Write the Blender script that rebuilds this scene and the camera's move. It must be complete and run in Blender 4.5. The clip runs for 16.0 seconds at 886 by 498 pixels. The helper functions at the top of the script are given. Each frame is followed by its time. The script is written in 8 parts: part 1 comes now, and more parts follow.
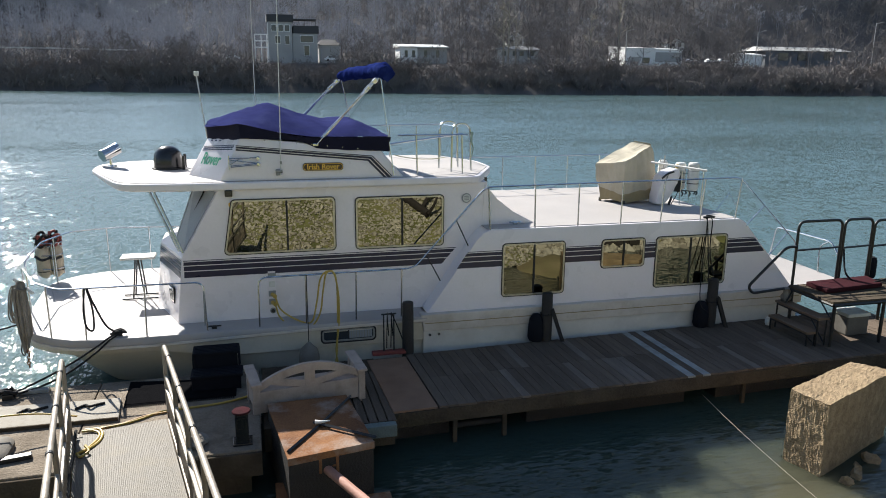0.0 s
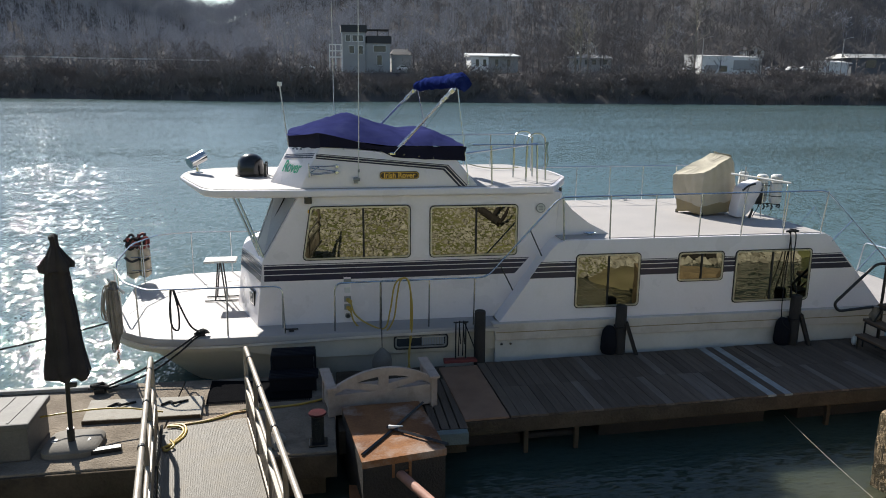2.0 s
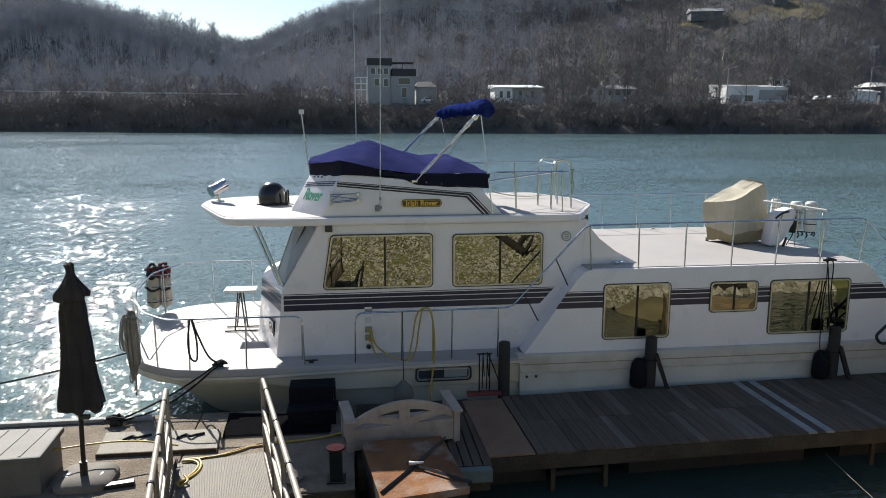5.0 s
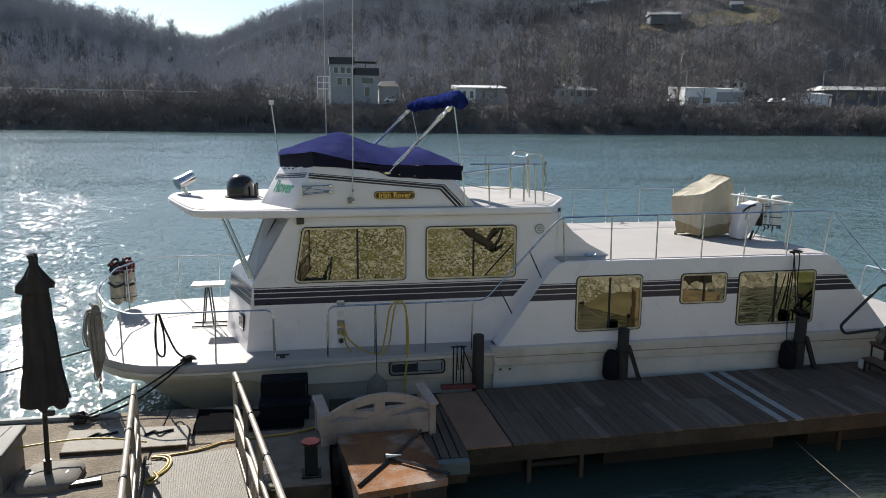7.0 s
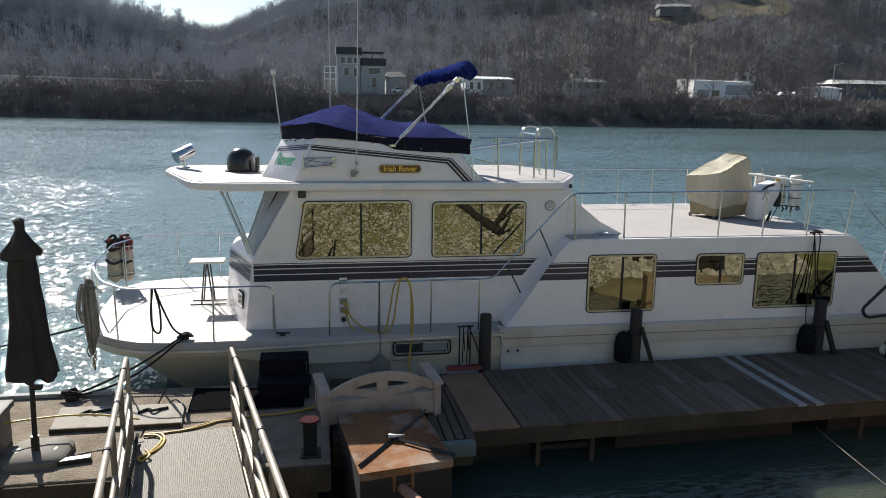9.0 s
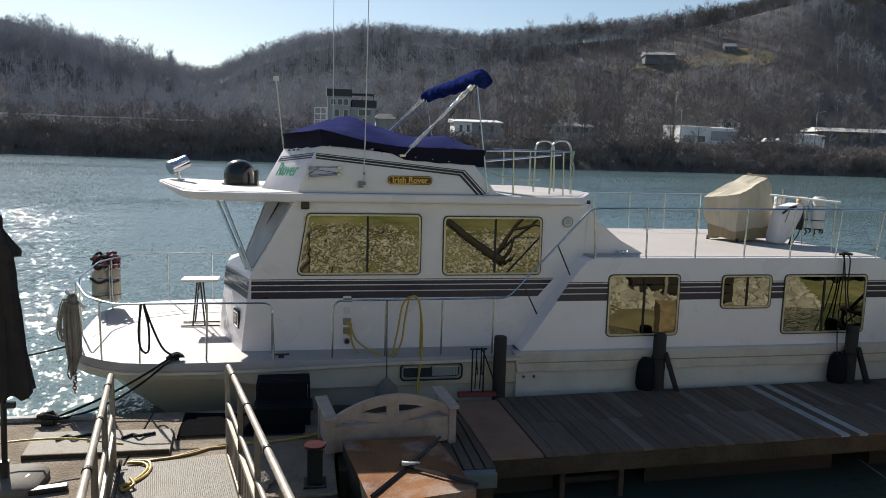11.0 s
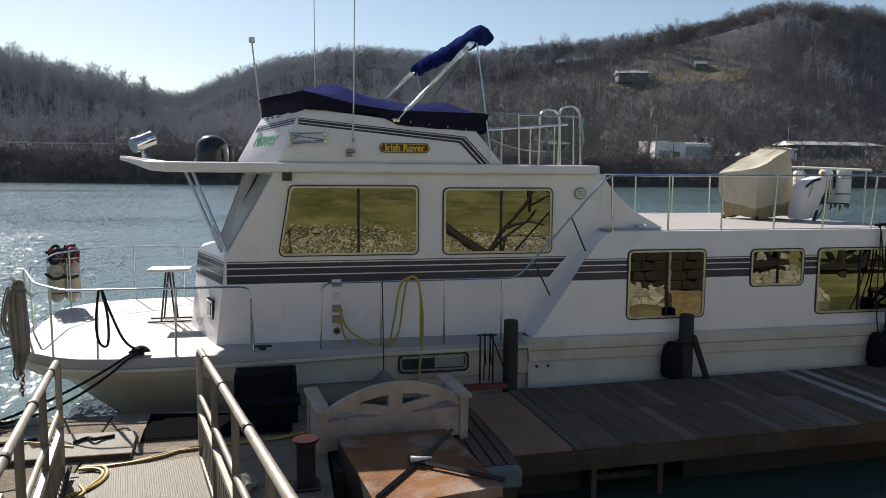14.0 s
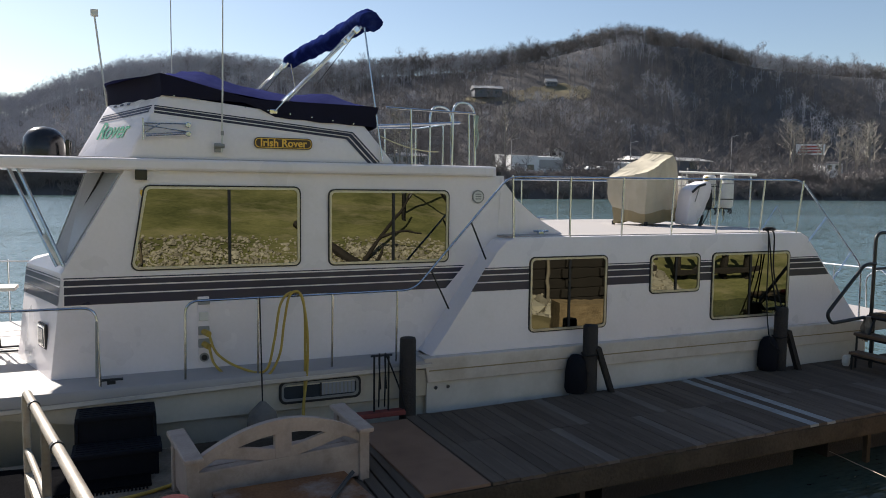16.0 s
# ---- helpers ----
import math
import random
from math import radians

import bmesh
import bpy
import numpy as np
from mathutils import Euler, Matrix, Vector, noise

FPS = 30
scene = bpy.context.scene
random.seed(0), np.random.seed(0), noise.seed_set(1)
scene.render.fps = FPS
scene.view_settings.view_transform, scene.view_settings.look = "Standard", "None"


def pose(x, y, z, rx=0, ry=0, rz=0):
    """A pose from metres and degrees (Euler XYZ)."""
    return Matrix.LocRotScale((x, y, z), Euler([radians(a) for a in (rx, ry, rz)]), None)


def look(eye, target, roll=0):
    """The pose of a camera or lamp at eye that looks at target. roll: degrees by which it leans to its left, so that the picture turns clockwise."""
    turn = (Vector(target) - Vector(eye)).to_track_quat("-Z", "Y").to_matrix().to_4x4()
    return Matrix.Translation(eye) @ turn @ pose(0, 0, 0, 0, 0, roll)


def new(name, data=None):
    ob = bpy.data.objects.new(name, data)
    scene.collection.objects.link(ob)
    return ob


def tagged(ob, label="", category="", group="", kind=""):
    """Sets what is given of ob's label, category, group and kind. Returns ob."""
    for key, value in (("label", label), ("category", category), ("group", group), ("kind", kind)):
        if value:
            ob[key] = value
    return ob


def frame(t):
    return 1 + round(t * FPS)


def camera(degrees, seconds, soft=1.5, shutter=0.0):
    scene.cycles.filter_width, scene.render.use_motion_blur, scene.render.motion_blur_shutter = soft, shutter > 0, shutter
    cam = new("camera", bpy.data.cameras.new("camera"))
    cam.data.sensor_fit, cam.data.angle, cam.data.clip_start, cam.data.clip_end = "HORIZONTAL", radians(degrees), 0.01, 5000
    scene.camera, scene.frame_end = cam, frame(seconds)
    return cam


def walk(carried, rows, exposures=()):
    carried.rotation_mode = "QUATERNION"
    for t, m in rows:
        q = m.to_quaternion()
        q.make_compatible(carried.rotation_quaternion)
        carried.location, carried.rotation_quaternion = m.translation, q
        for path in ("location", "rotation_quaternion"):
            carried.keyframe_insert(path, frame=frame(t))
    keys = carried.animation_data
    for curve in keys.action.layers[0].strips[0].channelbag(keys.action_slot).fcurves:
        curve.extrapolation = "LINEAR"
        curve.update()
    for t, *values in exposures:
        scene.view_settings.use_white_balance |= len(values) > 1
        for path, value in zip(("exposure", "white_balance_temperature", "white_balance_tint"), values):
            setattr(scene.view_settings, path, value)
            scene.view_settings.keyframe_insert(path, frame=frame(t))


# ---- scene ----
cam = camera(62.0, 16.0, soft=0.95)
PATH = [
    (0, (1.638, 0.424, 5.076), (2.128, 2.307, 4.614), 0.5),
    (0.5, (1.573, 0.423, 5.085), (2.03, 2.314, 4.62), 0.3),
    (1, (1.553, 0.382, 5.116), (1.91, 2.298, 4.665), -0.1),
    (1.5, (1.546, 0.385, 5.112), (1.86, 2.31, 4.669), -0.0),
    (2, (1.521, 0.388, 5.097), (1.834, 2.313, 4.656), 0.4),
    (2.5, (1.519, 0.43, 5.088), (1.829, 2.361, 4.668), 0.7),
    (3, (1.6, 0.49, 5.086), (1.889, 2.43, 4.694), 0.9),
    (3.5, (1.633, 0.514, 5.086), (1.893, 2.459, 4.698), 0.6),
    (4, (1.67, 0.558, 5.086), (1.888, 2.511, 4.711), -0.0),
    (6.5, (1.427, 0.751, 4.872), (1.761, 2.691, 4.518), 0.2),
    (7, (1.427, 0.753, 4.87), (1.776, 2.689, 4.511), 0.4),
    (7.5, (1.407, 0.752, 4.871), (1.767, 2.686, 4.512), 0.7),
    (8, (1.416, 0.813, 4.836), (1.776, 2.743, 4.455), 0.7),
    (8.5, (1.494, 0.976, 4.698), (1.827, 2.911, 4.317), 0.8),
    (10.8, (1.27, 1.75, 4.06), (1.627, 3.693, 3.749), 1.3),
    (11, (1.242, 1.85, 4.021), (1.611, 3.798, 3.756), 1.5),
    (11.5, (1.288, 2.035, 3.916), (1.668, 3.985, 3.688), 1.5),
    (12, (1.224, 2.198, 3.723), (1.612, 4.146, 3.489), 1.1),
    (12.5, (1.222, 2.366, 3.576), (1.605, 4.312, 3.318), 1.1),
    (13, (1.254, 2.578, 3.48), (1.641, 4.524, 3.226), 1.5),
    (13.5, (1.177, 2.754, 3.326), (1.587, 4.697, 3.09), 0.9),
    (14, (1.176, 3.007, 3.248), (1.602, 4.95, 3.043), 0.4),
    (14.5, (1.142, 3.354, 3.21), (1.608, 5.29, 3.025), 0.6),
    (15, (1.065, 3.664, 3.169), (1.667, 5.563, 2.992), 0.5),
    (15.5, (1.134, 3.983, 3.114), (1.836, 5.848, 2.942), 0.8),
    (16, (1.104, 4.123, 3.109), (1.89, 5.954, 2.939), 0.7),
]
EXPOSURES = [(0.0, 1.09, 6380, 9), (0.7, 1.19, 6380, 9), (1.0, 1.11, 6380, 9), (1.5, 0.83, 6380, 9), (2.5, 0.82, 6380, 9), (7.0, 0.82, 6380, 9), (8.5, 0.84, 6430, 9), (11.0, 0.74, 6530, 10), (11.7, 0.59, 6580, 10), (12.2, 0.62, 6580, 11), (12.5, 0.81, 6580, 11), (13.0, 0.86, 6580, 11), (14.0, 0.72, 6580, 11), (15.0, 0.64, 6580, 12), (15.5, 0.82, 6580, 12), (16.0, 0.94, 6580, 12)]
walk(cam, [(t, look(eye, target, roll)) for t, eye, target, roll in PATH], EXPOSURES)

# ---------------------------------------------------------------- light
SUN_AZ, SUN_EL = -21.5, 35.7
world = bpy.data.worlds.new("world")
scene.world = world
world.use_nodes = True
wn = world.node_tree.nodes
sky = wn.new("ShaderNodeTexSky")
sky.sky_type = 'NISHITA'
sky.sun_disc = False
sky.sun_elevation = radians(SUN_EL)
sky.sun_rotation = radians(360 + SUN_AZ)
sky.air_density, sky.dust_density, sky.ozone_density = 1.0, 0.4, 1.0
wn["Background"].inputs["Strength"].default_value = 0.064
world.node_tree.links.new(sky.outputs[0], wn["Background"].inputs[0])
sun = new("sun", bpy.data.lights.new("sun", 'SUN'))
sun.data.energy, sun.data.angle, sun.data.color = 5.0, radians(0.5), (1.0, 0.95, 0.87)
S_DIR = Vector((math.sin(radians(SUN_AZ)) * math.cos(radians(SUN_EL)), math.cos(radians(SUN_AZ)) * math.cos(radians(SUN_EL)), math.sin(radians(SUN_EL))))
sun.matrix_world = look(S_DIR * 60, (0, 0, 0))


# ---------------------------------------------------------------- materials
def mat(name, col, col2=None, rough=0.5, metal=0.0, scale=6.0, fine=60.0, bump=0.0, spread=0.15, coat=0.0, stretch=(1, 1, 1), island=0.0, rand=0.0, spec=0.5, stain=None, stain_scale=1.2, stain_amount=0.5):
    """A surface with two scales of variation in colour, fine relief, and a stain of its own colour where one is given."""
    m = bpy.data.materials.new(name)
    m.use_nodes = True
    n, l = m.node_tree.nodes, m.node_tree.links
    b = n["Principled BSDF"]
    geo = n.new("ShaderNodeNewGeometry")
    mp = n.new("ShaderNodeMapping")
    mp.inputs["Scale"].default_value = stretch
    l.new(geo.outputs["Position"], mp.inputs["Vector"])
    n1, n2 = n.new("ShaderNodeTexNoise"), n.new("ShaderNodeTexNoise")
    for q, s, d in ((n1, scale, 4.0), (n2, fine, 3.0)):
        l.new(mp.outputs[0], q.inputs["Vector"])
        q.inputs["Scale"].default_value, q.inputs["Detail"].default_value = s, d
    col2 = col2 or tuple(c * (1 - 2 * spread) for c in col)
    add = n.new("ShaderNodeMath")
    add.operation = 'MULTIPLY_ADD'
    l.new(n2.outputs["Fac"], add.inputs[0])
    add.inputs[1].default_value = 0.45
    l.new(n1.outputs["Fac"], add.inputs[2])
    src = add.outputs[0]
    if island or rand:
        r = n.new("ShaderNodeMath")
        r.operation = 'MULTIPLY_ADD'
        if island:
            l.new(geo.outputs["Random Per Island"], r.inputs[0])
        else:
            l.new(n.new("ShaderNodeObjectInfo").outputs["Random"], r.inputs[0])
        r.inputs[1].default_value = island or rand
        l.new(src, r.inputs[2])
        src = r.outputs[0]
    mr = n.new("ShaderNodeMapRange")
    mr.inputs["From Min"].default_value, mr.inputs["From Max"].default_value = 0.45, 1.05 + (island or rand)
    l.new(src, mr.inputs["Value"])
    mix = n.new("ShaderNodeMix")
    mix.data_type = 'RGBA'
    mix.inputs["A"].default_value, mix.inputs["B"].default_value = (*col2, 1), (*col, 1)
    l.new(mr.outputs[0], mix.inputs["Factor"])
    out = mix.outputs["Result"]
    if stain:
        n3 = n.new("ShaderNodeTexNoise")
        n3.inputs["Scale"].default_value, n3.inputs["Detail"].default_value, n3.inputs["Roughness"].default_value = stain_scale, 6.0, 0.65
        l.new(mp.outputs[0], n3.inputs["Vector"])
        r3 = n.new("ShaderNodeMapRange")
        r3.inputs["From Min"].default_value, r3.inputs["From Max"].default_value, r3.inputs["To Max"].default_value = 0.5, 0.72, stain_amount
        l.new(n3.outputs["Fac"], r3.inputs["Value"])
        mx = n.new("ShaderNodeMix")
        mx.data_type = 'RGBA'
        l.new(r3.outputs[0], mx.inputs["Factor"])
        l.new(out, mx.inputs["A"])
        mx.inputs["B"].default_value = (*stain, 1)
        out = mx.outputs["Result"]
    l.new(out, b.inputs["Base Color"])
    rr = n.new("ShaderNodeMapRange")
    rr.inputs["To Min"].default_value, rr.inputs["To Max"].default_value = max(0.0, rough - 0.08), min(1.0, rough + 0.1)
    l.new(n1.outputs["Fac"], rr.inputs["Value"])
    l.new(rr.outputs[0], b.inputs["Roughness"])
    b.inputs["Metallic"].default_value = metal
    b.inputs["Coat Weight"].default_value = coat
    b.inputs["Coat Roughness"].default_value = 0.1
    b.inputs["Specular IOR Level"].default_value = spec
    if bump:
        bp = n.new("ShaderNodeBump")
        bp.inputs["Strength"].default_value, bp.inputs["Distance"].default_value = min(1.0, bump), 0.02
        l.new(n2.outputs["Fac"], bp.inputs["Height"])
        l.new(bp.outputs[0], b.inputs["Normal"])
    return m


M = {}
M["gel"] = mat("white_gelcoat", (0.83, 0.775, 0.785), (0.74, 0.69, 0.70), rough=0.28, scale=0.9, fine=25, spec=0.5, stain=(0.60, 0.57, 0.51), stain_scale=2.2, stain_amount=0.25)
M["deck"] = mat("nonskid_deck", (0.395, 0.365, 0.345), (0.34, 0.315, 0.30), rough=0.6, scale=1.5, fine=160, bump=0.15, stain=(0.48, 0.44, 0.40), stain_scale=1.4, stain_amount=0.3)
M["band"] = mat("cream_rubbing_band", (0.64, 0.585, 0.525), (0.51, 0.46, 0.405), rough=0.4, scale=2.0, fine=30, stain=(0.30, 0.24, 0.17), stain_scale=1.6, stain_amount=0.5)
M["hull"] = mat("lower_hull", (0.70, 0.64, 0.54), (0.59, 0.535, 0.44), rough=0.35, scale=1.2, fine=20, stain=(0.30, 0.28, 0.22), stain_scale=1.1, stain_amount=0.35)
M["quarter"] = mat("aft_quarter_gelcoat", (0.70, 0.67, 0.62), (0.60, 0.57, 0.52), rough=0.35, scale=1.2, fine=20, stain=(0.30, 0.28, 0.22), stain_scale=1.1, stain_amount=0.3)
M["navy"] = mat("navy_stripe", (0.012, 0.014, 0.048), rough=0.3, scale=3)
M["blackrub"] = mat("black_rubber", (0.015, 0.015, 0.017), rough=0.55, scale=8)
M["alu"] = mat("window_frame", (0.55, 0.52, 0.42), rough=0.35, metal=0.6, scale=10)
M["steel"] = mat("polished_rail", (0.56, 0.60, 0.64), (0.44, 0.48, 0.52), rough=0.22, metal=1.0, scale=12)
M["chrome"] = mat("chrome", (0.8, 0.8, 0.8), rough=0.08, metal=1.0, scale=12)
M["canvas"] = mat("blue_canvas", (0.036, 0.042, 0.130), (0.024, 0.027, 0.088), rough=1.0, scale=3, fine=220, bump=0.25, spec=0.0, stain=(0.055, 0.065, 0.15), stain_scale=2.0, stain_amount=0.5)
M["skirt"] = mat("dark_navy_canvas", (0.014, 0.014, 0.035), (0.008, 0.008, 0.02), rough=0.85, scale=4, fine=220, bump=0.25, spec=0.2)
M["boot"] = mat("bimini_canvas", (0.016, 0.028, 0.135), (0.009, 0.014, 0.07), rough=0.9, scale=5, fine=200, bump=0.25, spec=0.0, stain=(0.05, 0.07, 0.17), stain_scale=5, stain_amount=0.5)
M["beige"] = mat("beige_canvas", (0.54, 0.49, 0.39), (0.43, 0.385, 0.295), rough=0.85, scale=3, fine=180, bump=0.2, spec=0.2, stain=(0.36, 0.30, 0.20), stain_amount=0.35)
M["beige2"] = mat("dark_beige_canvas", (0.33, 0.27, 0.16), (0.27, 0.22, 0.13), rough=0.85, scale=3, fine=180, bump=0.2, spec=0.2)
M["blackp"] = mat("black_plastic", (0.012, 0.014, 0.017), rough=0.22, scale=8)
M["shield"] = mat("grey_window_cover", (0.30, 0.33, 0.37), (0.22, 0.24, 0.27), rough=0.35, scale=2.5, fine=40, bump=0.1)
M["concrete"] = mat("dock_concrete", (0.30, 0.253, 0.20), (0.155, 0.125, 0.094), rough=0.9, scale=3.0, fine=32, bump=1.0, stain=(0.11, 0.09, 0.067), stain_scale=2.6, stain_amount=0.7, spec=0.06)
M["plate"] = mat("pale_hatch_plate", (0.42, 0.39, 0.34), (0.30, 0.275, 0.235), rough=0.85, scale=3, fine=40, bump=0.4, stain=(0.16, 0.135, 0.105), stain_scale=3, stain_amount=0.6, spec=0.08)
M["block"] = mat("rough_concrete", (0.42, 0.315, 0.195), (0.21, 0.152, 0.092), rough=0.95, scale=7, fine=48, bump=1.0, stain=(0.17, 0.128, 0.085), stain_scale=9, stain_amount=0.6, spec=0.1)
M["plank"] = mat("weathered_plank", (0.185, 0.143, 0.110), (0.082, 0.064, 0.050), rough=0.85, scale=1.6, fine=16, bump=0.5, stretch=(9, 1, 9), rand=0.6, spec=0.06, stain=(0.096, 0.076, 0.061), stain_scale=0.9, stain_amount=0.6)
M["lplank"] = mat("newer_plank", (0.225, 0.182, 0.15), (0.14, 0.113, 0.094), rough=0.85, scale=1.6, fine=16, bump=0.4, stretch=(9, 1, 9), spec=0.06, stain=(0.11, 0.09, 0.075), stain_scale=0.9, stain_amount=0.6)
M["wplank"] = mat("white_painted_plank", (0.36, 0.37, 0.36), (0.22, 0.22, 0.21), rough=0.8, scale=4, fine=40, bump=0.3, stain=(0.12, 0.10, 0.085), stain_scale=5, stain_amount=0.6)
M["timber"] = mat("dark_dock_timber", (0.108, 0.085, 0.062), (0.05, 0.04, 0.030), rough=0.9, scale=2.5, fine=30, bump=0.8, spec=0.06, stain=(0.06, 0.06, 0.035), stain_scale=1.5, stain_amount=0.5)
M["pile"] = mat("tarred_pile", (0.035, 0.028, 0.024), (0.018, 0.015, 0.013), rough=0.75, scale=5, fine=40, bump=0.8)
M["galv"] = mat("pale_painted_pipe", (0.40, 0.355, 0.29), (0.27, 0.23, 0.185), rough=0.45, metal=0.25, scale=5, fine=50, bump=0.1, stain=(0.2, 0.13, 0.08), stain_scale=7, stain_amount=0.5)
M["gpost"] = mat("dull_painted_steel", (0.225, 0.19, 0.15), (0.13, 0.105, 0.08), rough=0.6, metal=0.2, scale=5, fine=50, bump=0.15, stain=(0.14, 0.085, 0.05), stain_scale=6, stain_amount=0.6)
M["ramp"] = mat("diamond_plate", (0.142, 0.128, 0.108), (0.098, 0.088, 0.073), rough=0.6, metal=0.2, scale=3, fine=70, bump=0.4, stain=(0.165, 0.138, 0.10), stain_scale=3, stain_amount=0.5, spec=0.35)
M["bench"] = mat("bench_resin", (0.47, 0.37, 0.31), (0.35, 0.27, 0.22), rough=0.55, scale=3, fine=40, bump=0.1, stain=(0.19, 0.14, 0.105), stain_scale=4, stain_amount=0.5)
M["rust"] = mat("rusted_steel", (0.31, 0.15, 0.068), (0.12, 0.055, 0.03), rough=0.85, scale=1.8, fine=40, bump=0.4, stain=(0.34, 0.29, 0.25), stain_scale=2.4, stain_amount=0.8, spec=0.1)
M["umb"] = mat("charcoal_cloth", (0.055, 0.046, 0.043), (0.030, 0.026, 0.025), rough=0.9, scale=5, fine=150, bump=0.3, spec=0.15)
M["tan"] = mat("tan_carpet", (0.30, 0.19, 0.13), (0.22, 0.135, 0.09), rough=0.95, scale=3, fine=140, bump=0.5, spec=0.05)
M["yellow"] = mat("yellow_cord", (0.50, 0.35, 0.06), (0.36, 0.24, 0.045), rough=0.5, scale=10)
M["mat"] = mat("perforated_rubber", (0.010, 0.010, 0.011), rough=1.0, scale=8, fine=40, bump=0.4, spec=0.0)
M["blackstep"] = mat("dull_black_plastic", (0.012, 0.013, 0.018), rough=0.8, scale=8, fine=60, bump=0.1, spec=0.12)
M["teal"] = mat("faded_teal_paint", (0.17, 0.22, 0.215), (0.10, 0.125, 0.12), rough=0.8, scale=4, fine=40, bump=0.3, stain=(0.09, 0.08, 0.07), stain_scale=4, stain_amount=0.6)
M["rope"] = mat("black_rope", (0.012, 0.012, 0.013), rough=0.9, scale=30, fine=300, bump=0.6)
M["white"] = mat("white_vinyl", (0.72, 0.71, 0.68), (0.58, 0.57, 0.53), rough=0.45, scale=4, fine=40, stain=(0.4, 0.36, 0.28), stain_scale=5, stain_amount=0.4)
M["red"] = mat("faded_red", (0.42, 0.07, 0.055), (0.28, 0.05, 0.04), rough=0.7, scale=6, fine=50)
M["grey"] = mat("grey_plastic", (0.30, 0.30, 0.29), (0.22, 0.22, 0.21), rough=0.6, scale=3, fine=40)
M["boxg"] = mat("weathered_dock_box", (0.17, 0.155, 0.135), (0.09, 0.083, 0.072), rough=0.7, scale=3, fine=40, bump=0.1, stain=(0.09, 0.08, 0.07), stain_amount=0.5)
M["dullred"] = mat("dull_red_paint", (0.24, 0.05, 0.045), (0.16, 0.035, 0.03), rough=0.7, scale=6, fine=50)
M["maroon"] = mat("dull_maroon", (0.055, 0.015, 0.019), (0.034, 0.011, 0.014), rough=0.95, scale=6, fine=50, bump=0.3, spec=0.05, stain=(0.03, 0.016, 0.016), stain_scale=5, stain_amount=0.6)
M["sand"] = mat("sand_coloured_plastic", (0.215, 0.195, 0.168), (0.145, 0.13, 0.11), rough=0.75, scale=4, fine=50, bump=0.15, spec=0.2, stain=(0.12, 0.105, 0.085), stain_amount=0.6)
M["tarp"] = mat("weathered_tarp", (0.36, 0.325, 0.28), (0.16, 0.14, 0.115), rough=0.95, scale=4, fine=60, bump=0.6, spec=0.1)
M["cream"] = mat("scuffed_cream_vinyl", (0.50, 0.44, 0.33), (0.36, 0.31, 0.23), rough=0.5, scale=5, fine=40, stain=(0.2, 0.16, 0.1), stain_scale=5, stain_amount=0.5)
M["blackm"] = mat("black_painted_steel", (0.012, 0.012, 0.013), rough=0.4, scale=10)
M["rock"] = mat("riprap_stone", (0.58, 0.54, 0.46), (0.19, 0.17, 0.14), rough=0.95, scale=2, fine=14, bump=0.6, island=0.9, spec=0.1)
M["grass"] = mat("bank_grass", (0.27, 0.26, 0.115), (0.075, 0.088, 0.036), rough=0.95, scale=1.3, fine=14, bump=1.0, spec=0.1, stain=(0.38, 0.33, 0.21), stain_scale=1.1, stain_amount=0.7, stretch=(0.6, 1.4, 1.4))
M["hill"] = mat("wooded_hillside_floor", (0.138, 0.131, 0.13), (0.105, 0.10, 0.099), rough=1.0, scale=0.02, fine=0.3, spec=0.0, stain=(0.095, 0.086, 0.082), stain_scale=0.012, stain_amount=0.6)
# pale blue-grey with the distance haze put into the wood's colour
M["twig"] = mat("hazed_winter_wood", (0.38, 0.382, 0.412), (0.315, 0.317, 0.342), rough=1.0, scale=0.015, fine=0.2, spec=0.0)
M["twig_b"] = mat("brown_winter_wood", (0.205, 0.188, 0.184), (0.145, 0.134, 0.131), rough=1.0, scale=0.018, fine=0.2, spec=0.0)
M["twig_p"] = mat("pale_bark", (0.40, 0.365, 0.32), (0.26, 0.235, 0.20), rough=1.0, scale=0.05, fine=0.5, spec=0.0)
M["brush"] = mat("riverbank_brush", (0.24, 0.217, 0.207), (0.165, 0.149, 0.143), rough=1.0, scale=0.09, fine=0.5, spec=0.0)
M["house_d"] = mat("dark_siding", (0.135, 0.148, 0.17), (0.095, 0.105, 0.122), rough=0.8, scale=0.3, fine=3)
M["roof_g"] = mat("grey_shingle_roof", (0.29, 0.30, 0.32), (0.22, 0.228, 0.24), rough=0.85, scale=0.3, fine=3)
M["house_w"] = mat("white_siding", (0.80, 0.80, 0.79), (0.70, 0.70, 0.69), rough=0.7, scale=0.3, fine=3)
M["house_g"] = mat("grey_siding", (0.40, 0.395, 0.385), (0.31, 0.305, 0.30), rough=0.8, scale=0.3, fine=3)
M["roof_d"] = mat("dark_roof", (0.06, 0.06, 0.065), rough=0.8, scale=0.3, fine=3)
M["roof_m"] = mat("weathered_metal_roof", (0.40, 0.40, 0.39), (0.30, 0.30, 0.29), rough=0.6, scale=0.3, fine=3)
M["rag"] = mat("faded_green_rag", (0.34, 0.42, 0.36), (0.24, 0.31, 0.26), rough=0.9, scale=8)
M["paleline"] = mat("pale_rope", (0.60, 0.56, 0.34), (0.45, 0.42, 0.26), rough=0.8, scale=20)
M["roof_l"] = mat("pale_metal_roof", (0.78, 0.78, 0.76), rough=0.5, scale=0.3, fine=3)
M["pane"] = mat("dark_window", (0.05, 0.06, 0.07), rough=0.12, scale=1)
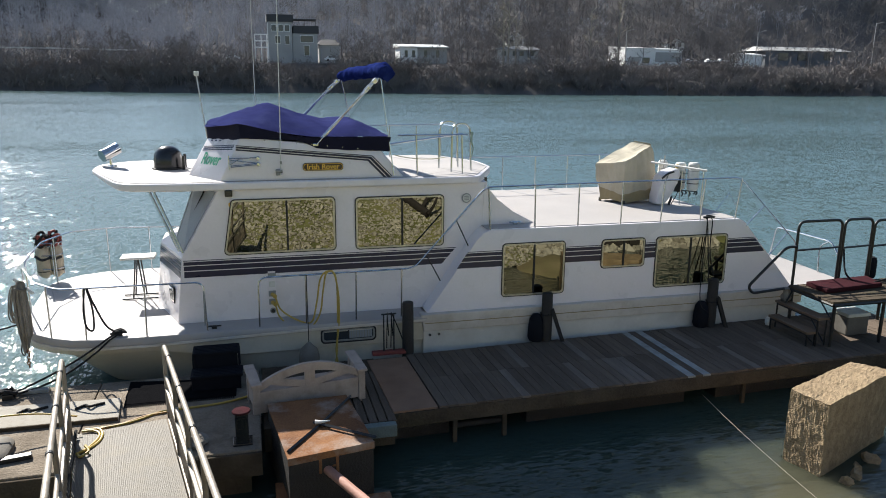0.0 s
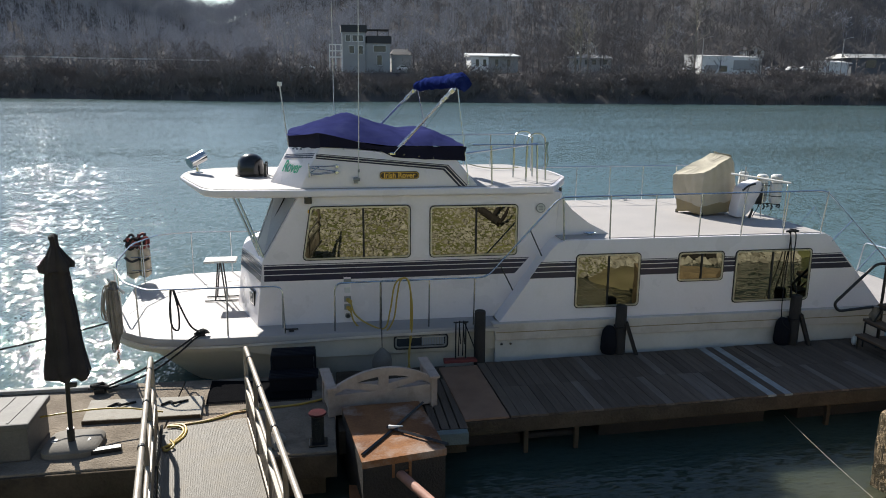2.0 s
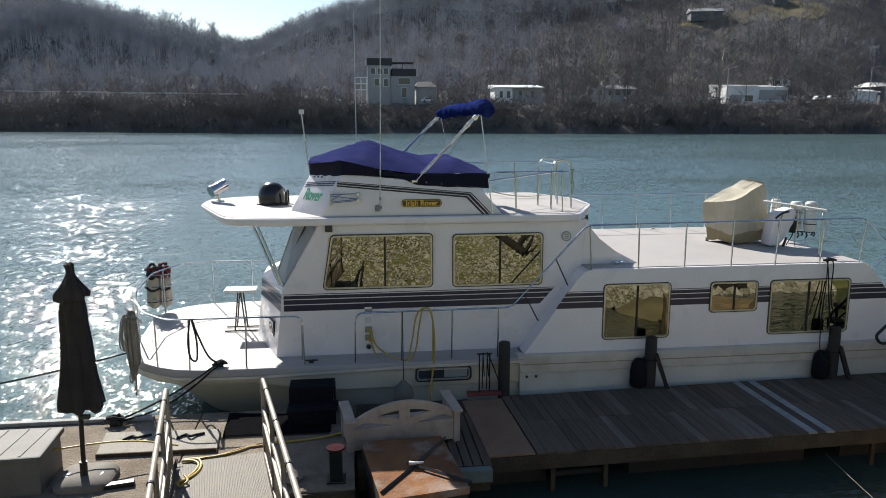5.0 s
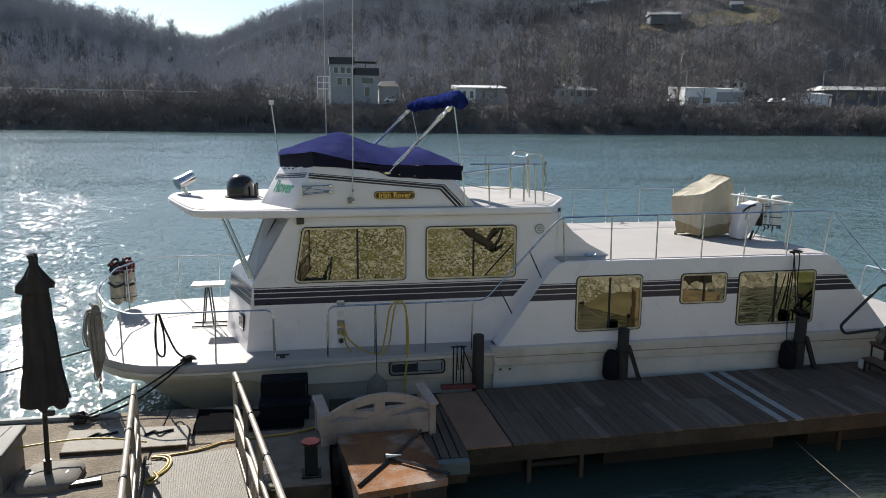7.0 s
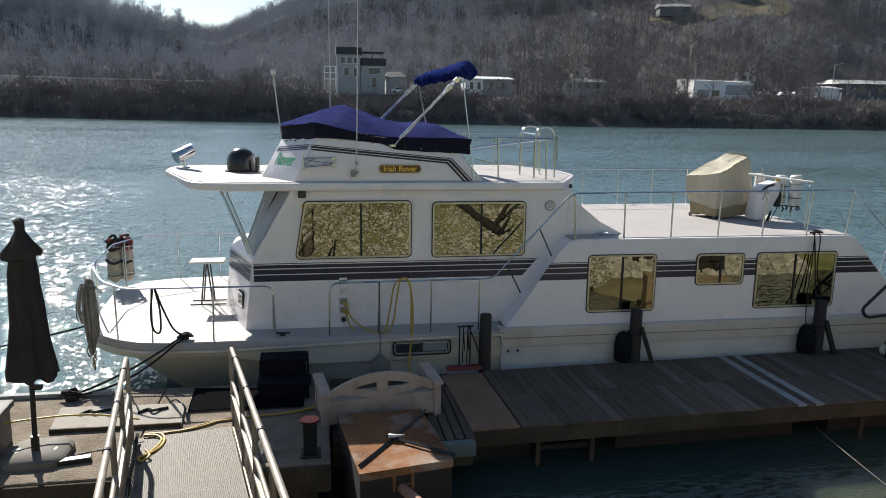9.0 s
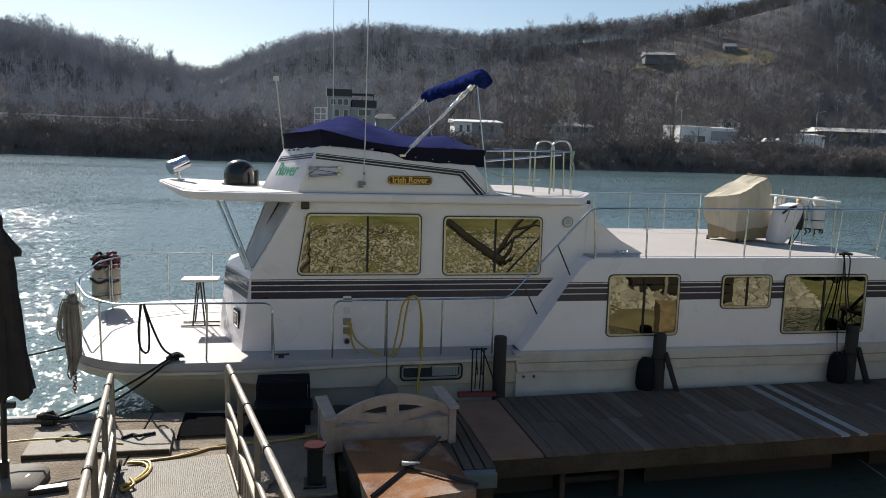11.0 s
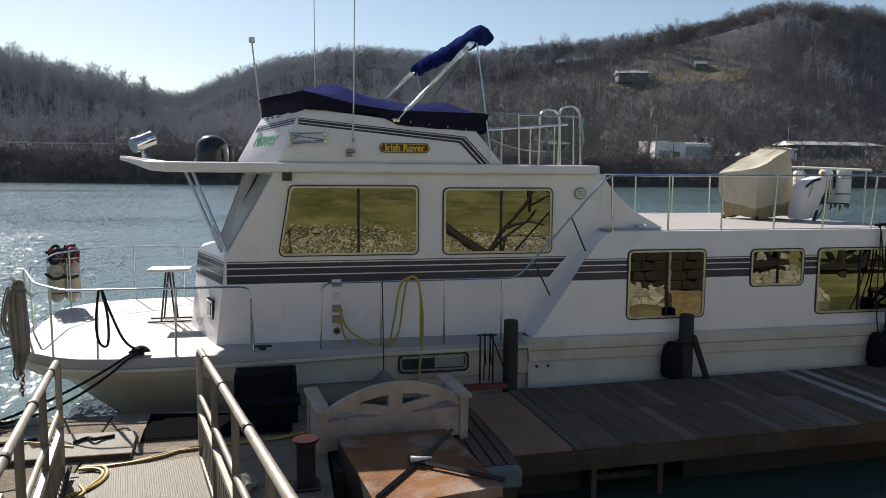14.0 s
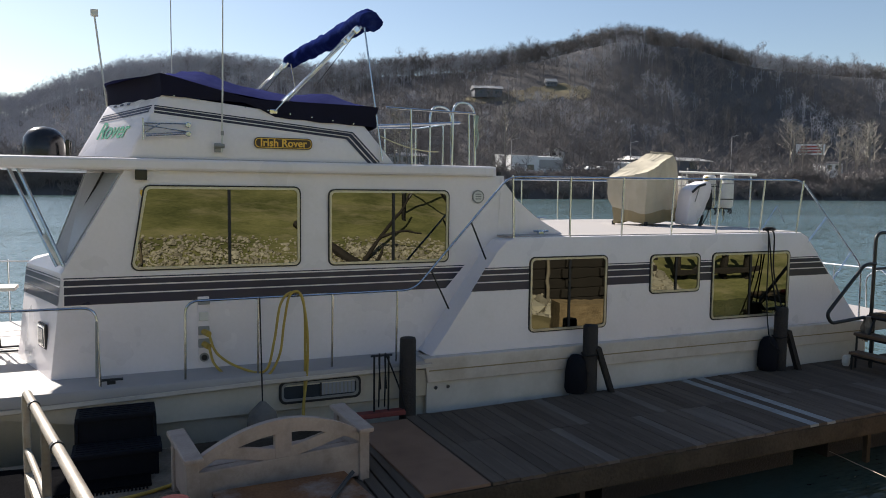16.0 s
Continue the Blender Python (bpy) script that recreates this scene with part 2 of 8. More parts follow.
M["green"] = mat("green_vinyl", (0.035, 0.33, 0.21), (0.03, 0.27, 0.17), rough=0.6, scale=5, spec=0.2)
M["brown"] = mat("brown_plaque", (0.06, 0.03, 0.012), rough=0.4, scale=10)
M["goldp"] = mat("gold_paint", (0.85, 0.52, 0.08), (0.78, 0.46, 0.06), rough=0.35, scale=10)
M["spit"] = mat("wet_sand", (0.30, 0.25, 0.145), (0.18, 0.15, 0.085), rough=0.95, scale=1.5, fine=30, bump=0.6, spec=0.1, stain=(0.20, 0.19, 0.09), stain_scale=2, stain_amount=0.6)
M["wood"] = mat("stained_step_wood", (0.20, 0.13, 0.08), (0.11, 0.07, 0.045), rough=0.8, scale=3, fine=40, bump=0.3)


def tinted_mirror():
    """Gold reflective window film: a mirror, faintly uneven so that reflections waver."""
    m = bpy.data.materials.new("gold_glass")
    m.use_nodes = True
    n, l = m.node_tree.nodes, m.node_tree.links
    b = n["Principled BSDF"]
    b.inputs["Metallic"].default_value, b.inputs["Roughness"].default_value = 1.0, 0.0
    geo, q, bp, mix = n.new("ShaderNodeNewGeometry"), n.new("ShaderNodeTexNoise"), n.new("ShaderNodeBump"), n.new("ShaderNodeMix")
    q.inputs["Scale"].default_value, q.inputs["Detail"].default_value = 2.2, 2
    l.new(geo.outputs["Position"], q.inputs["Vector"])
    bp.inputs["Strength"].default_value, bp.inputs["Distance"].default_value = 0.12, 0.006
    l.new(q.outputs["Fac"], bp.inputs["Height"])
    l.new(bp.outputs[0], b.inputs["Normal"])
    mix.data_type = 'RGBA'
    mix.inputs["A"].default_value, mix.inputs["B"].default_value = (0.145, 0.142, 0.108, 1), (0.18, 0.176, 0.135, 1)
    l.new(q.outputs["Fac"], mix.inputs["Factor"])
    l.new(mix.outputs["Result"], b.inputs["Base Color"])
    return m


M["gold"] = tinted_mirror()


def water_material():
    m = bpy.data.materials.new("river_water")
    m.use_nodes = True
    n, l = m.node_tree.nodes, m.node_tree.links
    b = n["Principled BSDF"]
    b.inputs["Roughness"].default_value = 0.03
    b.inputs["IOR"].default_value = 1.33
    geo = n.new("ShaderNodeNewGeometry")
    big = n.new("ShaderNodeTexNoise")
    big.inputs["Scale"].default_value, big.inputs["Detail"].default_value = 0.03, 3
    l.new(geo.outputs["Position"], big.inputs["Vector"])
    mix = n.new("ShaderNodeMix")
    mix.data_type = 'RGBA'
    # stream colour paled to stand for the sky it mirrors
    mix.inputs["A"].default_value, mix.inputs["B"].default_value = (0.064, 0.106, 0.106, 1), (0.082, 0.134, 0.135, 1)
    l.new(big.outputs["Fac"], mix.inputs["Factor"])
    # silty shallows beside the near bank
    dist = n.new("ShaderNodeVectorMath")
    dist.operation = 'DISTANCE'
    l.new(geo.outputs["Position"], dist.inputs[0])
    dist.inputs[1].default_value = (8.2, 7.0, -0.15)
    mr = n.new("ShaderNodeMapRange")
    mr.inputs["From Min"].default_value, mr.inputs["From Max"].default_value, mr.inputs["To Min"].default_value, mr.inputs["To Max"].default_value = 0.2, 2.7, 0.6, 0.0
    l.new(dist.outputs["Value"], mr.inputs["Value"])
    mix2 = n.new("ShaderNodeMix")
    mix2.data_type = 'RGBA'
    mix2.inputs["B"].default_value = (0.13, 0.112, 0.07, 1)
    l.new(mr.outputs[0], mix2.inputs["Factor"])
    # base colour darkens towards the bank: steep view's weaker sky reflection painted in
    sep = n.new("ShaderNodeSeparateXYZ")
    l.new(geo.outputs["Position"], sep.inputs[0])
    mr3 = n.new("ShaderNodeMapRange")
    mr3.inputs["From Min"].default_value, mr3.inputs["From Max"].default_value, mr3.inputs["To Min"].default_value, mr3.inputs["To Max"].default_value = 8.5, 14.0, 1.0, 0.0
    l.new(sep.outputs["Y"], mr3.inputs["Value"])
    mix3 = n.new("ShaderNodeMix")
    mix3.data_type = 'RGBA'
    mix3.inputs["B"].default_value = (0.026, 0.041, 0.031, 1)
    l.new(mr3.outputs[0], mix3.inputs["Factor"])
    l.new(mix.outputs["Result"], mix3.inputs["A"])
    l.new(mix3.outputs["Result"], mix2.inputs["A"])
    l.new(mix2.outputs["Result"], b.inputs["Base Color"])
    # turbid water scatters daylight below its surface, which blurs the shadows that fall on it
    b.subsurface_method = 'BURLEY'
    b.inputs["Subsurface Radius"].default_value = (1.0, 1.0, 1.0)
    b.inputs["Subsurface Scale"].default_value = 0.8
    l.new(mr3.outputs[0], b.inputs["Subsurface Weight"])
    # roughness rises and ripples lengthen out in the stream, which enlarges its sun glints
    far = n.new("ShaderNodeMapRange")
    far.inputs["From Min"].default_value, far.inputs["From Max"].default_value, far.inputs["To Min"].default_value, far.inputs["To Max"].default_value = 15.0, 38.0, 0.0, 1.0
    l.new(sep.outputs["Y"], far.inputs["Value"])
    rg = n.new("ShaderNodeMapRange")
    rg.inputs["To Min"].default_value, rg.inputs["To Max"].default_value = 0.05, 0.08
    l.new(far.outputs[0], rg.inputs["Value"])
    l.new(rg.outputs[0], b.inputs["Roughness"])
    stream = n.new("ShaderNodeMapRange")
    stream.inputs["From Min"].default_value, stream.inputs["From Max"].default_value = 9.5, 13.5
    l.new(sep.outputs["Y"], stream.inputs["Value"])
    # ripples: each octave tilts the surface by an amount of its own
    prev = None
    octaves = ((0.045, 0.0, 0.12, (0.3, 1.2, 1), 5), (0.20, 0.06, 0.09, (0.45, 1.0, 1), 25), (1.1, 0.10, 0.16, (1.0, 0.8, 1), -12), (3.8, 0.05, 0.36, (1.1, 0.6, 1), 10), (11.0, 0.06, 0.54, (1.5, 0.6, 1), -14), (28.0, 0.06, 0.36, (1.3, 0.6, 1), 8), (6.0, 0.26, 0.0, (0.36, 1.6, 1), 14), (13.0, 0.62, 0.0, (0.42, 1.5, 1), -8), (26.0, 0.46, 0.0, (0.45, 1.3, 1), 5))
    for s, tilt, open_tilt, sx, rot in octaves:
        mp = n.new("ShaderNodeMapping")
        mp.inputs["Scale"].default_value = sx
        mp.inputs["Rotation"].default_value = (0, 0, radians(rot))
        l.new(geo.outputs["Position"], mp.inputs["Vector"])
        q = n.new("ShaderNodeTexNoise")
        q.inputs["Scale"].default_value, q.inputs["Detail"].default_value, q.inputs["Roughness"].default_value = s, 1.5, 0.5
        l.new(mp.outputs[0], q.inputs["Vector"])
        sub = n.new("ShaderNodeVectorMath")
        sub.operation = 'SUBTRACT'
        sub.inputs[1].default_value = (0.5, 0.5, 0.5)
        l.new(q.outputs["Color"], sub.inputs[0])
        wt = n.new("ShaderNodeMapRange")
        wt.inputs["To Min"].default_value, wt.inputs["To Max"].default_value = tilt, open_tilt
        l.new(stream.outputs[0], wt.inputs["Value"])
        sc = n.new("ShaderNodeVectorMath")
        sc.operation = 'SCALE'
        l.new(sub.outputs[0], sc.inputs[0])
        l.new(wt.outputs[0], sc.inputs["Scale"])
        ma = n.new("ShaderNodeVectorMath")
        ma.operation = 'MULTIPLY_ADD'
        ma.inputs[1].default_value = (0.9, 1.0, 0.0)
        l.new(sc.outputs[0], ma.inputs[0])
        if prev:
            l.new(prev.outputs[0], ma.inputs[2])
        else:
            ma.inputs[2].default_value = (0, -0.07, 1)  # leans the surface towards the bank so it mirrors higher, brighter sky
        prev = ma
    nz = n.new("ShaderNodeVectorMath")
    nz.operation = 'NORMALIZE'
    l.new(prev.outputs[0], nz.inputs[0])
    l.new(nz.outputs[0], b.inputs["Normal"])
    return m


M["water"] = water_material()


# ---------------------------------------------------------------- building helpers
def mesh_of(name, bm, material, smooth=False):
    me = bpy.data.meshes.new(name)
    bmesh.ops.recalc_face_normals(bm, faces=bm.faces)
    if smooth:
        for f in bm.faces:
            f.smooth = True
    bm.to_mesh(me)
    bm.free()
    me.materials.append(M[material] if isinstance(material, str) else material)
    if smooth:
        me.set_sharp_from_angle(angle=radians(40))
    return me


BASE = {}


def thing(name, base, label, category, group="", kind=""):
    """An empty at a thing's base; its parts are modelled in world coordinates."""
    ob = new(name)
    ob.empty_display_size = 0.1
    ob.location = base
    BASE[ob.name] = Vector(base)
    return tagged(ob, label, category, group, kind)


def part(name, bm, material, parent, label="", smooth=False):
    ob = new(name, mesh_of(name, bm, material, smooth))
    ob.parent = parent
    if parent.name in BASE:
        ob.matrix_parent_inverse = Matrix.Translation(-BASE[parent.name])
    return tagged(ob, label)


def single(name, bm, material, label, category, group="", kind="", smooth=False):
    return tagged(new(name, mesh_of(name, bm, material, smooth)), label, category, group, kind)


def box(bm, x0, x1, y0, y1, z0, z1, bevel=0.0):
    r = bmesh.ops.create_cube(bm, size=1)
    bmesh.ops.scale(bm, vec=(x1 - x0, y1 - y0, z1 - z0), verts=r["verts"])
    bmesh.ops.translate(bm, vec=((x0 + x1) / 2, (y0 + y1) / 2, (z0 + z1) / 2), verts=r["verts"])
    if bevel:
        es = list({e for v in r["verts"] for e in v.link_edges})
        bmesh.ops.bevel(bm, geom=es, offset=bevel, segments=2, affect='EDGES', profile=0.6)
    return bm


def obox(m, sx, sy, sz, bevel=0.0, bm=None):
    """A box of that size centred at the pose m."""
    bm = bm or bmesh.new()
    r = bmesh.ops.create_cube(bm, size=1, matrix=m @ Matrix.Diagonal((sx, sy, sz, 1)))
    if bevel:
        es = list({e for v in r["verts"] for e in v.link_edges})
        bmesh.ops.bevel(bm, geom=es, offset=bevel, segments=2, affect='EDGES', profile=0.6)
    return bm


def B(*a, bevel=0.0):
    return box(bmesh.new(), *a, bevel=bevel)


def fillet(pts, r, n=5):
    """The same line with its corners rounded."""
    pts = [Vector(p) for p in pts]
    out = [pts[0]]
    for a, b, c in zip(pts, pts[1:], pts[2:]):
        d = min(r, (a - b).length * 0.45, (c - b).length * 0.45)
        p, q = b + (a - b).normalized() * d, b + (c - b).normalized() * d
        out += [p * (1 - t) ** 2 + b * 2 * t * (1 - t) + q * t * t for t in [i / n for i in range(n + 1)]]
    return out + [pts[-1]]


def tube(bm, pts, r, n=8, r2=None, closed=False):
    """A round bar along a line of points, tapering from r to r2."""
    pts = [Vector(p) for p in pts]
    pts = [p for i, p in enumerate(pts) if i == 0 or (p - pts[i - 1]).length > 1e-5]
    k = len(pts)
    up = Vector((0, 0, 1))
    rings = []
    for i, p in enumerate(pts):
        if closed:
            d = (pts[(i + 1) % k] - pts[i - 1]).normalized()
        else:
            d = (pts[min(i + 1, k - 1)] - pts[max(i - 1, 0)]).normalized()
        if abs(d.dot(up)) > 0.95:
            up = Vector((1, 0, 0)) if abs(d.x) < 0.9 else Vector((0, 1, 0))
        s = d.cross(up).normalized()
        up = s.cross(d).normalized()
        rad = r if r2 is None else r + (r2 - r) * i / max(1, k - 1)
        rings.append([bm.verts.new(p + (s * math.cos(2 * math.pi * j / n) + up * math.sin(2 * math.pi * j / n)) * rad) for j in range(n)])
    pairs = list(zip(rings, rings[1:])) + ([(rings[-1], rings[0])] if closed else [])
    for a, b in pairs:
        for j in range(n):
            bm.faces.new((a[j], a[(j + 1) % n], b[(j + 1) % n], b[j]))
    if not closed:
        bm.faces.new(rings[0][::-1])
        bm.faces.new(rings[-1])
    return bm


def T(pts, r, n=8, r2=None, round_=0.0, closed=False):
    return tube(bmesh.new(), fillet(pts, round_) if round_ else pts, r, n, r2, closed)


def loft(bm, rings, cap=True, closed=True):
    """Skin through rings of equally many points."""
    vs = [[bm.verts.new(p) for p in ring] for ring in rings]
    k = len(vs[0])
    for a, b in zip(vs, vs[1:]):
        for j in range(k if closed else k - 1):
            bm.faces.new((a[j], a[(j + 1) % k], b[(j + 1) % k], b[j]))
    if cap:
        bm.faces.new(vs[0][::-1])
        bm.faces.new(vs[-1])
    return bm


def prism_z(plan, z0, z1, bevel=0.0):
    bm = loft(bmesh.new(), [[(x, y, z0) for x, y in plan], [(x, y, z1) for x, y in plan]])
    if bevel:
        bmesh.ops.bevel(bm, geom=bm.edges[:], offset=bevel, segments=2, affect='EDGES', profile=0.6)
    return bm


def prism_y(profile, y0, y1, bevel=0.0):
    bm = loft(bmesh.new(), [[(x, y0, z) for x, z in profile], [(x, y1, z) for x, z in profile]])
    if bevel:
        bmesh.ops.bevel(bm, geom=bm.edges[:], offset=bevel, segments=2, affect='EDGES', profile=0.6)
    return bm


def sag(a, b, drop, n=14):
    a, b = Vector(a), Vector(b)
    return [a.lerp(b, i / n) - Vector((0, 0, drop * 4 * (i / n) * (1 - i / n))) for i in range(n + 1)]


def lathe(centre, prof, n=24):
    """A turned shape from (radius, height) steps."""
    c = Vector(centre)
    return loft(bmesh.new(), [[c + Vector((r * math.cos(2 * math.pi * j / n), r * math.sin(2 * math.pi * j / n), h)) for j in range(n)] for r, h in prof])


def words(text, m, size, material, parent, depth=0.002, bold=0.0):
    """Raised lettering: a group part that holds each letter as a piece of its own."""
    cu = bpy.data.curves.new("lettering", 'FONT')
    cu.body, cu.size, cu.extrude, cu.align_x, cu.align_y = text, size, depth, 'CENTER', 'CENTER'
    cu.offset = bold
    tmp = bpy.data.objects.new("lettering", cu)
    me = bpy.data.meshes.new_from_object(tmp)
    bpy.data.objects.remove(tmp)
    bm = bmesh.new()
    bm.from_mesh(me)
    bmesh.ops.remove_doubles(bm, verts=bm.verts[:], dist=1e-6)
    bm.verts.index_update()
    left = set(bm.verts)
    islands = []
    while left:
        todo = [left.pop()]
        island = set(todo)
        while todo:
            for e in todo.pop().link_edges:
                for v in e.verts:
                    if v in left:
                        left.discard(v)
                        island.add(v)
                        todo.append(v)
        islands.append((min(v.co.x for v in island), max(v.co.x for v in island), island))
    # a dot belongs to the stem below it
    letters = []
    for x0, x1, island in sorted(islands, key=lambda q: q[0]):
        if letters and x0 < letters[-1][1] - 0.25 * (x1 - x0) and x1 <= letters[-1][1] + 0.05 * size:
            letters[-1][2].update(island)
        else:
            letters.append([x0, x1, set(island)])
    for x0, x1, vs in letters:
        one = bm.copy()
        keep = {v.index for v in vs}
        one.verts.ensure_lookup_table()
        bmesh.ops.delete(one, geom=[v for v in one.verts if v.index not in keep], context='VERTS')
        one.transform(m)
        part("letter", one, material, parent)
    bm.free()


def stuff(name, verts, tris, material, label, category, kind="stuff", parent=None):
    me = bpy.data.meshes.new(name)
    me.from_pydata(np.asarray(verts), [], np.asarray(tris))
    me.materials.append(M[material])
    ob = tagged(new(name, me), label, category, kind=kind)
    if parent:
        ob.parent = parent
    return ob


# ---------------------------------------------------------------- river, far shore and hills
WATER = -0.15
bm = bmesh.new()
bmesh.ops.create_grid(bm, x_segments=2, y_segments=2, size=1)
bmesh.ops.scale(bm, vec=(1500, 1500, 1), verts=bm.verts[:])
bmesh.ops.translate(bm, vec=(0, 200, WATER), verts=bm.verts[:])
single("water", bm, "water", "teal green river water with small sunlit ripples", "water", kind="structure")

SHORE = 212.0
RIDGE_AZ = [-60, -35, -20.4, -17, -13.5, -9.7, -6.6, -3.7, 0.4, 4.7, 9, 13, 15.5, 20, 24, 30, 36, 41, 45, 54, 75]
RIDGE_EL = [8.2, 8.3, 7.8, 7.1, 5.7, 4.5, 4.05, 5.6, 7.0, 7.75, 7.75, 7.55, 7.7, 8.1, 8.4, 9.4, 10.6, 9.8, 8.4, 7.0, 7.0]


def shore_y(x):
    bend = max(0.0, -x - 5.0) / 120.0
    return SHORE - 9 + 62 * bend ** 1.25 / (1 + 0.25 * bend) - 17 * min(1.0, max(0.0, (x - 20) / 90)) + 2.5 * math.sin(x * 0.021 + 1.0) + 2 * math.sin(x * 0.07)


def ground_z(x, y):
    """Height of the far side: a brushy bank, a terrace, then the hill up to its ridge and level beyond."""
    s = y - shore_y(x)
    if s < 0:
        return max(-3.0, WATER + 0.25 * s)
    az = math.degrees(math.atan2(x, y))
    ridge = 430.0 * math.tan(radians(float(np.interp(az, RIDGE_AZ, RIDGE_EL)))) + 4
    r = math.hypot(x, y)
    r0 = (shore_y(x) + 62) / max(0.3, math.cos(radians(az)))
    r1 = max(430.0, r0 + 150)
    bank = 4.3 * (1 - math.exp(-s / 6.0)) + 3.2 * min(1.0, max(0.0, (s - 14) / 14)) + 0.015 * min(s, 60)
    t = min(1.0, max(0.0, (r - r0) / (r1 - r0)))
    lump = 5.0 * noise.noise(Vector((x * 0.012, y * 0.012, 0.3))) + 2.0 * noise.noise(Vector((x * 0.04, y * 0.04, 2.3)))
    return bank + (ridge * r1 / 430.0 - bank) * (t ** 1.15) + lump * min(1, t * 4) * (1 - 0.7 * t)


def far_ground():
    az = np.radians(np.linspace(-50, 78, 150))
    steps = np.concatenate([np.linspace(-6, 0, 4), np.linspace(1.5, 24, 10), np.linspace(30, 330, 62), [420, 700]])
    verts, tris = [], []
    for a in az:
        for s in steps:
            t = math.tan(a)
            y = SHORE
            for _ in range(6):
                y = 0.5 * y + 0.5 * shore_y(y * t)
            y += s * math.cos(a) if s > 30 else s
            x = y * t
            verts.append((x, y, ground_z(x, y)))
    k = len(steps)
    for i in range(len(az) - 1):
        for j in range(k - 1):
            p = i * k + j
            tris.append((p, p + k, p + k + 1, p + 1))
    me = bpy.data.meshes.new("hillside")
    me.from_pydata(verts, [], tris)
    me.materials.append(M["hill"])
    for f in me.polygons:
        f.use_smooth = True
    return tagged(new("backdrop", me), "brown leafless wooded hills beyond the river", "hills", kind="structure")


far_ground()
rng = np.random.default_rng(7)


def tree_template(seed, height, spread, trunk, boughs, twigs, thin, fork=0.25):
    """Bare tree as thin tapering blades: trunk, boughs and twigs. Rows of three corners."""
    g = np.random.default_rng(seed)
    out = []

    def blade(a, b, w):
        a, b = np.array(a), np.array(b)
        d = b - a
        side = np.cross(d, g.normal(size=3))
        side = side / (np.linalg.norm(side) + 1e-9) * w
        out.append((a - side, a + side, b))

    for ang in (0.0, 2.1, 4.2):
        s = np.array([math.cos(ang), math.sin(ang), 0]) * trunk
        out.append((-s, s, np.array([0.2 * g.normal(), 0.2 * g.normal(), height])))
    for i in range(boughs):
        h = height * g.uniform(fork, 0.92)
        ang = g.uniform(0, 6.283)
        ln = spread * (1.15 - h / height) * g.uniform(0.7, 1.3) + 0.6
        a = np.array([0, 0, h])
        b = a + np.array([math.cos(ang) * ln, math.sin(ang) * ln, ln * g.uniform(0.4, 1.25)])
        blade(a, b, trunk * 0.45)
        for j in range(twigs):
            t = g.uniform(0.25, 1.0)
            c = a + (b - a) * t
            dv = g.normal(size=3)
            dv[2] = abs(dv[2]) + 0.25
            blade(c, c + dv / np.linalg.norm(dv) * g.uniform(0.5, 1.5) * spread * 0.32, thin)
    return np.array(out)


def scatter(name, places, templates, material, label, category, low=0.75, high=1.3):
    """Many trees or shrubs joined into one mesh."""
    allv = []
    for x, y, z in places:
        t = templates[rng.integers(len(templates))]
        a, s = rng.uniform(0, 6.283), rng.uniform(low, high)
        c, n = math.cos(a) * s, math.sin(a) * s
        v = t.reshape(-1, 3)
        allv.append(np.stack([v[:, 0] * c - v[:, 1] * n + x, v[:, 0] * n + v[:, 1] * c + y, v[:, 2] * s + z], axis=1))
    v = np.concatenate(allv)
    me = bpy.data.meshes.new(name)
    k = len(v)
    me.vertices.add(k)
    me.vertices.foreach_set("co", v.astype(np.float32).ravel())
    me.loops.add(k)
    me.loops.foreach_set("vertex_index", np.arange(k, dtype=np.int32))
    me.polygons.add(k // 3)
    me.polygons.foreach_set("loop_start", np.arange(0, k, 3, dtype=np.int32))
    me.update(calc_edges=True)
    me.materials.append(M[material])
    return tagged(new(name, me), label, category, kind="stuff")


def at_elevation(az, el):
    """Distance at which the far slope shows at that height above level from the mooring."""
    for r in range(300, 520, 2):
        x, y = math.sin(radians(az)) * r, math.cos(radians(az)) * r
        if ground_z(x, y) - 4 > r * math.tan(radians(el)):
            return float(r)
    return 430.0


MEADOW = [(24.2, 6.0, 6.4), (26, 6.1, 6.75), (28, 6.1, 6.95), (30, 6.2, 7.35), (31.5, 6.3, 7.6), (33, 6.3, 7.45), (34.6, 6.4, 6.9)]


def meadow_span(az):
    a = [m[0] for m in MEADOW]
    return float(np.interp(az, a, [m[1] for m in MEADOW])), float(np.interp(az, a, [m[2] for m in MEADOW]))


HOUSE_AZ = [(1.0, 7.2), (11.4, 15.3), (18.8, 22.0), (28.0, 32.3), (36.0, 42.8), (49.9, 51.3)]


def before_house(x, y):
    """Whether a tree here would stand in front of one of the far houses."""
    az = math.degrees(math.atan2(x, y))
    return any(a < az < b for a, b in HOUSE_AZ) and y < SHORE + 46


def cleared(x, y):
    """The mown slope with houses."""
    az = math.degrees(math.atan2(x, y))
    lo, hi = meadow_span(az)
    return 24.2 < az < 34.6 and lo - 0.35 < math.degrees(math.atan2(ground_z(x, y) - 4, math.hypot(x, y))) < hi


